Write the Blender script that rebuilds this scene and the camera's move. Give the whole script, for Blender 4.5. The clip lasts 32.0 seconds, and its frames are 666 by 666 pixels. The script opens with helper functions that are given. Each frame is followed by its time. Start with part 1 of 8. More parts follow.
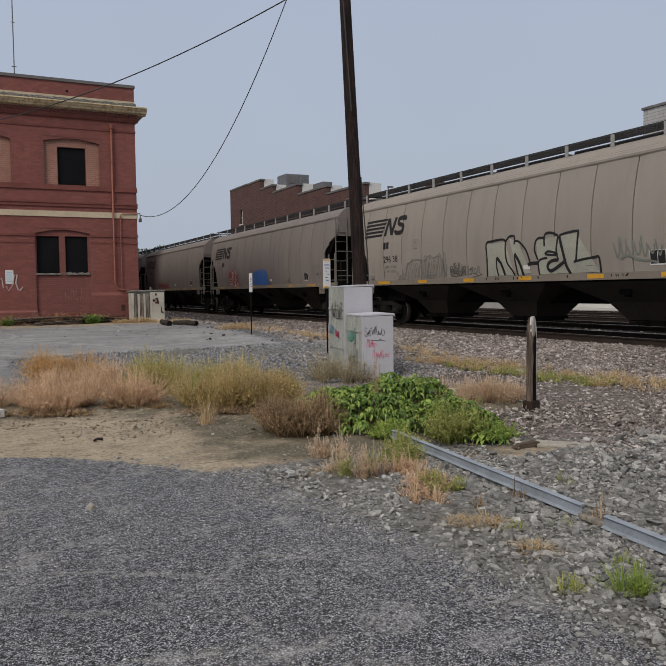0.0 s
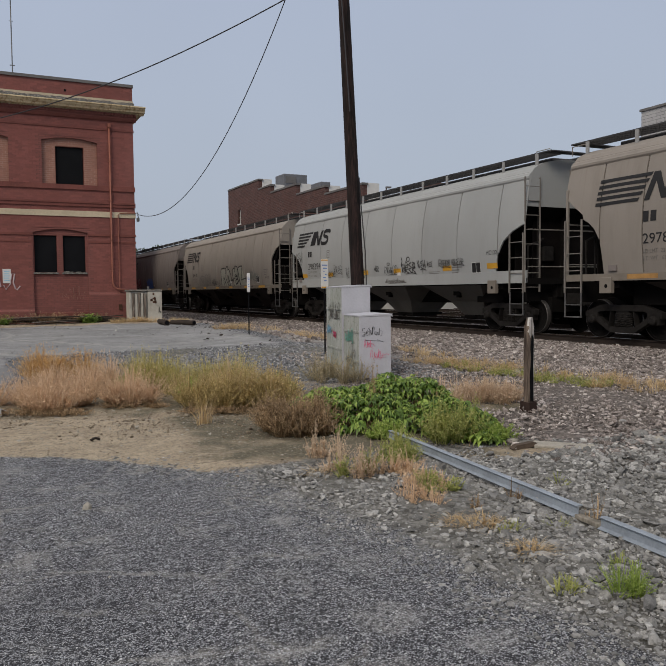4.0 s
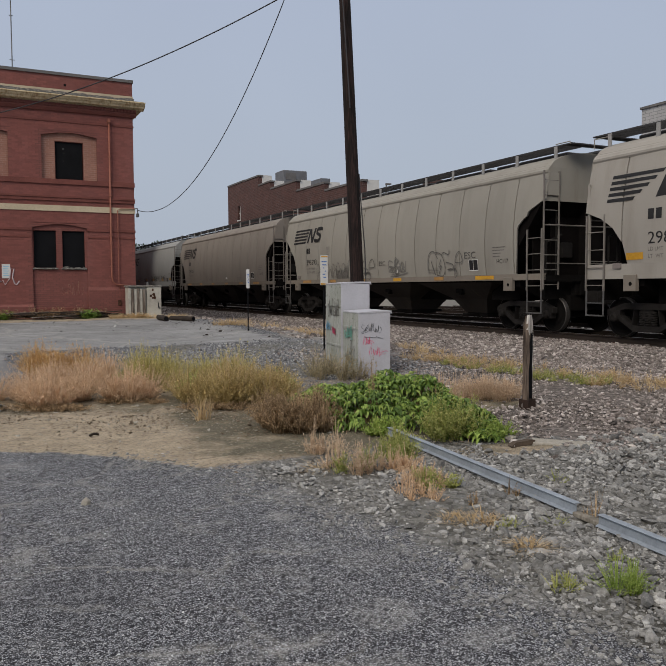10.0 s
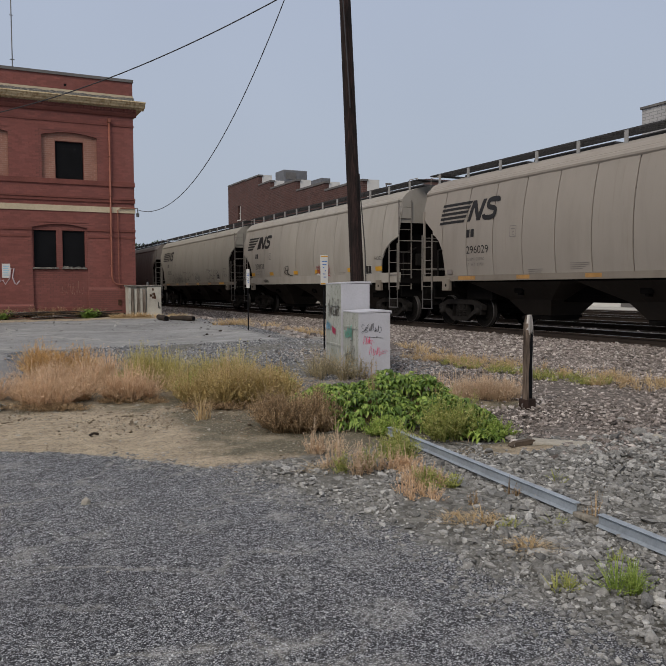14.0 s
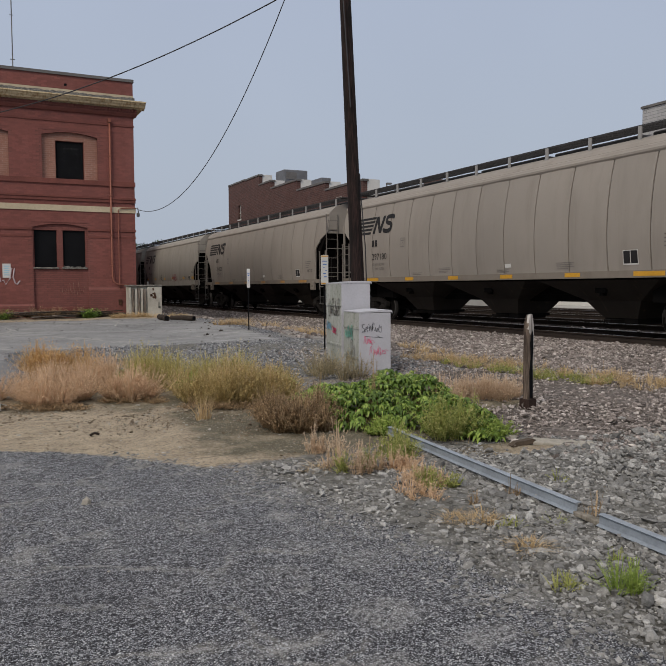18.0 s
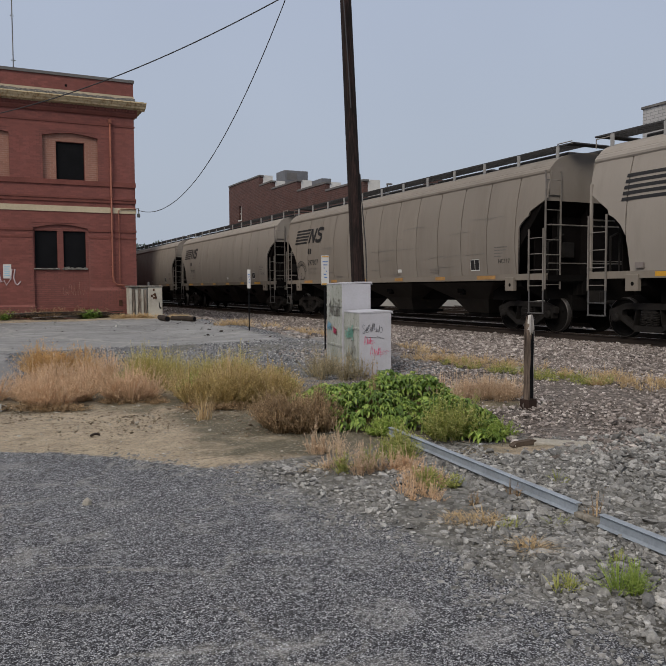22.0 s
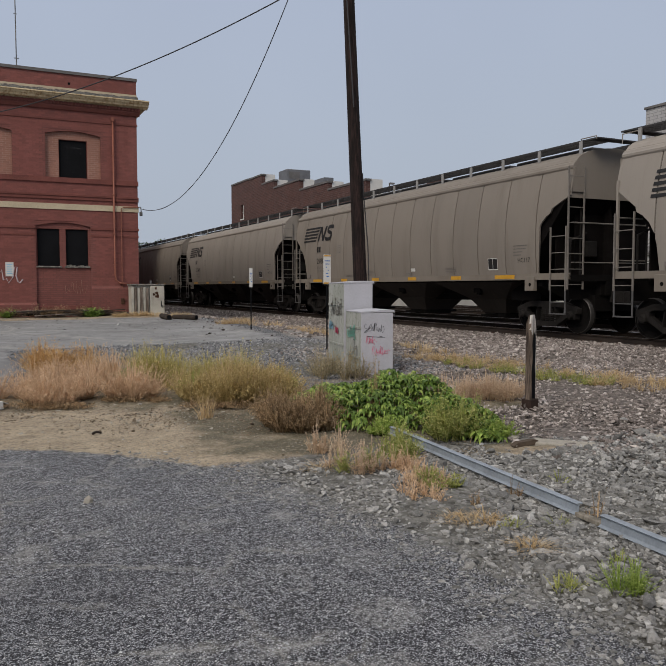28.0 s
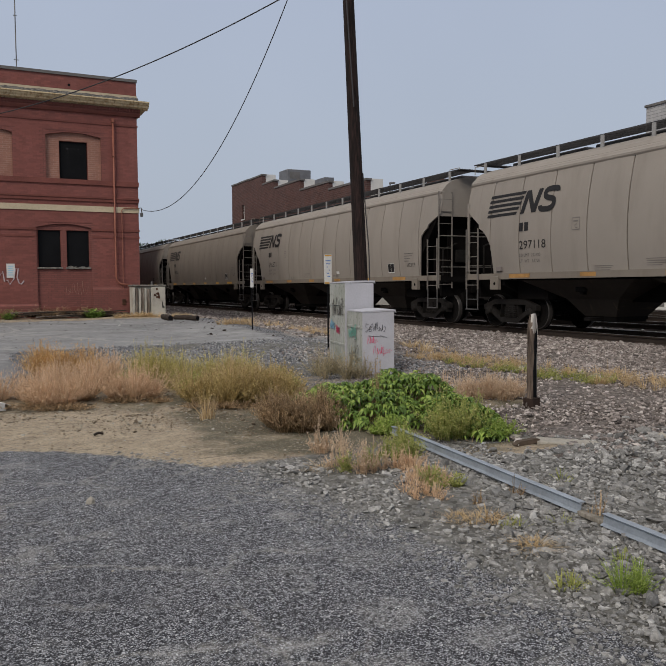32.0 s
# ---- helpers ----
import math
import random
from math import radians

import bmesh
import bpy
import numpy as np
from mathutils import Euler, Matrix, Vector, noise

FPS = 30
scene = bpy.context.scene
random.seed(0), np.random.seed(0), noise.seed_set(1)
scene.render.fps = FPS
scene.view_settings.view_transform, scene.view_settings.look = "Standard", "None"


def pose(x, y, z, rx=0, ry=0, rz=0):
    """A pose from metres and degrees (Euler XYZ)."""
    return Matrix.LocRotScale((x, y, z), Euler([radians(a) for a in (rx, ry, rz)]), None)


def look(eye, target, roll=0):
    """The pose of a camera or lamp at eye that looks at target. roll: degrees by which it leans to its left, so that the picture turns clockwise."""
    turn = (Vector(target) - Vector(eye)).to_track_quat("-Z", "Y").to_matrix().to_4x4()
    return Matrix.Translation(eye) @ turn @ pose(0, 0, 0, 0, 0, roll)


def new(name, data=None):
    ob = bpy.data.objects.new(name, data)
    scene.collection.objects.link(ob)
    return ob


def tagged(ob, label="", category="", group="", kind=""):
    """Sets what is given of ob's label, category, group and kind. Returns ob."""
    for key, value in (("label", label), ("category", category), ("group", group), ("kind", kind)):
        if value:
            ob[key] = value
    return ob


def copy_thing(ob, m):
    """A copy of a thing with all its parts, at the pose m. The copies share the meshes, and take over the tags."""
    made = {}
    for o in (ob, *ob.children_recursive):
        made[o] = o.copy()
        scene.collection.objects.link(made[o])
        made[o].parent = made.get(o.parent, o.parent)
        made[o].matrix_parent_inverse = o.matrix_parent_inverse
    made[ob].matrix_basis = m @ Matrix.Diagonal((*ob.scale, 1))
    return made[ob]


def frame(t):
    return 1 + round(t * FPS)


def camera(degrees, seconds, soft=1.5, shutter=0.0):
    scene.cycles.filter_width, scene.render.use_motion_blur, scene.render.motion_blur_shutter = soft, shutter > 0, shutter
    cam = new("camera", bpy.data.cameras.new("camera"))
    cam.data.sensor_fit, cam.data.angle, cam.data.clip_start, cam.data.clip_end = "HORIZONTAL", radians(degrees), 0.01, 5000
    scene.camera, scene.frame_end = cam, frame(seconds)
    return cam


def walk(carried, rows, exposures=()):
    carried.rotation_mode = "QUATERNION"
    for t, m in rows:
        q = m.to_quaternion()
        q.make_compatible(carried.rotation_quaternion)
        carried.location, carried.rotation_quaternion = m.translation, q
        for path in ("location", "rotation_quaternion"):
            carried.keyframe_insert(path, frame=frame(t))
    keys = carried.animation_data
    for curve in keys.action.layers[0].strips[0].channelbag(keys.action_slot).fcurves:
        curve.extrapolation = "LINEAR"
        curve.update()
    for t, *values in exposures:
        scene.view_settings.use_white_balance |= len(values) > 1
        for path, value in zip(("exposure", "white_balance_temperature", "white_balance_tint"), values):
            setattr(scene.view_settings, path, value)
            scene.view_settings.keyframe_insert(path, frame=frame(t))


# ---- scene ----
# Camera: stands still by the yard, only turning a little. Rows: seconds, heading, tilt, roll in degrees.
PATH = [
    (0, 25.659, -3.135, -0.726), (0.5, 25.693, -3.128, -0.698), (1, 25.751, -3.114, -0.643), (1.5, 25.775, -3.128, -0.610),
    (2, 25.806, -3.104, -0.600), (2.5, 25.814, -3.126, -0.603), (3, 25.811, -3.108, -0.536), (3.5, 25.835, -3.110, -0.537),
    (5.5, 25.842, -3.152, -0.418), (6, 25.850, -3.144, -0.380), (6.5, 25.883, -3.155, -0.330), (7, 25.887, -3.163, -0.308),
    (7.5, 25.894, -3.179, -0.276), (8, 25.896, -3.215, -0.291), (8.5, 25.898, -3.272, -0.260), (9, 25.899, -3.320, -0.250),
    (9.5, 25.898, -3.366, -0.249), (10, 25.898, -3.373, -0.250), (10.5, 25.886, -3.403, -0.226), (11, 25.863, -3.386, -0.163),
    (11.5, 25.879, -3.377, -0.190), (12, 25.884, -3.371, -0.219), (12.5, 25.892, -3.368, -0.252), (13, 25.862, -3.366, -0.256),
    (13.5, 25.890, -3.368, -0.248), (14, 25.891, -3.391, -0.225), (14.5, 25.892, -3.393, -0.207), (16.5, 25.884, -3.410, -0.237),
    (17, 25.867, -3.412, -0.224), (17.5, 25.862, -3.410, -0.214), (18, 25.857, -3.413, -0.258), (18.5, 25.861, -3.399, -0.297),
    (19, 25.865, -3.403, -0.292), (19.5, 25.859, -3.415, -0.283), (20, 25.861, -3.391, -0.313), (20.5, 25.852, -3.384, -0.282),
    (21, 25.849, -3.374, -0.263), (21.5, 25.822, -3.369, -0.292), (22, 25.820, -3.368, -0.279), (22.5, 25.805, -3.357, -0.279),
    (23, 25.811, -3.347, -0.301), (23.5, 25.808, -3.375, -0.242), (24, 25.788, -3.414, -0.208), (24.5, 25.772, -3.429, -0.178),
    (25, 25.756, -3.406, -0.141), (25.5, 25.758, -3.408, -0.137), (27.5, 25.714, -3.405, -0.103), (28, 25.686, -3.431, -0.042),
    (28.5, 25.668, -3.478, -0.046), (29, 25.650, -3.519, -0.067), (29.5, 25.641, -3.521, -0.118), (30, 25.625, -3.518, -0.155),
    (30.5, 25.610, -3.528, -0.197), (31, 25.589, -3.532, -0.227), (31.5, 25.588, -3.475, -0.320), (32, 25.594, -3.445, -0.346),
]
EYE = (0.0, 0.0, 1.6)
cam = camera(2 * math.degrees(math.atan(784 / 1800)), 32.0, soft=0.7)
walk(cam, [(t, pose(*EYE, 0, 0, -yaw) @ pose(0, 0, 0, 90 + tilt, 0, 0) @ pose(0, 0, 0, 0, 0, roll)) for t, yaw, tilt, roll in PATH])

# ---- light: overcast sky, soft sun from behind the camera ----
SKY_STRENGTH, SUN_STRENGTH = 0.75, 2.0
SUN_ELEVATION, SUN_HEADING = radians(38), radians(236)   # heading: clockwise from +y, where the sun stands


def make_world():
    w = bpy.data.worlds.new("overcast")
    w.use_nodes = True
    n, l = w.node_tree.nodes, w.node_tree.links
    n.clear()
    sky = n.new("ShaderNodeTexSky")
    sky.sky_type, sky.sun_disc = "NISHITA", False
    sky.sun_elevation, sky.sun_rotation = SUN_ELEVATION, SUN_HEADING
    sky.air_density, sky.dust_density, sky.ozone_density = 1.6, 6.0, 1.0
    clear = n.new("ShaderNodeVectorMath")
    clear.operation = "SCALE"
    clear.inputs["Scale"].default_value = 0.10
    l.new(sky.outputs[0], clear.inputs[0])
    geo = n.new("ShaderNodeTexCoord")
    sep = n.new("ShaderNodeSeparateXYZ")
    l.new(geo.outputs["Generated"], sep.inputs[0])
    ramp = n.new("ShaderNodeValToRGB")
    e = ramp.color_ramp.elements
    e[0].position, e[0].color = 0.0, (0.60, 0.68, 0.80, 1)
    e[1].position, e[1].color = 1.0, (1.55, 1.50, 1.46, 1)
    m = e.new(0.42)
    m.color = (0.575, 0.655, 0.84, 1)
    l.new(sep.outputs["Z"], ramp.inputs[0])
    cloud = n.new("ShaderNodeTexNoise")
    cloud.inputs["Scale"].default_value, cloud.inputs["Detail"].default_value = 1.6, 4
    l.new(geo.outputs["Generated"], cloud.inputs["Vector"])
    amount = n.new("ShaderNodeMapRange")
    amount.inputs["From Min"].default_value, amount.inputs["From Max"].default_value = 0.3, 0.7
    amount.inputs["To Min"].default_value, amount.inputs["To Max"].default_value = 0.96, 1.04
    l.new(cloud.outputs["Fac"], amount.inputs["Value"])
    cover = n.new("ShaderNodeVectorMath")
    cover.operation = "SCALE"
    l.new(ramp.outputs["Color"], cover.inputs[0])
    l.new(amount.outputs[0], cover.inputs["Scale"])
    mix = n.new("ShaderNodeMix")
    mix.data_type = "RGBA"
    mix.inputs["Factor"].default_value = 0.88
    l.new(clear.outputs[0], mix.inputs["A"])
    l.new(cover.outputs[0], mix.inputs["B"])
    bg = n.new("ShaderNodeBackground")
    bg.inputs["Strength"].default_value = SKY_STRENGTH
    l.new(mix.outputs["Result"], bg.inputs["Color"])
    out = n.new("ShaderNodeOutputWorld")
    l.new(bg.outputs[0], out.inputs[0])
    scene.world = w


make_world()
sun = new("sun", bpy.data.lights.new("sun", "SUN"))
sun.data.energy, sun.data.angle, sun.data.color = SUN_STRENGTH, radians(25), (1.0, 0.90, 0.76)
_s = Vector((math.sin(SUN_HEADING) * math.cos(SUN_ELEVATION), math.cos(SUN_HEADING) * math.cos(SUN_ELEVATION), math.sin(SUN_ELEVATION)))
sun.matrix_world = look(_s * 60, (0, 0, 0))


# ---- materials ----
class Nodes:
    """A small writer of node materials."""

    def __init__(self, name, rough=0.8, metal=0.0):
        self.mat = bpy.data.materials.new(name)
        self.mat.use_nodes = True
        self.t = self.mat.node_tree
        self.n, self.l = self.t.nodes, self.t.links
        self.bsdf = self.n["Principled BSDF"]
        self.bsdf.inputs["Roughness"].default_value = rough
        self.bsdf.inputs["Metallic"].default_value = metal
        self.bsdf.inputs["Specular IOR Level"].default_value = 0.3
        self.co = self.n.new("ShaderNodeTexCoord").outputs["Object"]

    def put(self, socket, value):
        if isinstance(value, bpy.types.NodeSocket):
            self.l.new(value, socket)
        else:
            socket.default_value = value

    def scaled(self, sx, sy, sz, co=None):
        m = self.n.new("ShaderNodeMapping")
        m.inputs["Scale"].default_value = (sx, sy, sz)
        self.l.new(co or self.co, m.inputs["Vector"])
        return m.outputs[0]

    def noise(self, scale, detail=4, rough=0.6, co=None):
        x = self.n.new("ShaderNodeTexNoise")
        x.inputs["Scale"].default_value, x.inputs["Detail"].default_value, x.inputs["Roughness"].default_value = scale, detail, rough
        self.l.new(co or self.co, x.inputs["Vector"])
        return x.outputs["Fac"]

    def voronoi(self, scale, feature="F1", out="Distance", co=None, randomness=1.0):
        x = self.n.new("ShaderNodeTexVoronoi")
        x.feature = feature
        x.inputs["Scale"].default_value = scale
        x.inputs["Randomness"].default_value = randomness
        self.l.new(co or self.co, x.inputs["Vector"])
        return x.outputs[out]

    def range(self, v, a, b, c=0.0, d=1.0):
        x = self.n.new("ShaderNodeMapRange")
        for k, val in zip(("From Min", "From Max", "To Min", "To Max"), (a, b, c, d)):
            x.inputs[k].default_value = val
        self.l.new(v, x.inputs["Value"])
        return x.outputs[0]

    def math(self, op, a, b=0.0):
        x = self.n.new("ShaderNodeMath")
        x.operation = op
        self.put(x.inputs[0], a)
        self.put(x.inputs[1], b)
        return x.outputs[0]

    def mix(self, f, a, b, mode="MIX"):
        x = self.n.new("ShaderNodeMix")
        x.data_type, x.blend_type = "RGBA", mode
        self.put(x.inputs["Factor"], f)
        self.put(x.inputs["A"], a if isinstance(a, bpy.types.NodeSocket) else (*a, 1))
        self.put(x.inputs["B"], b if isinstance(b, bpy.types.NodeSocket) else (*b, 1))
        return x.outputs["Result"]

    def attr(self, name):
        x = self.n.new("ShaderNodeAttribute")
        x.attribute_name = name
        return x.outputs["Fac"]

    def island(self):
        return self.n.new("ShaderNodeNewGeometry").outputs["Random Per Island"]

    def random(self):
        return self.n.new("ShaderNodeObjectInfo").outputs["Random"]

    def color(self, c):
        self.put(self.bsdf.inputs["Base Color"], c if isinstance(c, bpy.types.NodeSocket) else (*c, 1))
        return self

    def rough(self, v):
        self.put(self.bsdf.inputs["Roughness"], v)
        return self

    def bump(self, h, strength=0.5, dist=0.02):
        b = self.n.new("ShaderNodeBump")
        b.inputs["Strength"].default_value, b.inputs["Distance"].default_value = strength, dist
        self.l.new(h, b.inputs["Height"])
        self.l.new(b.outputs[0], self.bsdf.inputs["Normal"])
        return self


def plain(name, c, rough=0.7, metal=0.0, vary=0.25, scale=6.0, bump=0.2, spec=0.3):
    """A worn even paint or material: two scales of mottling."""
    m = Nodes(name, rough, metal)
    m.bsdf.inputs["Specular IOR Level"].default_value = spec
    dark = tuple(x * (1 - vary) for x in c)
    light = tuple(min(1, x * (1 + vary * 0.6)) for x in c)
    big, fine = m.noise(scale * 0.25, 5), m.noise(scale * 5, 4)
    f = m.math("ADD", m.math("MULTIPLY", big, 0.6), m.math("MULTIPLY", fine, 0.4))
    m.color(m.mix(m.range(f, 0.35, 0.65), dark, light))
    m.bump(fine, bump, 0.01)
    return m.mat


def brick_mat(name, a, b, mortar, scale=1.0, fade=0.0):
    m = Nodes(name, 0.9)
    co = m.n.new("ShaderNodeTexCoord").outputs["Object"]
    sep = m.n.new("ShaderNodeSeparateXYZ")
    m.l.new(co, sep.inputs[0])
    along = m.math("ADD", sep.outputs["X"], sep.outputs["Y"])
    comb = m.n.new("ShaderNodeCombineXYZ")
    m.l.new(along, comb.inputs["X"])
    m.l.new(sep.outputs["Z"], comb.inputs["Y"])
    t = m.n.new("ShaderNodeTexBrick")
    m.l.new(comb.outputs[0], t.inputs["Vector"])
    t.inputs["Color1"].default_value, t.inputs["Color2"].default_value, t.inputs["Mortar"].default_value = (*a, 1), (*b, 1), (*mortar, 1)
    t.inputs["Scale"].default_value = 1.0
    t.inputs["Brick Width"].default_value, t.inputs["Row Height"].default_value = 0.215 * scale, 0.071 * scale
    t.inputs["Mortar Size"].default_value = 0.006 * scale
    big = m.noise(0.55, 6, 0.65)
    streak = m.noise(1.0, 4, 0.6, m.scaled(1.4, 1.4, 0.25))
    c = m.mix(m.range(big, 0.35, 0.7, 0, 0.55), t.outputs["Color"], tuple(x * 0.62 for x in a))
    c = m.mix(m.range(streak, 0.52, 0.75, 0, 0.3 + fade), c, tuple(min(1, x * 1.45 + 0.02) for x in b))
    c = m.mix(m.range(m.noise(9, 3), 0.3, 0.7, 0, 0.35), c, tuple(x * 0.8 for x in b))
    m.color(c)
    m.bump(m.math("ADD", m.math("MULTIPLY", t.outputs["Fac"], -1.0), m.math("MULTIPLY", m.noise(60, 3), 0.3)), 0.6, 0.008)
    return m.mat


def brick_piece(name, a, b, single):
    """Single painted bricks: each its own shade, with the wall's broad stains over them."""
    m = Nodes(name, 0.9)
    r = m.random() if single else m.island()
    m.co = m.n.new("ShaderNodeNewGeometry").outputs["Position"]
    c = m.mix(r, a, b)
    c = m.mix(m.range(m.noise(0.55, 6, 0.65), 0.35, 0.7, 0, 0.5), c, tuple(x * 0.62 for x in a))
    streak = m.noise(1.0, 4, 0.6, m.scaled(1.4, 1.4, 0.25))
    c = m.mix(m.range(streak, 0.55, 0.75, 0, 0.3), c, tuple(min(1, x * 1.45 + 0.02) for x in b))
    c = m.mix(m.range(m.noise(26, 4, 0.7), 0.55, 0.72, 0, 0.45), c, tuple(x * 0.45 for x in b))
    m.color(c)
    m.bump(m.noise(60, 3), 0.5, 0.006)
    return m.mat


def paint_mat(name, c, grime=0.35):
    """Hopper car enamel: faded, with long vertical streaks, road grime and fine scratches."""
    m = Nodes(name, 0.7)
    m.bsdf.inputs["Specular IOR Level"].default_value = 0.18
    r = m.random()
    shift = m.n.new("ShaderNodeCombineXYZ")
    for axis, k in (("X", 31.0), ("Y", 53.0), ("Z", 17.0)):
        m.l.new(m.math("MULTIPLY", r, k), shift.inputs[axis])
    moved = m.n.new("ShaderNodeVectorMath")
    moved.operation = "ADD"
    m.l.new(m.co, moved.inputs[0])
    m.l.new(shift.outputs[0], moved.inputs[1])
    m.co = moved.outputs[0]
    streak = m.noise(1.0, 5, 0.65, m.scaled(1.0, 1.7, 0.35))
    thin = m.noise(1.0, 4, 0.7, m.scaled(2.0, 14.0, 0.5))
    cloud = m.noise(0.45, 5, 0.6)
    dirt = (c[0] * 0.52, c[1] * 0.48, c[2] * 0.45)
    col = m.mix(m.range(cloud, 0.3, 0.7), tuple(x * 0.93 for x in c), tuple(min(1, x * 1.05) for x in c))
    col = m.mix(m.range(streak, 0.48, 0.8, 0, grime), col, dirt)
    col = m.mix(m.range(thin, 0.55, 0.85, 0, grime * 0.25), col, dirt)
    col = m.mix(m.range(m.noise(40, 3), 0.62, 0.75, 0, 0.3), col, (0.16, 0.10, 0.06))
    col = m.mix(m.range(m.noise(1.0, 5, 0.75, m.scaled(2.0, 9.0, 0.22)), 0.60, 0.78, 0, grime * 0.9), col, (0.15, 0.105, 0.07))
    col = m.mix(m.range(r, 0.0, 1.0, 0.0, 0.16), col, tuple(x * 0.72 for x in c))
    m.color(col)
    m.rough(m.range(cloud, 0.3, 0.7, 0.6, 0.85))
    m.bump(m.math("ADD", m.noise(1.6, 2), m.math("MULTIPLY", m.noise(30, 3), 0.06)), 0.25, 0.02)
    return m.mat


def leaf_mat(name, a, b, c, rough=0.6):
    m = Nodes(name, rough)
    r = m.island()
    col = m.mix(m.range(r, 0.0, 0.55), a, b)
    col = m.mix(m.range(r, 0.6, 1.0), col, c)
    col = m.mix(m.range(m.noise(2.2, 3), 0.4, 0.7, 0, 0.35), col, tuple(x * 0.75 for x in a))
    m.color(col)
    thin = m.n.new("ShaderNodeBsdfTranslucent")
    m.l.new(col, thin.inputs["Color"])
    both = m.n.new("ShaderNodeMixShader")
    both.inputs[0].default_value = 0.38
    m.l.new(m.bsdf.outputs[0], both.inputs[1])
    m.l.new(thin.outputs[0], both.inputs[2])
    m.l.new(both.outputs[0], m.n["Material Output"].inputs["Surface"])
    return m.mat


def stone_mat(name, a, b, c):
    m = Nodes(name, 0.9)
    r = m.island()
    col = m.mix(m.range(r, 0.0, 0.6), a, b)
    col = m.mix(m.range(r, 0.7, 1.0), col, c)
    col = m.mix(m.range(m.noise(22, 6, 0.75), 0.42, 0.66, 0, 0.6), col, tuple(x * 0.7 for x in a))
    col = m.mix(m.range(m.noise(120, 4, 0.7), 0.55, 0.72, 0, 0.5), col, tuple(min(1, x * 1.25) for x in c))
    m.color(col)
    m.bump(m.noise(70, 5, 0.7), 0.9, 0.012)
    return m.mat


def ground_mat():
    """One sheet: worn tar-and-chip asphalt, sandy dirt, gravel, the far lot, track ballast, by zone weights."""
    m = Nodes("yard_ground", 0.95)
    chips = m.voronoi(120, out="Color")
    sep = m.n.new("ShaderNodeSeparateColor")
    m.l.new(chips, sep.inputs[0])
    val = sep.outputs[0]
    edge = m.voronoi(120)
    big, mid, fine = m.noise(0.55, 5, 0.6), m.noise(3.2, 5, 0.65), m.noise(90, 4)
    # asphalt with pale chips and worn pale patches
    asp = m.mix(m.range(val, 0.15, 0.95), (0.047, 0.0495, 0.060), (0.47, 0.486, 0.522))
    asp = m.mix(m.range(edge, 0.40, 0.60, 0, 0.9), asp, (0.010, 0.010, 0.013))
    asp = m.mix(m.range(m.voronoi(46), 0.0, 0.20, 0.6, 0.0), asp, (0.44, 0.445, 0.455))
    worn = m.math("MULTIPLY", m.range(m.math("ADD", m.math("MULTIPLY", mid, 0.75), m.math("MULTIPLY", fine, 0.25)), 0.50, 0.58), m.range(big, 0.44, 0.56))
    asp = m.mix(m.math("MULTIPLY", worn, m.range(val, 0.0, 1.0, 0.12, 0.42)), asp, (0.37, 0.368, 0.36))
    warp = m.n.new("ShaderNodeVectorMath")
    warp.operation = "ADD"
    m.l.new(m.co, warp.inputs[0])
    wn = m.n.new("ShaderNodeTexNoise")
    wn.inputs["Scale"].default_value, wn.inputs["Detail"].default_value = 1.7, 5
    m.l.new(m.co, wn.inputs["Vector"])
    m.l.new(wn.outputs["Color"], warp.inputs[1])
    vein = m.voronoi(1.1, "DISTANCE_TO_EDGE", co=warp.outputs[0])
    seam = m.math("MULTIPLY", m.range(vein, 0.0, 0.045, 1.0, 0.0), m.range(m.noise(1.3, 4), 0.42, 0.6))
    asp = m.mix(m.math("MULTIPLY", seam, m.range(fine, 0.3, 0.6, 0.15, 0.7)), asp, (0.34, 0.33, 0.305))
    dark = m.math("MULTIPLY", m.range(m.noise(0.35, 3), 0.5, 0.62), 0.22)
    asp = m.mix(dark, asp, (0.04, 0.04, 0.046))
    bare = m.range(m.math("ADD", m.attr("bare"), m.math("MULTIPLY", m.math("SUBTRACT", m.math("ADD", m.math("MULTIPLY", mid, 0.5), m.math("MULTIPLY", m.noise(13, 5, 0.7), 0.5)), 0.5), 3.4)), 0.50, 0.95)
    asp = m.mix(m.math("MULTIPLY", m.math("MULTIPLY", bare, m.range(val, 0.1, 0.9, 0.35, 1.0)), m.range(fine, 0.34, 0.62, 0.25, 0.85)), asp, (0.34, 0.338, 0.335))
    split = m.voronoi(2.3, "DISTANCE_TO_EDGE", co=warp.outputs[0])
    gap = m.math("MULTIPLY", m.range(split, 0.0, 0.014, 1.0, 0.0), m.range(m.noise(1.9, 3), 0.50, 0.58))
    asp = m.mix(m.math("MULTIPLY", gap, 0.85), asp, (0.012, 0.012, 0.013))
    lump = m.noise(24, 4, 0.7)
    asp = m.mix(m.range(lump, 0.36, 0.48, 0.7, 0.0), asp, (0.020, 0.020, 0.024))
    asp = m.mix(m.range(lump, 0.55, 0.68, 0.0, 0.55), asp, (0.36, 0.365, 0.38))
    # sandy dirt
    sand = m.mix(m.range(mid, 0.3, 0.7), (0.31, 0.25, 0.18), (0.52, 0.43, 0.31))
    sand = m.mix(m.range(fine, 0.38, 0.62, 0, 0.6), sand, (0.13, 0.108, 0.080))
    sand = m.mix(m.range(m.noise(1.0, 5, 0.7, m.scaled(2.5, 9.0, 2.5)), 0.54, 0.68, 0, 0.5), sand, (0.12, 0.10, 0.072))
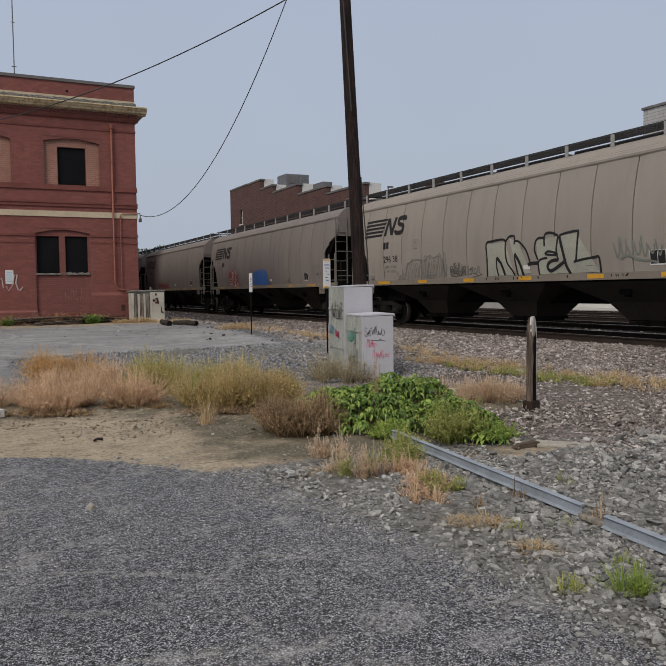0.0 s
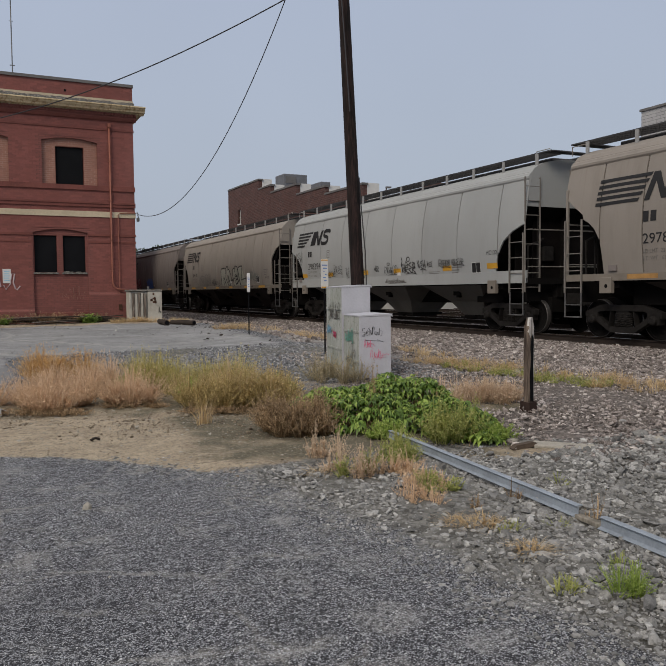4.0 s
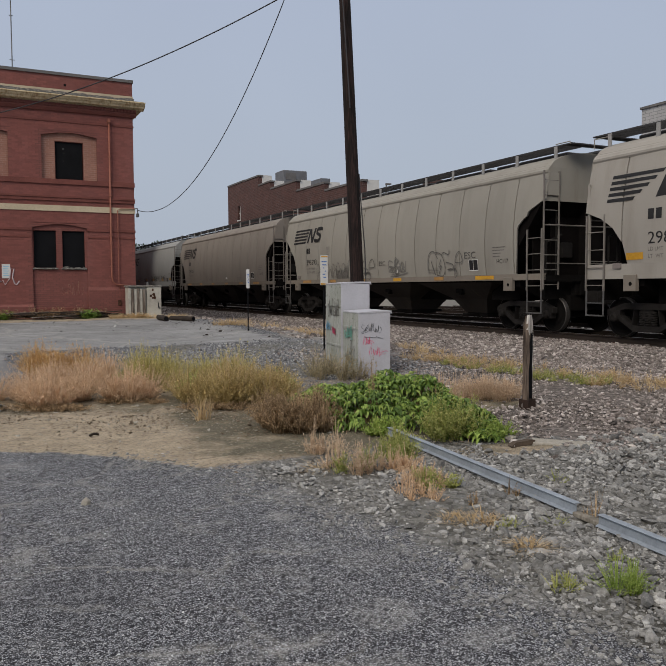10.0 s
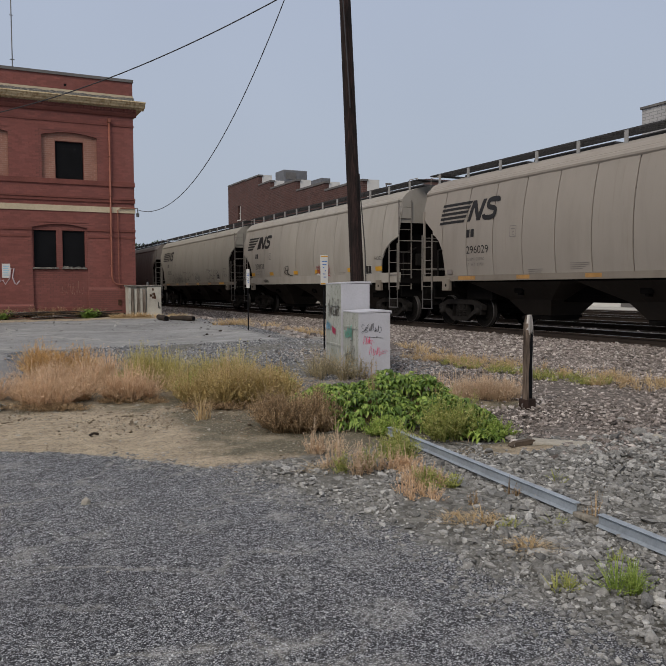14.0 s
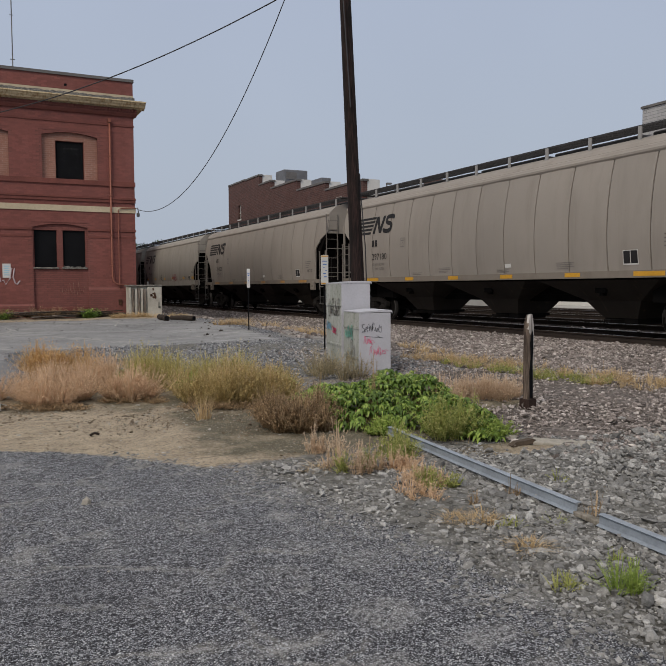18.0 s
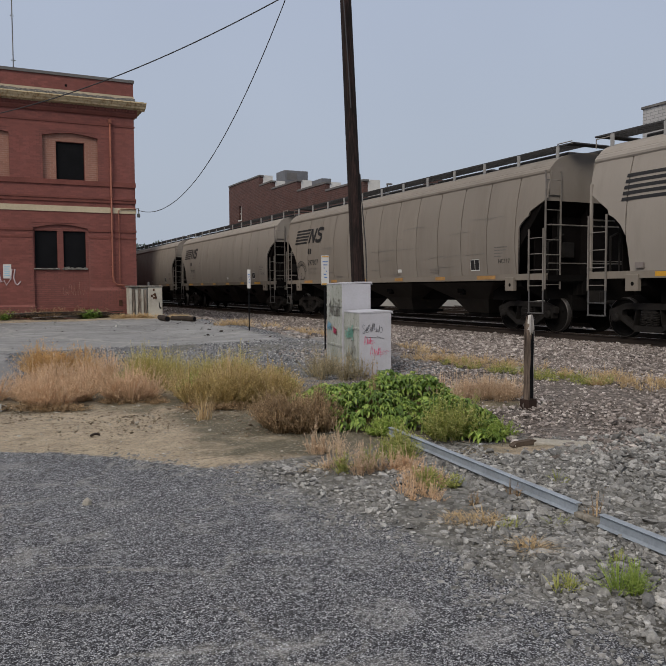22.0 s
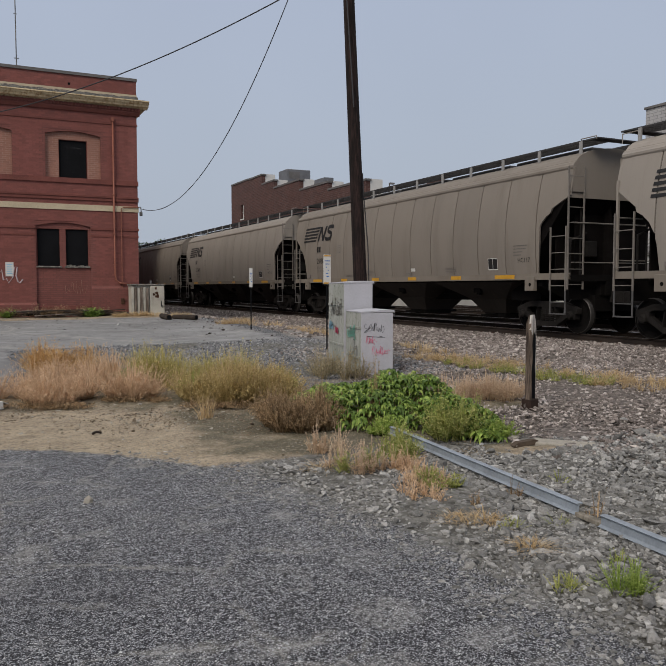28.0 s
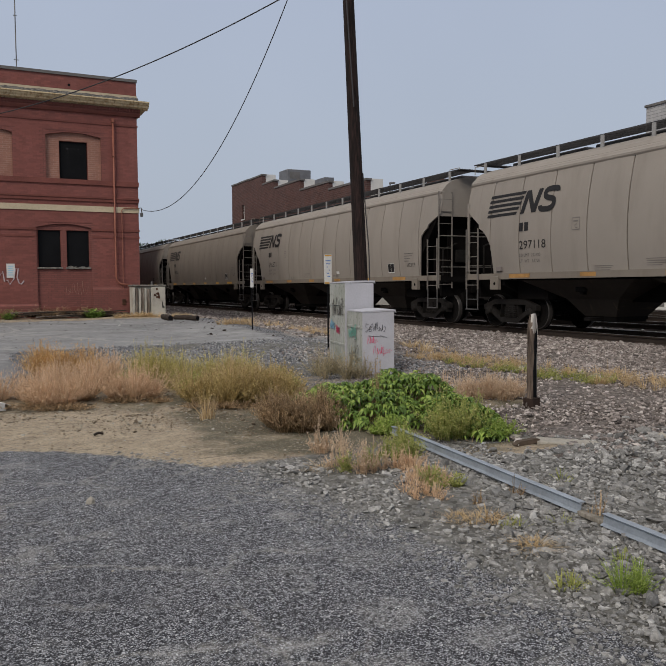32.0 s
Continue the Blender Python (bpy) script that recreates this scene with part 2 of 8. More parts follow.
    sand = m.mix(m.range(m.math("ADD", m.attr("damp"), m.math("MULTIPLY", m.math("SUBTRACT", m.noise(1.8, 5), 0.5), 2.6)), 0.35, 1.0, 0, 0.9), sand, (0.082, 0.074, 0.048))
    sand = m.mix(m.range(val, 0.86, 0.95, 0, 0.6), sand, (0.30, 0.285, 0.26))
    sand = m.mix(m.range(lump, 0.36, 0.47, 0.65, 0.0), sand, (0.085, 0.07, 0.05))
    sand = m.mix(m.range(lump, 0.57, 0.68, 0.0, 0.45), sand, (0.50, 0.42, 0.32))
    # gravel
    small = m.voronoi(24, out="Color")
    sep2 = m.n.new("ShaderNodeSeparateColor")
    m.l.new(small, sep2.inputs[0])
    gra = m.mix(sep2.outputs[1], (0.035, 0.033, 0.029), (0.23, 0.226, 0.212))
    gra = m.mix(m.range(big, 0.35, 0.65, 0, 0.6), gra, (0.118, 0.114, 0.104))
    gra = m.mix(m.range(m.voronoi(60), 0.0, 0.4, 0.5, 0.0), gra, (0.28, 0.275, 0.265))
    # lot
    lot = m.mix(m.range(mid, 0.3, 0.7), (0.20, 0.202, 0.208), (0.29, 0.292, 0.296))
    lot = m.mix(m.range(big, 0.45, 0.65, 0, 0.7), lot, (0.125, 0.125, 0.13))
    lot = m.mix(m.range(m.math("ADD", m.voronoi(7), m.math("MULTIPLY", mid, 0.5)), 0.3, 0.9, 0.5, 0.0), lot, (0.30, 0.30, 0.30))
    lot = m.mix(m.range(fine, 0.4, 0.65, 0, 0.4), lot, (0.12, 0.12, 0.124))
    lot = m.mix(m.range(m.noise(1.0, 5, 0.7, m.scaled(0.5, 2.2, 1.0)), 0.52, 0.66, 0, 0.6), lot, (0.36, 0.365, 0.37))
    crack = m.voronoi(0.23, "DISTANCE_TO_EDGE", co=warp.outputs[0])
    lot = m.mix(m.range(crack, 0.0, 0.02, 0.7, 0.0), lot, (0.33, 0.325, 0.31))
    # ballast bed
    bal = m.mix(sep2.outputs[0], (0.045, 0.039, 0.036), (0.21, 0.185, 0.172))
    bal = m.mix(m.range(mid, 0.4, 0.7, 0, 0.5), bal, (0.115, 0.094, 0.080))
    jag = m.math("MULTIPLY", m.math("SUBTRACT", m.math("ADD", m.math("MULTIPLY", mid, 0.65), m.math("MULTIPLY", m.noise(14, 4), 0.35)), 0.5), 1.7)

    def zone(name):
        return m.range(m.math("ADD", m.attr(name), jag), 0.38, 0.62)

    col = m.mix(zone("sand"), asp, sand)
    col = m.mix(zone("gravel"), col, gra)
    col = m.mix(zone("lot"), col, lot)
    col = m.mix(zone("ballast"), col, bal)
    m.color(col)
    h = m.math("ADD", m.math("MULTIPLY", m.math("SUBTRACT", 0.6, edge), 0.7), m.math("MULTIPLY", fine, 0.5))
    m.bump(h, 0.9, 0.012)
    return m.mat


def wood_mat(name, light, dark):
    """Weathered timber: long grain, dark checks, pale worn fibres."""
    m = Nodes(name, 0.95)
    grain = m.noise(1.0, 6, 0.7, m.scaled(38, 38, 2.2))
    broad = m.noise(1.0, 4, 0.6, m.scaled(7, 7, 1.2))
    c = m.mix(m.range(grain, 0.38, 0.66), dark, light)
    c = m.mix(m.range(broad, 0.45, 0.62, 0, 0.75), c, tuple(x * 0.7 for x in dark))
    m.color(c)
    m.bump(grain, 0.9, 0.01)
    return m.mat


def mildew(name):
    """Grey-green paint with algae, drips and dark scabs."""
    m = Nodes(name, 0.85)
    run = m.noise(1.0, 5, 0.7, m.scaled(12, 12, 1.4))
    spot = m.noise(14, 6, 0.75)
    c = m.mix(m.range(m.noise(2.5, 5), 0.35, 0.65), (0.36, 0.37, 0.355), (0.265, 0.285, 0.255))
    c = m.mix(m.range(run, 0.50, 0.70, 0, 0.5), c, (0.17, 0.185, 0.145))
    c = m.mix(m.range(spot, 0.56, 0.66, 0, 0.85), c, (0.060, 0.055, 0.042))
    m.color(c)
    m.bump(spot, 0.2, 0.006)
    return m.mat


def stained(name):
    """Cream painted stone with rusty and sooty streaks running down."""
    m = Nodes(name, 0.85)
    c = m.mix(m.range(m.noise(1.2, 5), 0.35, 0.65), (0.64, 0.53, 0.34), (0.52, 0.43, 0.28))
    run = m.noise(1.0, 5, 0.7, m.scaled(7.0, 7.0, 0.5))
    c = m.mix(m.range(run, 0.50, 0.64, 0, 0.8), c, (0.25, 0.145, 0.055))
    c = m.mix(m.range(m.noise(1.0, 5, 0.7, m.scaled(9.0, 9.0, 1.2)), 0.54, 0.70, 0, 0.6), c, (0.12, 0.10, 0.08))
    m.color(c)
    m.bump(m.noise(30, 4), 0.4, 0.01)
    return m.mat


def flaking(name):
    """Old pale paint coming off dark weathered stone in ragged flakes."""
    m = Nodes(name, 0.9)
    f = m.math("ADD", m.math("MULTIPLY", m.noise(1.0, 6, 0.75, m.scaled(9, 9, 24)), 0.6), m.math("MULTIPLY", m.noise(46, 4, 0.7), 0.4))
    c = m.mix(m.range(f, 0.47, 0.60), (0.085, 0.082, 0.078), (0.36, 0.34, 0.30))
    c = m.mix(m.range(m.noise(2.0, 4), 0.5, 0.7, 0, 0.6), c, (0.15, 0.145, 0.135))
    m.color(c)
    m.bump(f, 0.8, 0.02)
    return m.mat


M = {
    "ground": ground_mat(),
    "brick": brick_mat("red_painted_brick", (0.236, 0.087, 0.074), (0.172, 0.067, 0.059), (0.112, 0.054, 0.050)),
    "brick_one": brick_piece("red_painted_single_brick", (0.242, 0.088, 0.075), (0.174, 0.067, 0.059), True),
    "brick_many": brick_piece("red_painted_bricks", (0.242, 0.088, 0.075), (0.174, 0.067, 0.059), False),
    "infill": brick_mat("infill_brick", (0.33, 0.165, 0.125), (0.26, 0.13, 0.10), (0.36, 0.245, 0.20)),
    "far_brick": brick_mat("old_far_brick", (0.120, 0.056, 0.048), (0.060, 0.034, 0.032), (0.15, 0.115, 0.105), 2.2, 0.35),
    "pale_brick": brick_mat("whitewashed_brick", (0.42, 0.42, 0.43), (0.36, 0.36, 0.37), (0.13, 0.13, 0.14), 3.2),
    "stone_trim": stained("stained_cream_stone"),
    "trim_dark": flaking("flaking_grey_paint"),
    "band": plain("cream_band_paint", (0.46, 0.39, 0.28), 0.8, vary=0.2, scale=4),
    "red_trim": plain("red_trim_paint", (0.16, 0.053, 0.043), 0.75, vary=0.35),
    "board": plain("black_window_board", (0.006, 0.0065, 0.008), 0.85, vary=0.4, spec=0.12),
    "coping": plain("grey_coping", (0.13, 0.125, 0.125), 0.8),
    "copper": plain("painted_downspout", (0.24, 0.088, 0.06), 0.55, vary=0.25, scale=12),
    "cable": plain("black_cable", (0.03, 0.03, 0.034), 0.6),
    "steel": plain("dull_steel", (0.12, 0.12, 0.122), 0.55, 0.4),
    "galv": plain("galvanised_steel", (0.27, 0.305, 0.35), 0.5, 0.25, vary=0.3, scale=9),
    "cab_white": plain("white_cabinet_paint", (0.40, 0.405, 0.45), 0.7, vary=0.12, scale=7, bump=0.08),
    "cab_green": mildew("mildewed_cabinet_paint"),
    "white": plain("white_paint", (0.55, 0.55, 0.54), 0.6, vary=0.1),
    "yellow": plain("yellow_reflector", (0.50, 0.27, 0.03), 0.5, vary=0.25),
    "orange": plain("faded_reflector", (0.33, 0.185, 0.065), 0.6, vary=0.35, scale=14),
    "black": plain("black_lettering", (0.016, 0.016, 0.017), 0.6, vary=0.2),
    "grey_ink": plain("faded_lettering", (0.14, 0.13, 0.125), 0.7, vary=0.3),
    "wall_spray": plain("pinkish_wall_spray", (0.46, 0.38, 0.40), 0.8),
    "pink": plain("pink_marker", (0.60, 0.06, 0.16), 0.6),
    "blue_ink": plain("blue_spray", (0.05, 0.14, 0.42), 0.6),
    "red_ink": plain("red_spray", (0.22, 0.03, 0.045), 0.6),
    "cyan_ink": plain("pale_blue_spray", (0.25, 0.45, 0.60), 0.7),
    "mint_ink": plain("mint_spray", (0.22, 0.50, 0.42), 0.7),
    "ghost_ink": plain("thin_grey_spray", (0.155, 0.15, 0.14), 0.7),
    "sage_ink": plain("thin_sage_spray", (0.150, 0.165, 0.150), 0.7),
    "line_ink": plain("dark_grey_spray", (0.085, 0.08, 0.075), 0.7),
    "pale_fill": plain("pale_spray_fill", (0.30, 0.305, 0.265), 0.7, vary=0.25, scale=4),
    "truck": plain("grimy_cast_steel", (0.017, 0.0155, 0.015), 0.8, 0.1, vary=0.5, scale=20, spec=0.15),
    # the darkness under the cars is carried by this near-black colour
    "under": plain("shade_black_underframe", (0.0065, 0.006, 0.006), 0.95, vary=0.4, spec=0.08),
    # brown bay grime, with under-car shade also put into the colour
    "hopper": paint_mat("grimy_shaded_hopper_paint", (0.028, 0.024, 0.021), 0.7),
    "bay_grey": paint_mat("dusty_grey_hopper_paint", (0.10, 0.097, 0.09), 0.7),
    # shade inside the open car ends, put into a near-black colour
    "slope": plain("shade_black_sheet", (0.0075, 0.0065, 0.0065), 0.95, vary=0.5, spec=0.06),
    "tread": plain("bright_wheel_tread", (0.085, 0.08, 0.078), 0.45, 0.6, vary=0.3),
    "grating": plain("dark_grating", (0.060, 0.060, 0.064), 0.8, 0.2, spec=0.15),
    "rung": plain("grimy_ladder_paint", (0.165, 0.152, 0.140), 0.7, vary=0.4, scale=14),
    "outrigger": plain("grey_outrigger_paint", (0.26, 0.26, 0.262), 0.7, vary=0.25),
    "rail_side": plain("rusty_rail_web", (0.032, 0.024, 0.020), 0.8, 0.2, vary=0.4),
    "rail_top": plain("worn_rail_head", (0.26, 0.26, 0.26), 0.28, 0.85, vary=0.2),
    "tie": plain("creosoted_tie", (0.045, 0.037, 0.03), 0.9, vary=0.5, scale=12),
    "pole": wood_mat("creosoted_pole", (0.034, 0.0185, 0.017), (0.004, 0.003, 0.003)),
    "old_wood": wood_mat("grey_weathered_wood", (0.36, 0.315, 0.27), (0.050, 0.036, 0.029)),
    "post_wood": wood_mat("dark_weathered_post", (0.20, 0.155, 0.125), (0.030, 0.021, 0.017)),
    "socket": plain("rusty_socket", (0.034, 0.020, 0.016), 0.9, vary=0.5, scale=20),
    "bare_wood": wood_mat("bare_pale_wood", (0.60, 0.58, 0.56), (0.22, 0.20, 0.185)),
    "dusty_wood": wood_mat("dusty_lath_wood", (0.30, 0.275, 0.235), (0.15, 0.135, 0.11)),
    "slab": plain("worn_grey_slab", (0.20, 0.193, 0.185), 0.9, vary=0.4, scale=6),
    "dark_wood": plain("rotten_wood", (0.034, 0.026, 0.021), 0.95, vary=0.5, scale=20, bump=1.0),
    "rust": plain("rust", (0.075, 0.036, 0.022), 0.9, vary=0.5, scale=20),
    "concrete": plain("stained_concrete", (0.40, 0.385, 0.345), 0.9, vary=0.35, scale=9),
    "pale_road": plain("pale_concrete_road", (0.36, 0.355, 0.34), 0.9, vary=0.15),
    "stone_grey": stone_mat("grey_riprap", (0.112, 0.112, 0.111), (0.264, 0.262, 0.256), (0.49, 0.487, 0.476)),
    "stone_blue": stone_mat("blue_grey_gravel", (0.06, 0.063, 0.072), (0.26, 0.268, 0.285), (0.52, 0.525, 0.54)),
    "chip": stone_mat("pale_asphalt_chip", (0.28, 0.29, 0.31), (0.42, 0.43, 0.45), (0.62, 0.63, 0.65)),
    "stone_red": stone_mat("pinkish_ballast", (0.095, 0.081, 0.075), (0.30, 0.262, 0.247), (0.57, 0.525, 0.50)),
    "clod": stone_mat("brown_dirt_clod", (0.13, 0.10, 0.075), (0.22, 0.175, 0.125), (0.36, 0.31, 0.24)),
    "stone_pale": stone_mat("pale_stone", (0.27, 0.25, 0.21), (0.34, 0.32, 0.28), (0.40, 0.38, 0.34)),
    "straw": leaf_mat("dry_straw", (0.426, 0.302, 0.157), (0.582, 0.437, 0.252), (0.694, 0.560, 0.370)),
    "pale_straw": leaf_mat("pale_pinkish_straw", (0.493, 0.357, 0.242), (0.651, 0.504, 0.367), (0.735, 0.609, 0.462)),
    "pink_straw": leaf_mat("reddish_dry_weed", (0.48, 0.335, 0.215), (0.68, 0.49, 0.325), (0.82, 0.63, 0.45)),
    "olive": leaf_mat("yellowing_weed", (0.28, 0.26, 0.085), (0.50, 0.44, 0.165), (0.72, 0.60, 0.30)),
    "bronze": leaf_mat("bronzed_weed", (0.24, 0.18, 0.075), (0.48, 0.375, 0.16), (0.72, 0.56, 0.29)),
    "rusty_straw": leaf_mat("orange_brown_weed", (0.400, 0.237, 0.100), (0.625, 0.400, 0.175), (0.775, 0.562, 0.275)),
    "brown_weed": leaf_mat("dead_brown_weed", (0.135, 0.092, 0.054), (0.385, 0.272, 0.160), (0.64, 0.47, 0.29)),
    "leaf": leaf_mat("fresh_green_leaf", (0.052, 0.100, 0.020), (0.165, 0.265, 0.052), (0.40, 0.52, 0.13), 0.4),
    "leaf_pale": leaf_mat("pale_green_weed", (0.216, 0.250, 0.074), (0.365, 0.392, 0.115), (0.540, 0.499, 0.216)),
    "lime": leaf_mat("bright_grass", (0.16, 0.24, 0.045), (0.30, 0.40, 0.085), (0.48, 0.54, 0.17)),
    "dusty": leaf_mat("dusty_dry_weed", (0.228, 0.198, 0.120), (0.396, 0.336, 0.210), (0.480, 0.408, 0.276)),
    "tree": leaf_mat("far_tree_leaf", (0.03, 0.05, 0.025), (0.05, 0.075, 0.035), (0.07, 0.095, 0.05)),
    "bark": plain("bark", (0.08, 0.06, 0.045), 0.95, vary=0.4),
    "hvac": plain("grey_sheet_metal", (0.16, 0.165, 0.18), 0.6, 0.3),
}
PAINTS = {
    "beige": paint_mat("beige_hopper_enamel", (0.256, 0.234, 0.212), 0.34),
    "tan": paint_mat("tan_hopper_enamel", (0.224, 0.203, 0.183), 0.42),
    "grey": paint_mat("pale_grey_hopper_enamel", (0.292, 0.302, 0.304), 0.2),
    "green": paint_mat("greenish_hopper_enamel", (0.258, 0.247, 0.222), 0.34),
    "pearl": paint_mat("stained_pearl_hopper_enamel", (0.292, 0.277, 0.254), 0.45),
    "dun": paint_mat("dun_hopper_enamel", (0.202, 0.181, 0.160), 0.44),
    "sill": paint_mat("grimy_sill_enamel", (0.182, 0.162, 0.140), 0.5),
    "mauve": paint_mat("dull_mauve_hopper_enamel", (0.182, 0.162, 0.156), 0.42),
}


# ---- mesh helpers ----
class Geo:
    """Points and faces of one mesh."""

    def __init__(self):
        self.v, self.f = [], []

    def add(self, verts, faces):
        n = len(self.v)
        self.v.extend(tuple(p) for p in verts)
        self.f.extend(tuple(i + n for i in f) for f in faces)
        return self

    def box(self, x0, x1, y0, y1, z0, z1, m=None):
        p = [(x, y, z) for x in (x0, x1) for y in (y0, y1) for z in (z0, z1)]
        if m is not None:
            p = [m @ Vector(q) for q in p]
        return self.add(p, [(0, 1, 3, 2), (4, 6, 7, 5), (0, 4, 5, 1), (2, 3, 7, 6), (0, 2, 6, 4), (1, 5, 7, 3)])

    def chamfer(self, x0, x1, y0, y1, z0, z1, b, m=None):
        """A box with bevelled edges."""
        bm = bmesh.new()
        bmesh.ops.create_cube(bm, size=1)
        for q in bm.verts:
            q.co = Vector(((x0 + x1) / 2 + q.co.x * (x1 - x0), (y0 + y1) / 2 + q.co.y * (y1 - y0), (z0 + z1) / 2 + q.co.z * (z1 - z0)))
        bmesh.ops.bevel(bm, geom=bm.edges[:], offset=b, segments=2, profile=0.5, affect="EDGES")
        if m is not None:
            bm.transform(m)
        bm.verts.index_update()
        self.add([q.co[:] for q in bm.verts], [[q.index for q in f.verts] for f in bm.faces])
        bm.free()
        return self

    def prism(self, pts, axis, a, b, m=None):
        """An outline in the two other axes, drawn out along axis from a to b."""
        def at(p, d):
            q = list(p)
            q.insert("xyz".index(axis), d)
            return m @ Vector(q) if m is not None else q
        n = len(pts)
        self.add([at(p, a) for p in pts] + [at(p, b) for p in pts],
                 [tuple(range(n - 1, -1, -1)), tuple(range(n, 2 * n))] + [(i, (i + 1) % n, n + (i + 1) % n, n + i) for i in range(n)])
        return self

    def tube(self, path, r, n=8, r2=None, cap=True):
        path = [Vector(p) for p in path]
        rings = []
        for i, p in enumerate(path):
            d = (path[min(i + 1, len(path) - 1)] - path[max(i - 1, 0)]).normalized()
            a = d.cross(Vector((0.31, 0.17, 0.93)) if abs(d.z) < 0.9 else Vector((1, 0, 0))).normalized()
            c = d.cross(a)
            k = i / max(1, len(path) - 1)
            rr = r if r2 is None else r + (r2 - r) * k
            rings.append([p + rr * (math.cos(q) * a + math.sin(q) * c) for q in (2 * math.pi * j / n for j in range(n))])
        f = []
        for i in range(len(path) - 1):
            f += [(i * n + j, i * n + (j + 1) % n, (i + 1) * n + (j + 1) % n, (i + 1) * n + j) for j in range(n)]
        if cap:
            f += [tuple(range(n - 1, -1, -1)), tuple((len(path) - 1) * n + j for j in range(n))]
        return self.add([q for ring in rings for q in ring], f)

    def lathe(self, prof, axis_pose, n=24):
        """prof: (radius, along) turned round local z of axis_pose."""
        m = len(prof)
        v = [axis_pose @ Vector((r * math.cos(2 * math.pi * j / n), r * math.sin(2 * math.pi * j / n), h)) for j in range(n) for r, h in prof]
        f = [(j * m + i, ((j + 1) % n) * m + i, ((j + 1) % n) * m + i + 1, j * m + i + 1) for j in range(n) for i in range(m - 1)]
        return self.add(v, f)

    def grid(self, rows):
        """Rows of points, joined as a sheet."""
        n = len(rows[0])
        return self.add([p for r in rows for p in r], [(i * n + j, i * n + j + 1, (i + 1) * n + j + 1, (i + 1) * n + j) for i in range(len(rows) - 1) for j in range(n - 1)])

    def mesh(self, name, mat, smooth=False):
        me = bpy.data.meshes.new(name)
        me.from_pydata([tuple(p) for p in self.v], [], self.f)
        me.update()
        if mat is not None:
            me.materials.append(mat)
        if smooth:
            me.polygons.foreach_set("use_smooth", [True] * len(me.polygons))
        return me


def part(name, geo, mat, parent=None, label="", at=None, smooth=False):
    """One mesh object under a thing or a part. geo: a Geo, or a mesh to share."""
    me = geo if isinstance(geo, bpy.types.Mesh) else geo.mesh(name, mat, smooth)
    ob = new(name, me)
    if parent is not None:
        ob.parent = parent
    if at is not None:
        ob.matrix_basis = at
    return tagged(ob, label)


def thing(name, label, category, at=None, group="", kind=""):
    ob = new(name)
    ob.empty_display_size = 0.2
    if at is not None:
        ob.matrix_basis = at
    return tagged(ob, label, category, group, kind)


def smooth(a, b, v):
    t = np.clip((v - a) / (b - a), 0, 1)
    return t * t * (3 - 2 * t)


def ground(x, y):
    """Height of the yard: it rises gently towards the depot and the track."""
    base = 0.58 * smooth(5, 27, y + 0.15 * x)
    near = 0.20 * smooth(5, 16, y + 0.4 * x)
    w = smooth(7.0, 10.5, x)
    return base * (1 - w) + near * w + 0.06 * smooth(10.2, 12.9, x)


def gz(x, y):
    return float(ground(np.float64(x), np.float64(y)))


RAIL_TOP, TRACK_X = 0.44, 14.6
# edge between the asphalt and the dirt, x by y
EDGE_X = [-9, -3, 0.26, 0.98, 1.48, 1.91, 2.24, 2.40, 2.50, 2.60, 2.64, 2.7, 2.75, 2.8]
EDGE_Y = [8.9, 8.5, 8.04, 7.55, 7.04, 6.46, 5.88, 5.30, 4.70, 4.05, 3.10, 2.40, 0.5, -40]


def asphalt_side(x, y):
    """Signed distance-like value: above 0 beyond the asphalt's edge."""
    ex = np.interp(-y, [-v for v in EDGE_Y], EDGE_X)
    ey = np.interp(x, EDGE_X[:11], EDGE_Y[:11])
    return np.where(y > 6.5, y - ey, x - ex)


def bare_dirt(x, y):
    """1 on the trodden dirt between the shrub and the stones, 0 off it."""
    return np.maximum(1 - smooth(0.6, 1.2, np.hypot((x - 4.75) / 0.85, (y - 5.98) / 0.34)), 1 - smooth(0.6, 1.2, np.hypot((x - 6.3) / 0.7, (y - 8.1) / 0.3)))


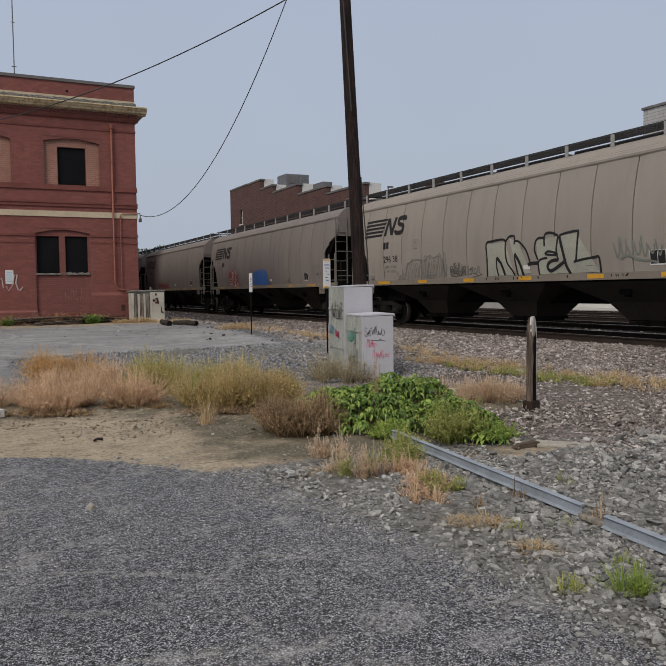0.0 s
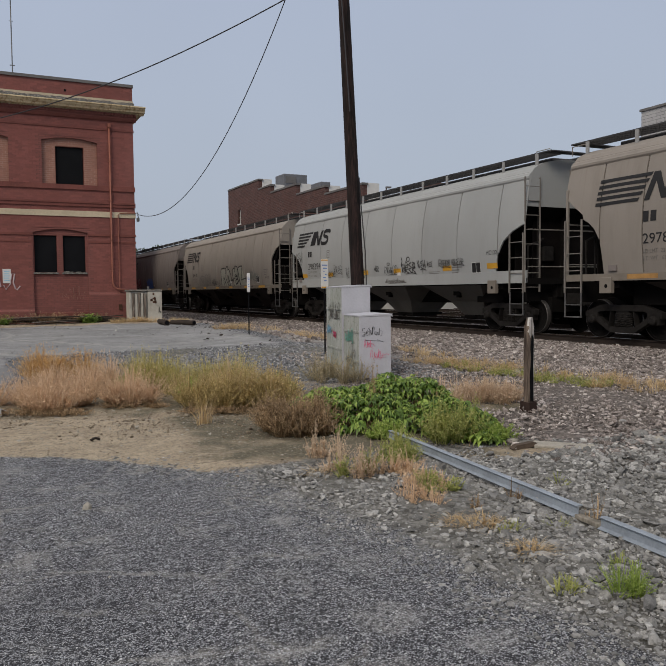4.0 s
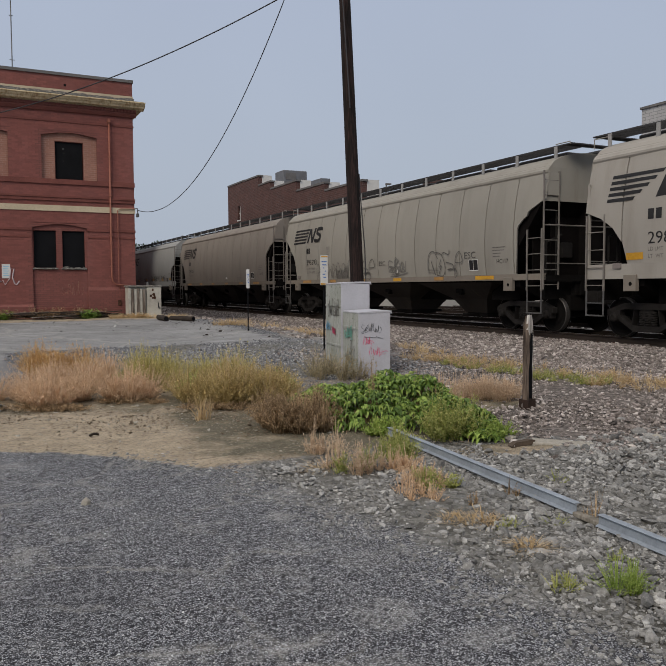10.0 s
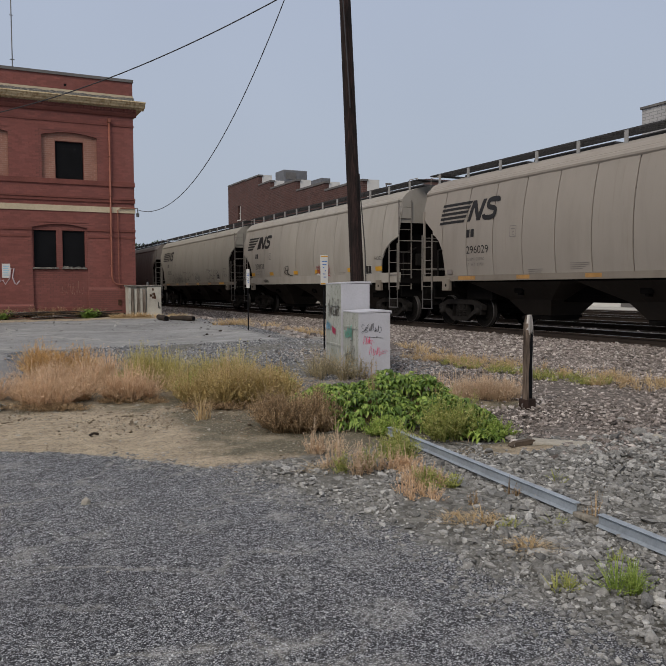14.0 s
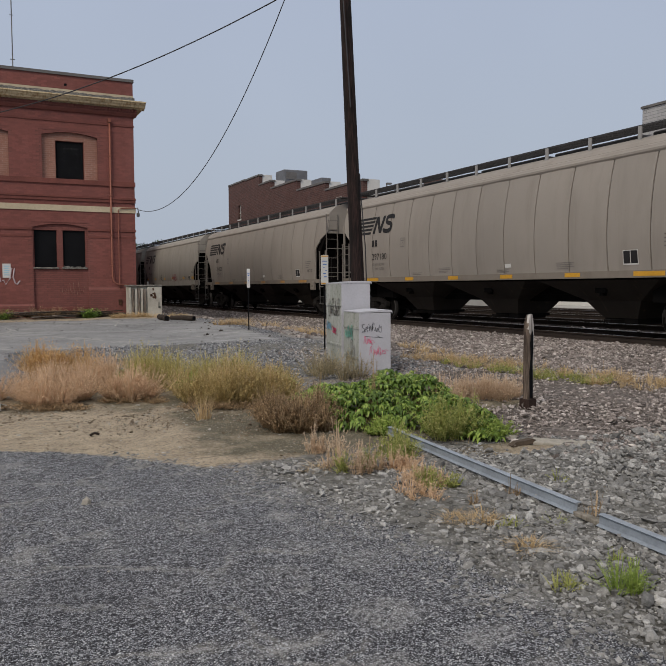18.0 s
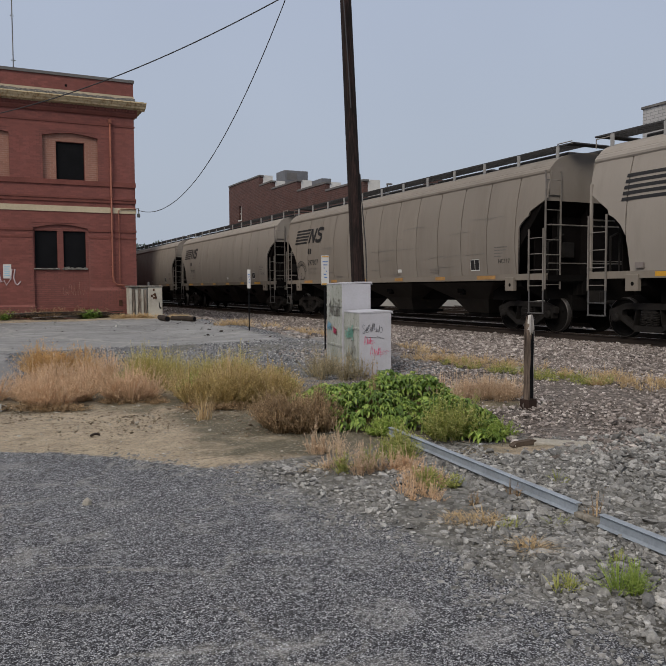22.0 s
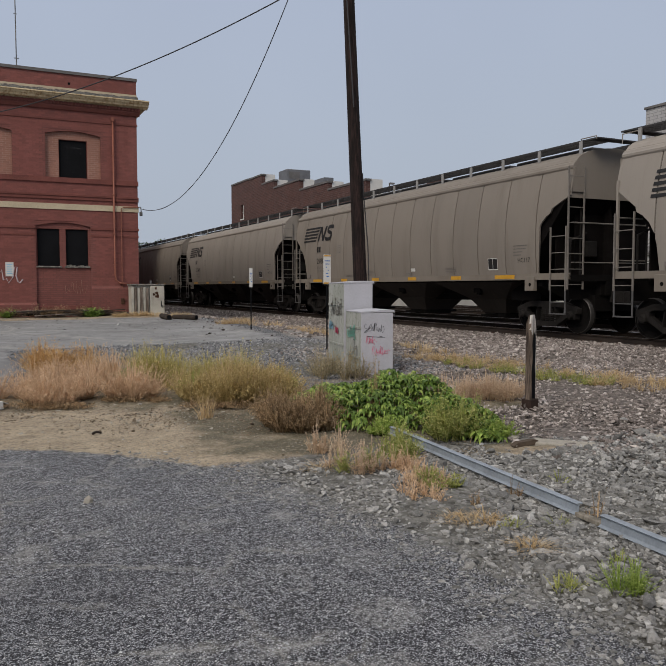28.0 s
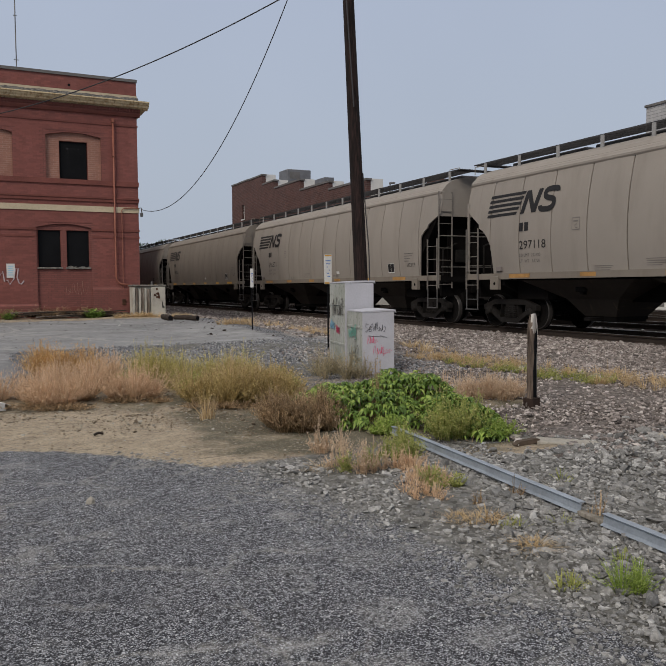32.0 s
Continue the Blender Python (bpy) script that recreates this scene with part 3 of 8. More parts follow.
# ---- ground ----
def make_ground():
    xs = np.r_[-900, -400, -150, -70, -40, np.arange(-25, -2, 1.0), np.arange(-2, 8, 0.12), np.arange(8, 16, 0.25), np.arange(16, 60, 2.0), 75, 110, 180, 400, 900]
    ys = np.r_[-900, -300, -100, -40, -15, np.arange(-6, 1.5, 0.8), np.arange(1.5, 13, 0.12), np.arange(13, 30, 0.3), np.arange(30, 120, 3.0), 150, 220, 400, 900]
    X, Y = np.meshgrid(xs, ys)
    Z = ground(X, Y)
    rng = np.random.default_rng(4)
    fade = ((X > -3) & (X < 13) & (Y > 1) & (Y < 30)).astype(float)
    bumps = np.zeros_like(X)
    for k in range(26):
        kx, ky, ph = rng.normal(0, 2.2), rng.normal(0, 2.2), rng.uniform(0, 6.28)
        bumps += np.sin(kx * X + ky * Y + ph) / 26
    rough = 0.25 + 0.75 * smooth(0.0, 0.6, asphalt_side(X, Y))
    Z = Z + fade * rough * (0.07 * bumps + rng.normal(0, 0.004, X.shape))
    Z = np.where((X > 18.5), 0.25 + 0 * Z, Z)
    n, m = X.shape
    idx = np.arange(n * m).reshape(n, m)
    faces = np.stack([idx[:-1, :-1], idx[:-1, 1:], idx[1:, 1:], idx[1:, :-1]], -1).reshape(-1, 4)
    me = bpy.data.meshes.new("ground")
    me.from_pydata(np.stack([X, Y, Z], -1).reshape(-1, 3).tolist(), [], faces.tolist())
    me.polygons.foreach_set("use_smooth", [True] * len(me.polygons))
    d = asphalt_side(X, Y)
    off = smooth(-0.25, 0.25, d)
    sand = off * (1 - smooth(3.6, 4.6, X) * 0.5) * (1 - smooth(1.7, 2.2, X) * (1 - smooth(6.0, 6.9, Y)))
    gravel = np.maximum(smooth(-0.35, 0.35, d) * smooth(1.9, 2.5, X) * (1 - smooth(6.1, 6.9, Y)),
                        smooth(14.0, 14.9, Y + 0.62 * X) * smooth(10.4, 11.0, Y) * (1 - smooth(16.3, 16.9, Y)) * smooth(0.2, 1.6, X) * (1 - smooth(7.2, 8.2, X)))
    lot = smooth(16.4, 17.0, Y) * (1 - smooth(6.2, 7.6, X)) * (1 - smooth(60, 70, Y))
    lot = np.maximum(lot, smooth(12, 14, Y) * (1 - smooth(0.3, 1.2, X)))
    ballast = smooth(4.6, 6.2, X - 0.25 * smooth(9, 20, Y) * 6) * off
    lot = lot * (1 - smooth(25.2, 26.2, Y) * (X < 8))
    sand = np.maximum(sand * (1 - smooth(11, 12, Y)), smooth(25.2, 26.2, Y) * (X < 8) * (Y < 29))
    ballast = np.where(Y > 14, smooth(6.8, 8.2, X), ballast)
    dirt = bare_dirt(X, Y)
    sand, gravel, ballast = np.maximum(sand, dirt), gravel * (1 - dirt), ballast * (1 - dirt)
    # damp mossy dirt beside the weeds, and trodden litter under the reddish ones
    damp = smooth(1.7, 2.5, X) * smooth(6.3, 7.0, Y + 0.25 * (X - 2)) * (1 - smooth(9.0, 10.4, Y))
    damp = np.maximum(damp, 0.75 * smooth(9.7, 10.4, Y + 0.3 * X) * (1 - smooth(11.6, 12.4, Y)) * (X < 5))
    damp = np.maximum(damp, 0.6 * dirt)
    # worn pale patches of the asphalt: middle, half sizes
    bare = np.zeros_like(X)
    for px, py, rx, ry in ((0.98, 5.80, 0.30, 0.16), (1.02, 6.18, 0.22, 0.12), (0.25, 7.3, 0.45, 0.16), (0.55, 6.6, 0.25, 0.12), (1.55, 3.62, 0.22, 0.09), (1.2, 3.08, 0.42, 0.13), (1.85, 3.2, 0.30, 0.24),
                           (0.42, 3.95, 0.22, 0.08), (1.98, 4.9, 0.16, 0.3), (2.15, 2.75, 0.35, 0.16), (0.75, 3.25, 0.25, 0.12), (1.45, 2.75, 0.5, 0.12), (0.3, 4.9, 0.12, 0.35), (1.5, 4.95, 0.35, 0.07), (2.3, 5.5, 0.3, 0.25)):
        bare = np.maximum(bare, 1 - smooth(0.35, 1.25, np.hypot((X - px) / rx, (Y - py) / ry)))
    for name, w in (("sand", sand), ("gravel", gravel), ("lot", lot), ("ballast", ballast), ("damp", damp), ("bare", bare)):
        me.attributes.new(name, "FLOAT", "POINT").data.foreach_set("value", np.clip(w, 0, 1).ravel().astype(np.float32))
    me.materials.append(M["ground"])
    tagged(new("ground", me), "worn chip asphalt, sandy dirt and gravel yard by the tracks", "ground", kind="structure")


make_ground()


def stones(name, label, rng, places, sizes, mat, flat=0.6, sink=0.25, chipped=True):
    """Broken stone, one sheet of stuff: each stone a chipped eight-point block."""
    if chipped:     # twenty-faced, knocked out of shape
        g = (1 + 5 ** 0.5) / 2
        base = np.array([(-1, g, 0), (1, g, 0), (-1, -g, 0), (1, -g, 0), (0, -1, g), (0, 1, g), (0, -1, -g), (0, 1, -g), (g, 0, -1), (g, 0, 1), (-g, 0, -1), (-g, 0, 1)], float) / g
        faces = np.array([(0, 11, 5), (0, 5, 1), (0, 1, 7), (0, 7, 10), (0, 10, 11), (1, 5, 9), (5, 11, 4), (11, 10, 2), (10, 7, 6), (7, 1, 8),
                          (3, 9, 4), (3, 4, 2), (3, 2, 6), (3, 6, 8), (3, 8, 9), (4, 9, 5), (2, 4, 11), (6, 2, 10), (8, 6, 7), (9, 8, 1)])
    else:
        base = np.array([(x, y, z) for x in (-1, 1) for y in (-1, 1) for z in (-1, 1)], float)
        faces = np.array([(0, 1, 3, 2), (4, 6, 7, 5), (0, 4, 5, 1), (2, 3, 7, 6), (0, 2, 6, 4), (1, 5, 7, 3)])
    n, nv = len(places), len(base)
    v = base[None] * rng.uniform(0.7 if chipped else 0.55, 1.1, (n, nv, 3))
    if chipped:     # broken faces: cut by a few random planes
        for _ in range(5):
            q = rng.normal(0, 1, (n, 1, 3))
            q /= np.linalg.norm(q, axis=-1, keepdims=True)
            over = np.maximum((v * q).sum(-1, keepdims=True) - rng.uniform(0.25, 0.6, (n, 1, 1)), 0)
            v = v - q * over
        v *= 1.25
    v *= np.stack([sizes * rng.uniform(0.7, 1.3, n), sizes * rng.uniform(0.5, 1.0, n), sizes * flat * rng.uniform(0.5, 1.0, n)], -1)[:, None]
    a, b = rng.uniform(0, 6.28, n), rng.normal(0, 0.4, n)
    ca, sa, cb, sb = np.cos(a), np.sin(a), np.cos(b), np.sin(b)
    x, y, z = v[..., 0], v[..., 1], v[..., 2]
    y, z = cb[:, None] * y - sb[:, None] * z, sb[:, None] * y + cb[:, None] * z
    x, y = ca[:, None] * x - sa[:, None] * y, sa[:, None] * x + ca[:, None] * y
    p = np.stack([x, y, z], -1) + places[:, None]
    p[..., 2] += (sizes * flat * (0.5 - sink))[:, None]
    me = bpy.data.meshes.new(name)
    me.from_pydata(p.reshape(-1, 3).tolist(), [], (faces[None] + nv * np.arange(n)[:, None, None]).reshape(-1, faces.shape[1]).tolist())
    me.materials.append(mat)
    return tagged(new(name, me), label, "stones", kind="stuff")


def scatter(rng, n, x0, x1, y0, y1, keep):
    x, y = rng.uniform(x0, x1, n), rng.uniform(y0, y1, n)
    k = keep(x, y)
    x, y = x[k], y[k]
    return np.stack([x, y, ground(x, y)], -1)


# ---- track ----
def rail_profile():
    return [(-0.076, 0), (-0.076, 0.012), (-0.012, 0.030), (-0.009, 0.130), (-0.036, 0.140), (-0.036, 0.166), (-0.028, 0.174),
            (0.028, 0.174), (0.036, 0.166), (0.036, 0.140), (0.009, 0.130), (0.012, 0.030), (0.076, 0.012), (0.076, 0)]


def make_track(x, name_label, ties_as_parts, far_ties=70, y0=-40, y1=260):
    t = thing("railway_track", name_label, "railway track", pose(x, 0, RAIL_TOP - 0.174), kind="structure")
    for s in (-1, 1):
        part("rail", Geo().prism(rail_profile(), "y", y0, y1), M["rail_side"], t, at=pose(s * 0.753, 0, 0))
        part("rail_head", Geo().box(-0.03, 0.03, y0, y1, 0.1742, 0.1755), M["rail_top"], t, "bright worn rail head", at=pose(s * 0.753, 0, 0))
    tie = Geo().box(-1.3, 1.3, -0.11, 0.11, -0.17, -0.004).mesh("tie", M["tie"])
    plate = Geo().box(-0.18, 0.18, -0.09, 0.09, -0.004, 0.006).box(0.09, 0.12, 0.03, 0.05, 0.006, 0.03).box(-0.12, -0.09, -0.05, -0.03, 0.006, 0.03).mesh("tie_plate", M["rust"])
    rng = random.Random(8)
    for i in range(130 if ties_as_parts else far_ties):
        y = (6 if ties_as_parts else 14) + i * 0.52
        o = part("tie", tie, None, t, at=pose(rng.uniform(-0.04, 0.04), y, -0.005 * rng.random(), 0, 0, rng.uniform(-1, 1)))
        if ties_as_parts and i < 90:
            part("tie_plate", plate, None, o, at=pose(-0.753, 0, 0))
    return t


make_track(TRACK_X, "main railway track of worn steel rails on dark ties", True)
make_track(TRACK_X + 4.4, "second railway track behind the passing train", False)
make_track(TRACK_X + 8.8, "third railway track of the yard", False, 40)
make_track(TRACK_X + 13.2, "fourth railway track of the yard", False, 20, -40, 41)


def make_bed():
    """The raised ballast bed under both tracks."""
    z = RAIL_TOP - 0.19
    prof = [(11.6, 0.14), (12.5, 0.19), (13.05, z), (16.2, z), (16.8, z - 0.03), (17.4, z), (20.6, z), (21.2, z - 0.04), (21.8, z), (30.4, z), (31.6, 0.2)]
    g = Geo()
    rows = [[(x, y, zz) for x, zz in prof] for y in (-60, -20, 0, 20, 40, 60, 90, 140, 300)]
    g.grid(rows)
    me = g.mesh("ballast_bed", M["ground"], True)
    me.attributes.new("ballast", "FLOAT", "POINT").data.foreach_set("value", np.ones(len(me.vertices), np.float32))
    tagged(new("ballast_bed", me), "raised bed of pinkish grey crushed stone under the tracks", "ballast", kind="structure")
    road = Geo().box(33.8, 44, -60, 120, -0.05, 0.28)
    tagged(new("pavement", road.mesh("pavement", M["pale_road"])), "pale concrete apron beyond the tracks", "pavement", kind="structure")


make_bed()


# ---- covered hopper cars ----
SPEED = 5.948
CUTS = {1: [(1.24, 1.50), (1.20, 2.05), (1.13, 2.30), (1.0, 2.52), (0.82, 2.68), (0.66, 2.76), (0.62, 2.88), (0.0, 3.32)],      # distance from the end, height
        3: [(1.00, 1.50), (1.10, 1.66), (1.17, 2.0), (1.16, 2.25), (1.09, 2.48), (0.96, 2.74), (0.78, 2.90), (0.64, 2.97), (0.60, 3.08), (0.0, 3.36)],     # rear end of the first kind
        2: [(1.28, 1.66), (1.12, 2.1), (0.85, 2.45), (0.5, 2.68), (0.12, 2.82), (0.0, 2.85)]}
ENDS = {1: 8.4, 2: 7.7}           # half length of the body of the two kinds
LENGTHS = {1: 18.2, 2: 16.8}      # over the couplers


def half(z):
    """Half width of the bulging body side at height z over the rail."""
    return 1.60 - 0.22 * ((z - 2.4) / 1.63) ** 2


def low(w, end):
    """Lower edge of the side sheet, which is cut away towards the ends."""
    d = end - abs(w)
    cut = CUTS[(1 if w > 0 else 3) if end > 8 else 2]
    return float(np.interp(-d, [-c[0] for c in cut], [c[1] for c in cut])) if d < 1.28 else 1.44


def side_sheet(w0, w1, sign, end, groove=0.016):
    """A plate of the side between two seams, its edges turned in."""
    ws = np.linspace(w0 + groove, w1 - groove, 7 if max(abs(w0), abs(w1)) < end - 1.4 else 9)
    if max(abs(w0), abs(w1)) > end - 1.3:
        kinks = [math.copysign(end - c[0], w0 + w1) for c in CUTS[(1 if w0 + w1 > 0 else 3) if end > 8 else 2]]
        ws = np.array(sorted({*ws, *(k for k in kinks if w0 + groove < k < w1 - groove)}))
    ws = np.r_[ws[0], ws, ws[-1]]
    g = Geo()
    rows = []
    for i, w in enumerate(ws[1:-1]):
        inset = 0.0
        bow = 0.012 * math.sin(math.pi * (w - w0) / (w1 - w0)) ** 0.7
        rows.append([(sign * (half(z) + bow - inset), w, z) for z in np.linspace(low(w, end), 4.03, 9)])
    g.grid(rows if sign < 0 else rows[::-1])
    for r in (rows[0], rows[-1]):
        g.grid([r, [(x - sign * 0.03, y, z) for x, y, z in r]])
    if max(abs(w0), abs(w1)) > end - 1.3:
        g.grid([[(sign * (half(low(w, end)) + 0.002), w, low(w, end)) for w in ws], [(sign * (half(low(w, end)) - 0.035), w, low(w, end)) for w in ws]])
    return g


def on_side(pts, off=0.014, sign=-1):
    return [(sign * (half(z) + off), w, z) for w, z in pts]


def plate(w0, w1, z0, z1, off=0.014, g=None):
    """A painted patch that follows the side; w0 ahead of w1."""
    g = g or Geo()
    n = max(2, int(abs(z1 - z0) / 0.15) + 2)
    zs = np.linspace(z0, z1, n)
    return g.grid([on_side([(w0, z) for z in zs], off), on_side([(w1, z) for z in zs], off)])


def quad_shape(pts, off=0.014, g=None):
    """A four-cornered slanted patch: pts as (w, z), low front, low rear, high rear, high front."""
    g = g or Geo()
    a, b, c, d = [Vector((p[0], p[1])) for p in pts]
    rows = []
    for i in range(4):
        k = i / 3
        l, r = a.lerp(d, k), b.lerp(c, k)
        rows.append(on_side([(l.x, l.y), ((l.x + r.x) / 2, (l.y + r.y) / 2), (r.x, r.y)], off))
    return g.grid(rows)


def stroke(pts, width, off=0.02, g=None, steps=4):
    """A spray or marker line through pts (w, z), rounded by a spline, as a flat ribbon on the side."""
    g = g or Geo()
    p = [Vector(q) for q in pts]
    line = []
    for i in range(len(p) - 1):
        a, b, c, d = p[max(i - 1, 0)], p[i], p[i + 1], p[min(i + 2, len(p) - 1)]
        for k in range(steps):
            t = k / steps
            line.append(0.5 * (2 * b + (c - a) * t + (2 * a - 5 * b + 4 * c - d) * t * t + (3 * b - a - 3 * c + d) * t ** 3))
    line.append(p[-1])
    rows = []
    for i, q in enumerate(line):
        d = line[min(i + 1, len(line) - 1)] - line[max(i - 1, 0)]
        d = d.normalized() if d.length > 1e-6 else Vector((1, 0))
        nrm = Vector((-d.y, d.x)) * width / 2
        rows.append(on_side([tuple(q + nrm), tuple(q - nrm)], off))
    return g.grid(rows)


def loops(rng, n):
    """An illegible looping pen line in the unit square: letters of uneven height run together."""
    pts, x = [], 0.0
    step = 1.0 / n
    for k in range(n):
        h, kind = rng.uniform(0.45, 1.0), rng.randrange(4)
        b = rng.uniform(0.0, 0.18)
        if kind == 0:
            pts += [(x, b), (x + 0.25 * step, h), (x + 0.55 * step, h * 0.9), (x + 0.45 * step, h * 0.45), (x + 0.9 * step, b)]
        elif kind == 1:
            pts += [(x + 0.1 * step, h), (x, h * 0.4), (x + 0.35 * step, b), (x + 0.8 * step, h * 0.35), (x + 0.7 * step, h * 0.8), (x + 0.3 * step, h * 0.6)]
        elif kind == 2:
            pts += [(x + 0.8 * step, h * 0.9), (x + 0.2 * step, h), (x + 0.1 * step, h * 0.6), (x + 0.7 * step, h * 0.45), (x + 0.6 * step, b), (x, b + 0.05)]
        else:
            pts += [(x, h * 0.9), (x + 0.2 * step, b), (x + 0.5 * step, h * 0.7), (x + 0.7 * step, b), (x + 1.0 * step, h)]
        x += step
    return pts


def scribble(rng, w, z, length, height, width, off=0.02, g=None):
    """An illegible looping tag, written towards the rear."""
    n = max(3, int(length / (height * 0.55)))
    g = stroke([(w - length * u, z + height * v) for u, v in loops(rng, n)], width, off, g, 5)
    u0 = rng.uniform(0.0, 0.3)
    return stroke([(w - length * u0, z - 0.12 * height), (w - length * 0.6, z - 0.05 * height), (w - length * 1.05, z + 0.08 * height)], width, off, g, 5)


def jags(rng, w, z, length, height, width, off=0.02, g=None):
    """An illegible angular marker tag: upright letters with crossing bars and hooks, written towards the rear."""
    g = g or Geo()
    n = max(2, round(length / (height * 0.55)))
    for k in range(n):
        a = w - length * (k + rng.uniform(0.0, 0.2)) / n
        b = a - length * rng.uniform(0.6, 1.1) / n
        h = height * rng.uniform(0.7, 1.0)
        lean = 0.12 * height
        kind = rng.randrange(3)
        if kind == 0:
            pts = [(a, z + h), (a - lean, z + 0.1 * h), ((a + b) / 2, z + 0.6 * h), (b, z + 0.05 * h), (b + lean, z + h)]
        elif kind == 1:
            pts = [(b, z + h), (a, z + 0.75 * h), (b, z + 0.5 * h), (a, z + 0.3 * h), (b, z)]
        else:
            pts = [(a, z), (a - 0.02, z + h), (b, z + 0.9 * h), (b, z + 0.5 * h), (a, z + 0.45 * h), (b - 0.02, z - 0.1 * h)]
        stroke(pts, width, off, g, 3)
    stroke([(w - 0.3 * length, z - 0.12 * height), (w - 0.7 * length, z - 0.02 * height), (w - 1.05 * length, z - 0.16 * height)], width, off, g, 3)
    return g


TEXTS = {}


def text_geo(body, size):
    """Lettering of the built-in font as flat points and faces, left aligned, its capitals about 0.7 size high."""
    if (body, size) not in TEXTS:
        cu = bpy.data.curves.new("lettering", "FONT")
        cu.body, cu.size, cu.resolution_u = body, size, 3
        ob = new("lettering", cu)
        dg = bpy.context.evaluated_depsgraph_get()
        me = ob.evaluated_get(dg).to_mesh()
        TEXTS[body, size] = ([tuple(v.co) for v in me.vertices], [tuple(p.vertices) for p in me.polygons])
        ob.evaluated_get(dg).to_mesh_clear()
        bpy.data.objects.remove(ob)
        bpy.data.curves.remove(cu)
    return TEXTS[body, size]


def side_text(body, w, z, height, stretch=1.0, off=0.016, g=None):
    """Lettering on the side that faces the yard; it reads from the front end towards the rear."""
    g = g or Geo()
    v, f = text_geo(body, height / 0.72)
    return g.add(on_side([(w - x * stretch, z + y) for x, y, _ in v], off), f)


def ladder(x0, y0, x1, y1, z0, z1, step=0.36, r=0.012, extra=0.0):
    """Two stiles and rungs between (x0, y0) and (x1, y1)."""
    g = Geo()
    d = Vector((x1 - x0, y1 - y0, 0)).normalized()
    for x, y in ((x0, y0), (x1, y1)):
        g.box(x - 0.016, x + 0.016, y - 0.018, y + 0.018, z0, z1 + extra)
    z = z0 + 0.12
    while z < z1:
        g.tube([(x0, y0, z), (x1, y1, z)], r, 6)
        z += step
    return g


def side_frame():
    """The cast side of a truck: arched top chord, dipped tension member, two windows, pedestal jaws, in y and z."""
    g = Geo()
    def bar(a, b, h0, h1, t=0.075):
        (y0, z0), (y1, z1) = a, b
        g.prism([(y0, z0 - h0), (y1, z1 - h1), (y1, z1 + h1), (y0, z0 + h0)], "x", -t, t)
    bar((-1.12, 0.56), (-0.62, 0.72), 0.07, 0.07)
    bar((-0.62, 0.72), (0.62, 0.72), 0.07, 0.07)
    bar((0.62, 0.72), (1.12, 0.56), 0.07, 0.07)
    bar((-0.82, 0.50), (-0.36, 0.22), 0.075, 0.06)
    bar((-0.36, 0.22), (0.36, 0.22), 0.065, 0.065)
    bar((0.36, 0.22), (0.82, 0.50), 0.06, 0.075)
    bar((-0.40, 0.24), (-0.32, 0.70), 0.06, 0.06)
    bar((0.32, 0.70), (0.40, 0.24), 0.06, 0.06)
    for s in (-1, 1):
        g.box(-0.085, 0.085, s * 0.89 - 0.16, s * 0.89 + 0.16, 0.50, 0.62)
        g.box(-0.085, 0.085, s * 0.89 - 0.17 if s < 0 else s * 0.89 + 0.11, s * 0.89 - 0.11 if s < 0 else s * 0.89 + 0.17, 0.36, 0.56)
    return g


def wheel_geo():
    """One wheel, turned round x: tread, flange, dished plate and hub."""
    prof = [(0.0, 0.09), (0.10, 0.09), (0.115, 0.055), (0.30, 0.03), (0.385, 0.05), (0.40, 0.07), (0.452, 0.07), (0.457, 0.06), (0.457, -0.05), (0.482, -0.065), (0.475, -0.075),
            (0.40, -0.075), (0.385, -0.045), (0.30, -0.02), (0.12, -0.06), (0.10, -0.09), (0.0, -0.09)]
    return prof


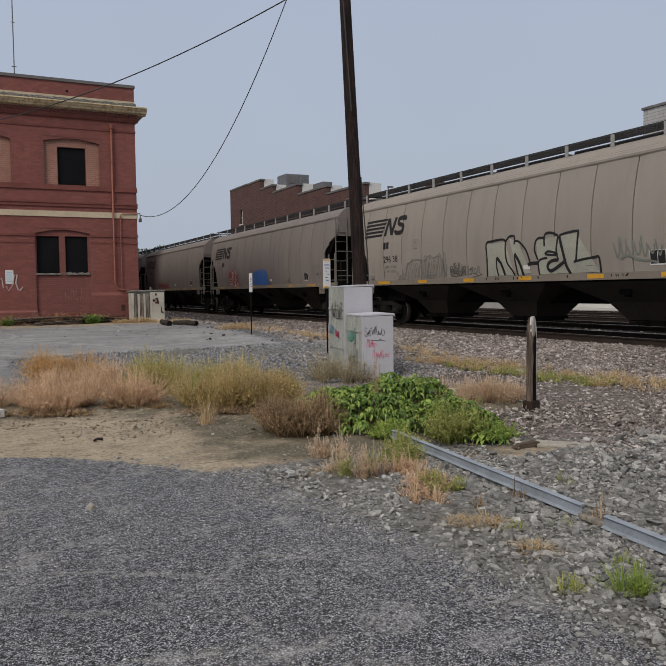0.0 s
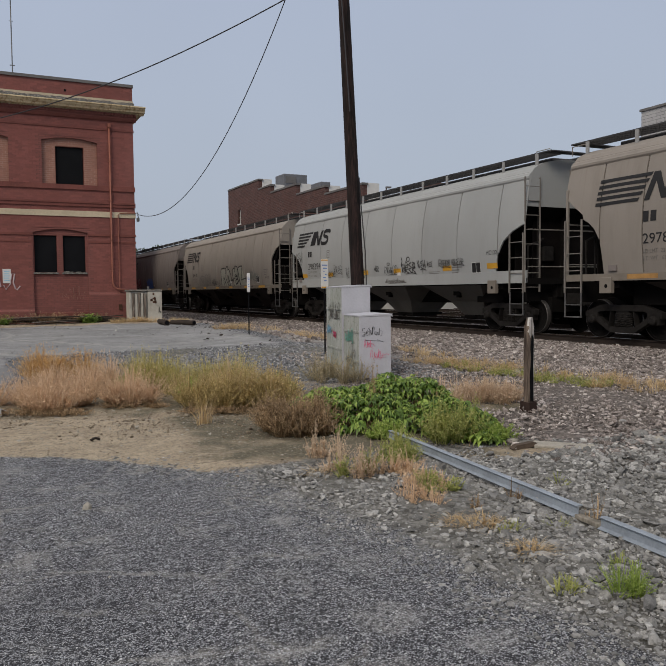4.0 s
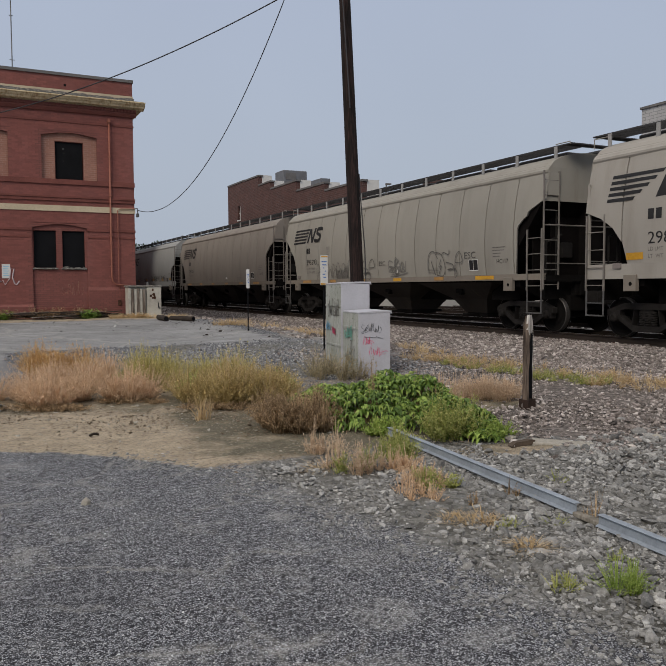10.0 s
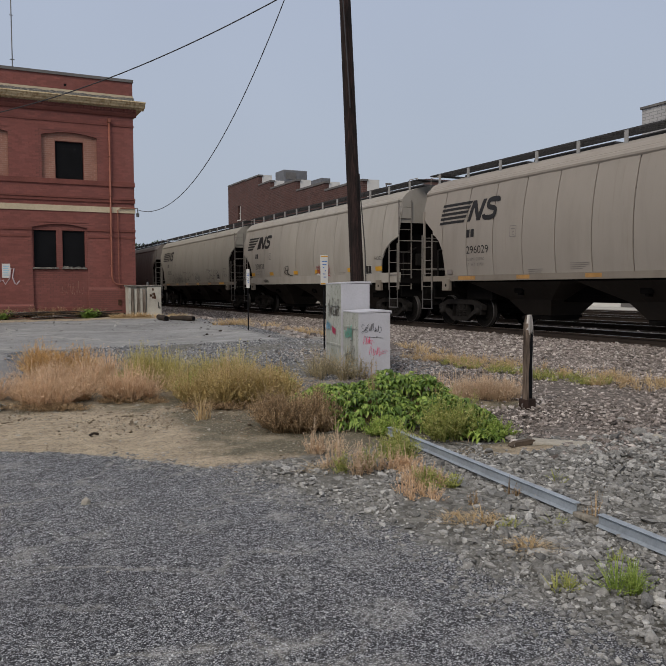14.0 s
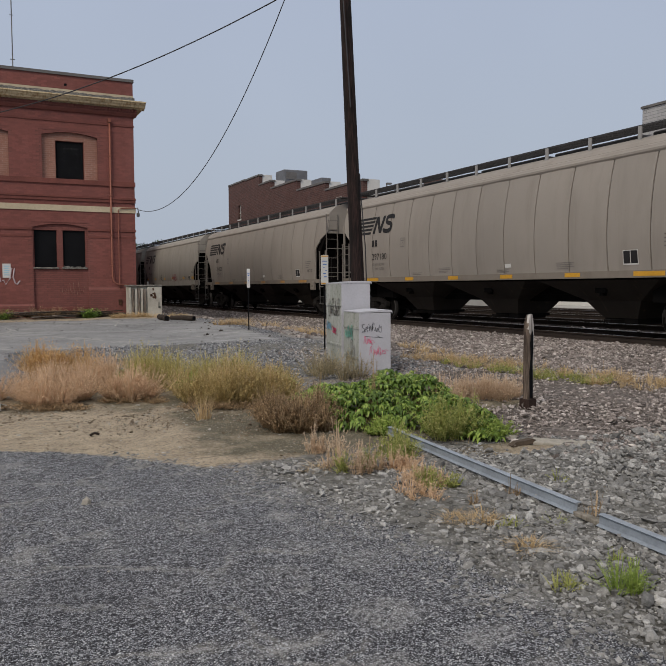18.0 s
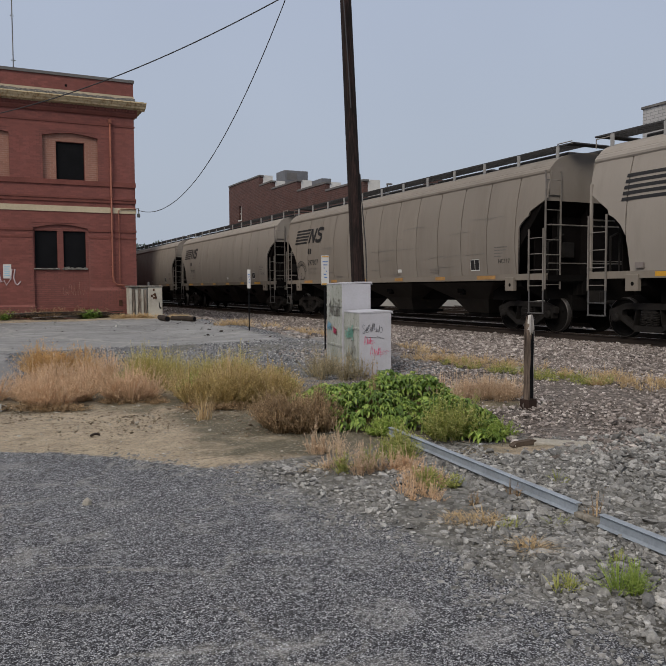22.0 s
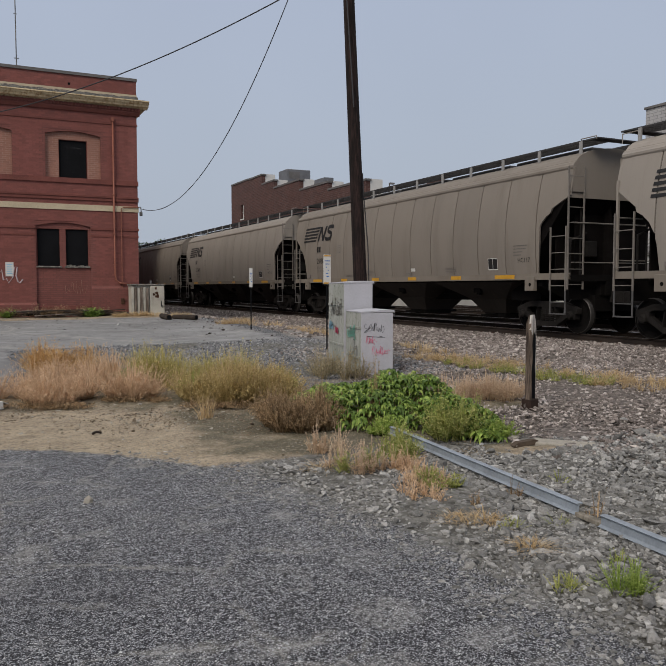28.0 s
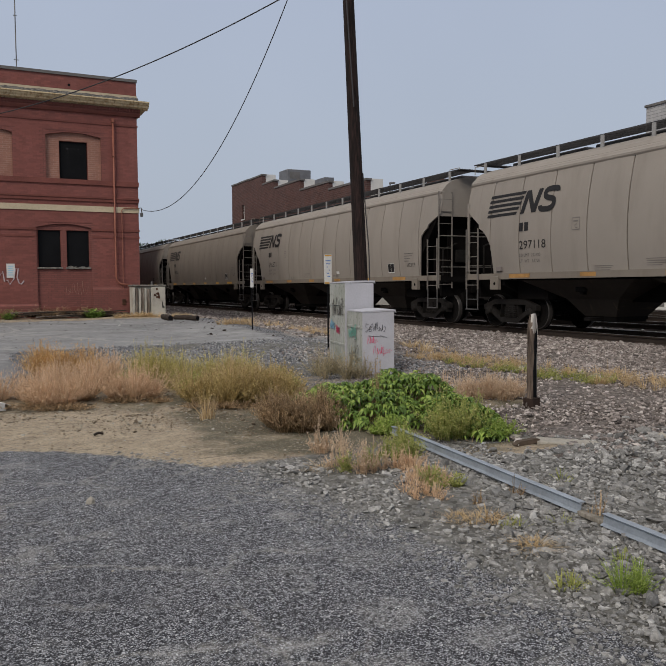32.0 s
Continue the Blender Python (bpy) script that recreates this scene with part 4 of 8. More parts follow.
def build_car(kind):
    """A covered hopper with its parts, round its own middle over the rail tops. kind 1: bulged sheets, thin sill; 2: deep sill, wide sheets."""
    car = thing("hopper_car", "covered grain hopper freight car", "freight car", group="cars of the freight train")
    END = ENDS[kind]
    d = END - 8.4
    paint = PAINTS["beige"]
    # hull behind the sheets, near-black for dark seams, with upright upper ends
    g = Geo()
    zs = (3.30, 3.6, 4.0, 4.14)
    ring = [[(-half(z) + 0.03, z) for z in zs], [(half(z) - 0.03, z) for z in zs]]
    g.prism(ring[0] + ring[1][::-1], "y", -END + 0.08, END - 0.08)
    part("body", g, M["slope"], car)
    for s in (-1, 1):
        g = Geo().prism(ring[0] + ring[1][::-1], "y", min(s * (END - 0.075), s * (END - 0.055)), max(s * (END - 0.075), s * (END - 0.055)))
        part("end_wall", g, paint, car)
    lowb = Geo()
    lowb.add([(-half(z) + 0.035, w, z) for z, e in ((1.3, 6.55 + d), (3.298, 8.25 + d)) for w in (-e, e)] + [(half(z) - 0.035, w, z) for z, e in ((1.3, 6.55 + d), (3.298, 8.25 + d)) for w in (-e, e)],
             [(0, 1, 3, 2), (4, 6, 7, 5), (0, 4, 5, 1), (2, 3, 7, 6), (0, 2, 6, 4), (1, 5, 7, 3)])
    part("slope_sheet", lowb, M["slope"], car, "sloping end sheets with their shade painted near-black")
    # plates and pipes added to close the view through the shaded ends
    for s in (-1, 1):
        part("end_bulkhead", Geo().box(-1.15, 1.45, s * (END - 0.92) - 0.02, s * (END - 0.92) + 0.02, 1.3, 2.75), M["slope"], car, "shade-black upright plate under the slope sheet")
        part("end_bulkhead", Geo().box(-0.95, 1.48, s * (END - 0.46) - 0.02, s * (END - 0.46) + 0.02, 1.3, 3.25), M["slope"], car, "added shade-black upright plate behind the end ladder")
        part("brake_rigging", Geo().tube([(-1.2, s * (END - 0.34), 1.5), (-1.2, s * (END - 0.34), 2.3), (-0.7, s * (END - 0.34), 2.5)], 0.03, 6).tube([(-0.9, s * (END - 0.32), 1.4), (-0.9, s * (END - 0.32), 3.2)], 0.022, 6).chamfer(-0.7, -0.35, s * (END - 0.36) - 0.06, s * (END - 0.36) + 0.06, 1.9, 2.3, 0.03), M["truck"], car, "dark brake pipes and valve")
        part("shear_plate", Geo().prism([(s * (END - 1.9), 1.3), (s * (END - 0.1), 1.3), (s * (END - 0.1), 1.9), (s * (END - 0.25), 3.2), (s * (END - 0.5), 3.2)], "x", -0.02, 0.02), M["slope"], car, "shade-black upright gusset plate")
    # side sheets
    seams = list(np.linspace(-7.25, 7.25, 13)) if kind == 1 else list(np.linspace(-6.6, 6.6, 8))
    seams = [-END] + seams + [END]
    for a, b in zip(seams[:-1], seams[1:]):
        part("side_panel", side_sheet(a, b, -1, END), paint, car, smooth=True)
    g = Geo()
    for a, b in zip(seams[:-1], seams[1:]):
        s = side_sheet(a, b, 1, END)
        g.add(s.v, s.f)
    part("far_side", g, paint, car, smooth=True)
    # top chord and roof
    for s in (-1, 1):
        e = 1.385
        prof = [(s * (e - 0.05), 3.98), (s * (e + 0.015), 3.98), (s * (e + 0.04), 4.02), (s * (e + 0.04), 4.07), (s * (e + 0.012), 4.10), (s * (e - 0.02), 4.15), (s * (e - 0.10), 4.19)]
        part("top_chord", Geo().prism(prof, "y", -END + 0.05, END - 0.05), paint, car)
    roof = [(1.34 * math.cos(a), 4.10 + 0.46 * math.sin(a)) for a in np.linspace(0, math.pi, 17)]
    part("roof", Geo().prism(roof, "y", -END + 0.06, END - 0.06), paint, car)
    hatch = Geo()
    for i in range(5):
        w = (-6.4 + i * 3.2) * END / 8.4
        hatch.chamfer(-0.36, 0.36, w - 1.45, w + 1.45, 4.46, 4.66, 0.03)
    part("hatch_cover", hatch, M["grating"], car, "long dark roof hatch covers")
    # running boards on outriggers
    for s in (-1, 1):
        gr = Geo()
        for k in range(8):
            x = s * (0.44 + k * 0.0848)
            gr.box(x - 0.012, x + 0.012, -8.75 - d, 8.75 + d, 4.665, 4.70)
        for i in range(110):
            w = (-8.72 + i * 17.44 / 109) * END / 8.4
            gr.box(min(s * 0.42, s * 1.05), max(s * 0.42, s * 1.05), w - 0.008, w + 0.008, 4.668, 4.695)
        part("running_board", gr, M["grating"], car, "dark steel grating walkway")
        post = Geo().box(-0.014, 0.014, -0.05, 0.05, 4.38, 4.675).box(-0.02, 0.02, -0.055, 0.055, 4.36, 4.39).mesh("outrigger_post", M["outrigger"])
        for i in range(12):
            part("outrigger_post", post, None, car, at=pose(s * 1.05, (-8.2 + i * 16.4 / 11) * END / 8.4, 0))
    for w in (-8.6 - d, 8.6 + d):
        part("end_walkway", Geo().box(-1.05, 1.05, w - 0.15, w + 0.15, 4.668, 4.695), M["grating"], car)
    hoop = Geo().tube([(-1.05, -8.7 - d, 4.66), (-1.05, -8.7 - d, 4.73), (-1.05, -8.2 - d, 4.73), (-1.05, -8.2 - d, 4.66)], 0.012, 6)
    part("roof_grab_rail", hoop, paint, car)
    part("roof_grab_rail", Geo().tube([(-1.05, 8.7 + d, 4.40), (-1.05, 8.7 + d, 4.62), (-1.05, 8.2 + d, 4.62)], 0.014, 6), paint, car)
    # sills
    zt, zb = (1.50, 1.34) if kind == 1 else (1.66, 1.33)
    for s in (-1, 1):
        x0, x1 = sorted((s * 1.50, s * (half(1.5) + 0.035)))
        sill = Geo().box(x0, x1, -END, END, zb, zt)
        part("side_sill", sill, PAINTS["sill"] if kind == 1 else paint, car, "grimy side sill" if kind == 1 else "")
        for w in (-7.05 - d, 7.05 + d):
            b = Geo().chamfer(min(s * 1.50, s * 1.62), max(s * 1.50, s * 1.62), w - 0.17, w + 0.17, 1.06, 1.42, 0.012)
            pad = part("jacking_pad", b, PAINTS["sill"], car, "grimy jacking pad")
            part("lifting_hole", Geo().tube([(s * 1.612, w - 0.03, 1.22), (s * 1.6225, w - 0.03, 1.22)], 0.045, 12), M["under"], pad, "dark lifting hole")
    wide = 0.46
    for i, w in enumerate(((6.05, 3.6, 1.15, -1.3, -3.75, -6.0) if kind == 1 else (6.25, 3.8, 0.95, -1.3, -4.2, -6.35))):
        ln = wide * (1.8 if i in (0, 5) and kind == 1 else 1.1)
        if kind == 1:
            part("reflector", Geo().box(-half(1.5) - 0.041, -half(1.5) - 0.036, w - ln / 2, w + ln / 2, 1.375, 1.475), M["yellow"], car, "yellow reflective strip")
        else:
            part("reflector", plate(w + 0.23, w - 0.23, 1.74, 1.89), M["yellow"], car, "yellow reflective patch")
    # end posts, ladders, grab irons, steps
    for s in (-1, 1):
        y = s * (END - 0.06)
        part("end_ladder", ladder(s * 1.565, y + s * 0.03, s * 1.08, y + s * 0.03, 1.1, 4.02, 0.37, 0.011, 0.02), M["rung"], car, "steel end ladder")
        part("ladder_panel", Geo().box(-1.44, -1.08, y + s * 0.030, y + s * 0.036, 3.45, 4.0), paint, car, "flat plate behind the ladder top")
        part("end_post", Geo().box(min(-s * 1.505, -s * 1.555), max(-s * 1.505, -s * 1.555), y - 0.04, y + 0.02, 1.34, 3.5), paint, car)
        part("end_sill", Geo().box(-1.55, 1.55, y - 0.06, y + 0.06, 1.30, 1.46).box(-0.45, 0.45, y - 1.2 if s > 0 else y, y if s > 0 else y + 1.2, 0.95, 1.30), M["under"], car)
        part("cross_rail", Geo().tube([(-1.5, y + s * 0.08, 2.70), (1.5, y + s * 0.08, 2.70)], 0.018, 6).tube([(-1.5, y + s * 0.08, 1.75), (1.2, y + s * 0.08, 1.75)], 0.014, 6), M["rung"], car)
        for x in (-1, 1):
            part("side_ladder", ladder(x * 1.60, y, x * 1.60, y - s * 0.54, 1.07, 2.78 if s > 0 else 2.62, 0.40, 0.011), M["rung"], car, "short side ladder")
            st = Geo()
            ya, yb = y - s * 0.01, y - s * 0.53
            st.box(x * 1.59 - 0.008, x * 1.59 + 0.008, ya - 0.02, ya + 0.02, 0.50, 1.1).box(x * 1.59 - 0.008, x * 1.59 + 0.008, yb - 0.02, yb + 0.02, 0.50, 1.1)
            st.box(x * 1.59 - 0.04, x * 1.59 + 0.04, min(ya, yb), max(ya, yb), 0.49, 0.52).box(x * 1.59 - 0.03, x * 1.59 + 0.03, min(ya, yb), max(ya, yb), 0.78, 0.80)
            part("stirrup_step", st, M["steel"], car)
        c = Geo().box(-0.16, 0.16, min(y, y + s * 0.45), max(y, y + s * 0.45), 0.78, 1.06).chamfer(-0.20, 0.20, min(y + s * 0.45, y + s * 0.76), max(y + s * 0.45, y + s * 0.76), 0.72, 1.06, 0.05)
        part("coupler", c, M["truck"], car, "knuckle coupler")
        hose = Geo().tube([(0.4, y, 1.0), (0.45, y + s * 0.2, 0.7), (0.42, y + s * 0.45, 0.5), (0.3, y + s * 0.6, 0.6)], 0.03, 6)
        part("air_hose", hose, M["cable"], car)
    # dark blocks added to close bright gaps under the car and its ends
    for s in (-1, 1):
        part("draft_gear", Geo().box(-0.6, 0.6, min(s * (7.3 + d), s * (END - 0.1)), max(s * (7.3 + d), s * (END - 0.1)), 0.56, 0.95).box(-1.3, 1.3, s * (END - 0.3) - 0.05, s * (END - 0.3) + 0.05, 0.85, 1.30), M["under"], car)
    part("air_reservoir", Geo().tube([(-0.1, END - 0.95, 1.85), (0.0, END - 0.95, 1.85), (1.25, END - 0.95, 1.85), (1.35, END - 0.95, 1.85)], 0.30, 14), M["under"], car, "added shade-black air brake reservoir")
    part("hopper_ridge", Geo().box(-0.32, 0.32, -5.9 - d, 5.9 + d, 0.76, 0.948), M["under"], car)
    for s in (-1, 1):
        part("body_bolster", Geo().prism([(-1.45, 1.34), (1.45, 1.34), (1.45, 1.18), (0.6, 0.80), (-0.6, 0.80), (-1.45, 1.18)], "y", s * (7.07 + d) - 0.28, s * (7.07 + d) + 0.28).box(-1.0, 1.0, min(s * (5.6 + d), s * (6.8 + d)), max(s * (5.6 + d), s * (6.8 + d)), 0.80, 1.34), M["under"], car, "shade-black cross bolster")
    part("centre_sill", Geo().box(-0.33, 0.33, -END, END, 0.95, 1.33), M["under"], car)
    part("brake_cylinder", Geo().tube([(0.1, 7.5 + d, 1.75), (0.1, 8.0 + d, 1.75)], 0.2, 12), M["under"], car)
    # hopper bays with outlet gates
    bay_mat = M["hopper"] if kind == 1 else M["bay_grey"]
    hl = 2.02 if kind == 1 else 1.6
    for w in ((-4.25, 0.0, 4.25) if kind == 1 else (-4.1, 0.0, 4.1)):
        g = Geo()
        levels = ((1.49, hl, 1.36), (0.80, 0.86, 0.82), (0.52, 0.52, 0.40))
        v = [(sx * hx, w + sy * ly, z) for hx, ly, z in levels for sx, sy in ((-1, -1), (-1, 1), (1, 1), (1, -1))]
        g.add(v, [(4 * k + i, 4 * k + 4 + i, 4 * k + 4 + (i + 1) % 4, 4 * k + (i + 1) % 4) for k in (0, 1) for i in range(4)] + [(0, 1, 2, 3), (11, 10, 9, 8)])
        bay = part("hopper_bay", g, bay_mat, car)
        gate = Geo().box(-0.5, 0.5, w - 0.5, w + 0.5, 0.27, 0.40).box(-0.95, 1.0, w - 0.10, w + 0.10, 0.30, 0.38)
        part("outlet_gate", gate, M["under"], bay)
        part("vibrator_bracket", Geo().chamfer(-1.19, -1.10, w - 0.16, w + 0.16, 1.00, 1.14, 0.02).box(-1.15, -1.02, w - 0.05, w + 0.05, 0.94, 1.08), M["under"], bay, "dark bracket on the hopper slope")
    # trucks and wheelsets
    frame_mesh = side_frame().mesh("side_frame", M["truck"])
    coil = [(0.062 * math.cos(a), 0.062 * math.sin(a), 0.29 + 0.31 * a / (2 * math.pi * 6)) for a in np.linspace(0, 2 * math.pi * 6, 49)]
    spring_mesh = Geo().tube(coil, 0.018, 5).mesh("spring", M["truck"])
    cap = Geo().lathe([(0.0, 0.10), (0.06, 0.10), (0.10, 0.07), (0.115, 0.0), (0.115, -0.06)], pose(0, 0, 0, 0, -90, 0), 14).mesh("bearing_cap", M["truck"])
    wheels = []
    for c in (-7.07 - d, 7.07 + d):
        tr = part("truck", Geo().chamfer(-1.05, 1.05, -0.2, 0.2, 0.42, 0.72, 0.03).box(-0.9, 0.9, -0.75, -0.68, 0.38, 0.48).box(-0.9, 0.9, 0.68, 0.75, 0.38, 0.48), M["truck"], car, "cast steel wheel truck", at=pose(0, c, 0))
        for s in (-1, 1):
            part("side_frame", frame_mesh, None, tr, at=pose(s * 1.0, 0, 0))
            for y in (-0.17, 0.0, 0.17):
                part("spring", spring_mesh, None, tr, at=pose(s * 1.0, y, 0))
            for y in (-0.89, 0.89):
                part("bearing_cap", cap, None, tr, at=pose(s * 1.06, y, 0.457, 0, 0, 0 if s < 0 else 180))
        part("brake_shoe", Geo().box(-0.83, -0.70, 0.38, 0.42, 0.35, 0.60).box(-0.83, -0.70, -0.42, -0.38, 0.35, 0.60), M["steel"], tr)
        for y in (-0.89, 0.89):
            g = Geo().tube([(-1.05, 0, 0), (1.05, 0, 0)], 0.08, 10)
            g.lathe(wheel_geo(), pose(-0.77, 0, 0, 0, -90, 0), 32).lathe(wheel_geo(), pose(0.77, 0, 0, 0, 90, 0), 32)
            for k in range(3):   # cast marks and chalk on the plate, by which the turning shows
                a = k * 2.1
                g.box(-0.835, -0.80, 0.24 * math.cos(a) - 0.02, 0.24 * math.cos(a) + 0.05, 0.24 * math.sin(a) - 0.02, 0.24 * math.sin(a) + 0.03)
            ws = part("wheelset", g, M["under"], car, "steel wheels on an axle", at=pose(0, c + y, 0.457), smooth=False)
            for s in (-1, 1):
                tread = Geo().lathe([(0.4575, -0.05), (0.4590, -0.045), (0.4590, 0.055), (0.453, 0.0715), (0.440, 0.0725)], pose(s * 0.77, 0, 0, 0, 90 * s, 0), 32)
                part("wheel_tread", tread, M["tread"], ws, "bright rolled tread", smooth=True)
    return car


def logo_stripes(car, kind, mat):
    """The owner's mark: five bars and slanted block shapes, as plain shapes."""
    def at(w):      # the mark is longer on the second kind
        return w if kind == 1 else 7.06 - (7.40 - w) * 1.13
    g = Geo()
    for i in range(5):
        z = 3.02 + i * 0.128
        front = 7.40 - 0.02 * i
        rear = (6.16 - 0.075 * i) if kind == 1 else (6.72 - 0.16 * i)
        quad_shape([(at(front), z), (at(rear + 0.03), z), (at(rear - 0.02), z + 0.075), (at(front - 0.01), z + 0.075)], 0.016, g)
    part("logo_stripes", g, mat, car, "dark painted bars of the owner's mark")
    g = Geo()
    z0, z1 = 3.02, 3.60
    first = [(6.02, z0), (5.88, z0), (5.66, z1), (5.82, z1)] if kind == 1 else [(6.22, z0), (5.80, z0 + 0.02), (5.66, z1), (6.0, z1)]
    for k, q in enumerate((first, [(5.58, z0), (5.42, z0), (5.66, z1), (5.82, z1)], [(5.58, z0), (5.42, z0), (5.20, z1), (5.36, z1)])):
        quad_shape([(at(w), z) for w, z in q], 0.016 + 0.001 * k, g)
    part("logo_block", g, mat, car, "dark slanted block of the owner's mark")
    g = Geo()
    bend = [(4.66, 3.47), (4.68, 3.54), (4.80, 3.555), (5.00, 3.555), (5.10, 3.50), (5.10, 3.40), (5.02, 3.35), (4.85, 3.31), (4.78, 3.26), (4.80, 3.14), (4.92, 3.075), (5.10, 3.07), (5.24, 3.09), (5.27, 3.17)]
    stroke([(at(w), z) for w, z in bend], 0.135, 0.019, g, 5)
    part("logo_bend", g, mat, car, "dark double bend of the owner's mark")


def bars(w, z, lines, height, gap, widths, g=None):
    g = g or Geo()
    for i in range(lines):
        plate(w, w - widths[i % len(widths)], z - i * (height + gap), z - i * (height + gap) + height, 0.015, g)
    return g


def letter_car(car, kind, number, seed, load="222300", light="63700", code="HC117"):
    rng = random.Random(seed)
    ink = M["black"]
    f, r = (0.0, 0.0) if kind == 1 else (-0.13, 0.45)   # shift of what stands at the front and at the rear
    tall = 0.22 if kind == 1 else 0.26
    logo_stripes(car, kind, ink)
    g = bars(6.02 + f, 2.57, 1, 0.22, 0, [0.15])
    plate(5.82 + f, 5.67 + f, 2.57, 2.79, 0.015, g)
    part("owner_mark", g, ink, car, "small dark reporting mark")
    if number:
        part("car_number", side_text(number, 6.02 + f, 2.11 if kind == 1 else 2.06, tall, 1.12), ink, car, "dark stencilled car number")
    g = side_text("LD LMT  " + load, 6.02 + f, 1.91, 0.085)
    side_text("LT  WT   " + light, 6.02 + f, 1.76, 0.085, 1.0, 0.016, g)
    part("weight_lettering", g, M["grey_ink"], car, "stencilled load and light weights")
    part("capacity_code", side_text(code, -6.55 + r, 1.80 if kind == 1 else 2.12, 0.12), M["black"], car)
    part("data_lettering", bars(-6.40 if kind == 1 else -4.45, 2.22 if kind == 1 else 1.90, 4, 0.022, 0.058, [0.55, 0.5, 0.36, 0.3]), M["grey_ink"], car, "faded stencilled data lines")
    g = bars(3.4, 1.60, 3, 0.012, 0.035, [0.55, 0.5, 0.45])
    bars(1.9, 1.72, 4, 0.012, 0.035, [0.6, 0.6, 0.5, 0.4], g)
    bars(-0.9, 1.60, 2, 0.012, 0.035, [0.5, 0.5], g)
    bars(-3.2, 1.72, 4, 0.012, 0.035, [0.6, 0.55, 0.6, 0.4], g)
    part("small_lettering", g, M["grey_ink"], car)
    g = Geo()
    for a, b, c, d in ((4.10, 3.84, 2.47, 2.49), (4.10, 3.84, 2.75, 2.77), (4.10, 4.085, 2.47, 2.77), (3.855, 3.84, 2.47, 2.77)):
        plate(a, b, c, d, 0.016, g)
    side_text("C", 4.01, 2.52, 0.10, 1.0, 0.016, g)
    bars(4.05, 2.67, 1, 0.03, 0.01, [0.16], g)
    part("plate_mark", g, M["grey_ink"], car, "small square clearance plate mark")
    r = 0.0 if kind == 1 else -0.12
    tag = part("test_panel", plate(-5.30 + r, -5.72 + r, 1.62, 1.94, 0.016), M["white"], car, "black and white test data panel")
    for a, b in ((-5.315, -5.50), (-5.515, -5.705)):
        part("black_field", plate(a + r, b + r, 1.65, 1.928, 0.018), M["black"], tag)
    part("placard", plate(-1.25, -1.50, 1.66, 1.76, 0.016), M["white"], car, "small white placard")
    box = Geo().box(-half(1.62) - 0.05, -half(1.62), 6.75 + f, 6.98 + f, 1.56, 1.68)
    part("card_holder", box, PAINTS["mauve"], car)


def repaint(car, mat):
    for o in car.children_recursive:
        if o.type == "MESH" and o.data.materials and o.data.materials[0] == PAINTS["beige"]:
            o.material_slots[0].link = "OBJECT"
            o.material_slots[0].material = mat


CARS = []


KINDS = {n: 2 if n in (-4, -1) else 1 for n in range(-8, 8)}


def car_offset(n):
    """How far a car's middle runs ahead of the middle of car 0."""
    ahead = 0.0
    for k in range(min(n, 0), max(n, 0)):
        ahead += (LENGTHS[KINDS[k]] + LENGTHS[KINDS[k + 1]]) / 2 * (1 if n < 0 else -1)
    return ahead


def car_pose(n, t):
    return pose(TRACK_X, 6.08 + SPEED * (t - 13.0) + car_offset(n), RAIL_TOP)


def make_train():
    base = {1: build_car(1), 2: build_car(2)}
    spec = {
        -8: (1, "tan", "", "HC117"), -7: (1, "mauve", "", "HC117"), -6: (1, "mauve", "", "HC117"), -5: (1, "beige", "296 38", "HC117"),
        -4: (2, "grey", "298294", "HC122"), -3: (1, "tan", "297805", "HC117"), -2: (1, "green", "295293", "HC117"), -1: (2, "pearl", "298131", "HC122"),
        0: (1, "beige", "296029", "HC117"), 1: (1, "beige", "297180", "HC117"), 2: (1, "dun", "297807", "HC117"), 3: (1, "beige", "297439", "HC117"),
        4: (1, "dun", "298028", "HC117"), 5: (1, "beige", "296571", "HC117"), 6: (1, "beige", "297118", "HC117"), 7: (1, "mauve", "", "HC117")}
    look_of = {"tan": "dusty tan", "dun": "rust-stained dun", "mauve": "dark mauve-grey", "beige": "faded beige", "grey": "cleaner pale grey", "pearl": "rust-streaked pale grey", "green": "greenish beige"}
    done = set()
    for n, (kind, paint, number, code) in spec.items():
        car = base[kind] if kind not in done else copy_thing(base[kind], car_pose(n, 0))
        done.add(kind)
        CARS.append((n, kind, paint, number, code, car))
    for n, kind, paint, number, code, car in CARS:
        car.matrix_basis = car_pose(n, 0)
        repaint(car, PAINTS[paint])
        tagged(car, look_of[paint] + " hopper freight car" + {-5: " with large outlined graffiti", -4: " with black scrawled tags", -6: " with blue and red graffiti", -2: " with thin outlined graffiti", -1: " with a red tag", 2: " with a round black doodle"}.get(n, ""))
        if n not in (-4, -1):
            for k, o in enumerate(o for o in car.children if o.name.startswith("reflector")):
                if not (n in (-5, 1, 3, 4) or n == -2 and k in (3, 5)):
                    o.material_slots[0].link = "OBJECT"
                    o.material_slots[0].material = M["orange"]
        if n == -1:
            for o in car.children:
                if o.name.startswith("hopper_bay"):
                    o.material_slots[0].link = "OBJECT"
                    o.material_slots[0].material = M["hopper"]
        letter_car(car, kind, number, n + 20, "224300" if kind == 2 else "222300", "61700" if kind == 2 else "63700", code)
    graffiti({n: car for n, *_, car in CARS})


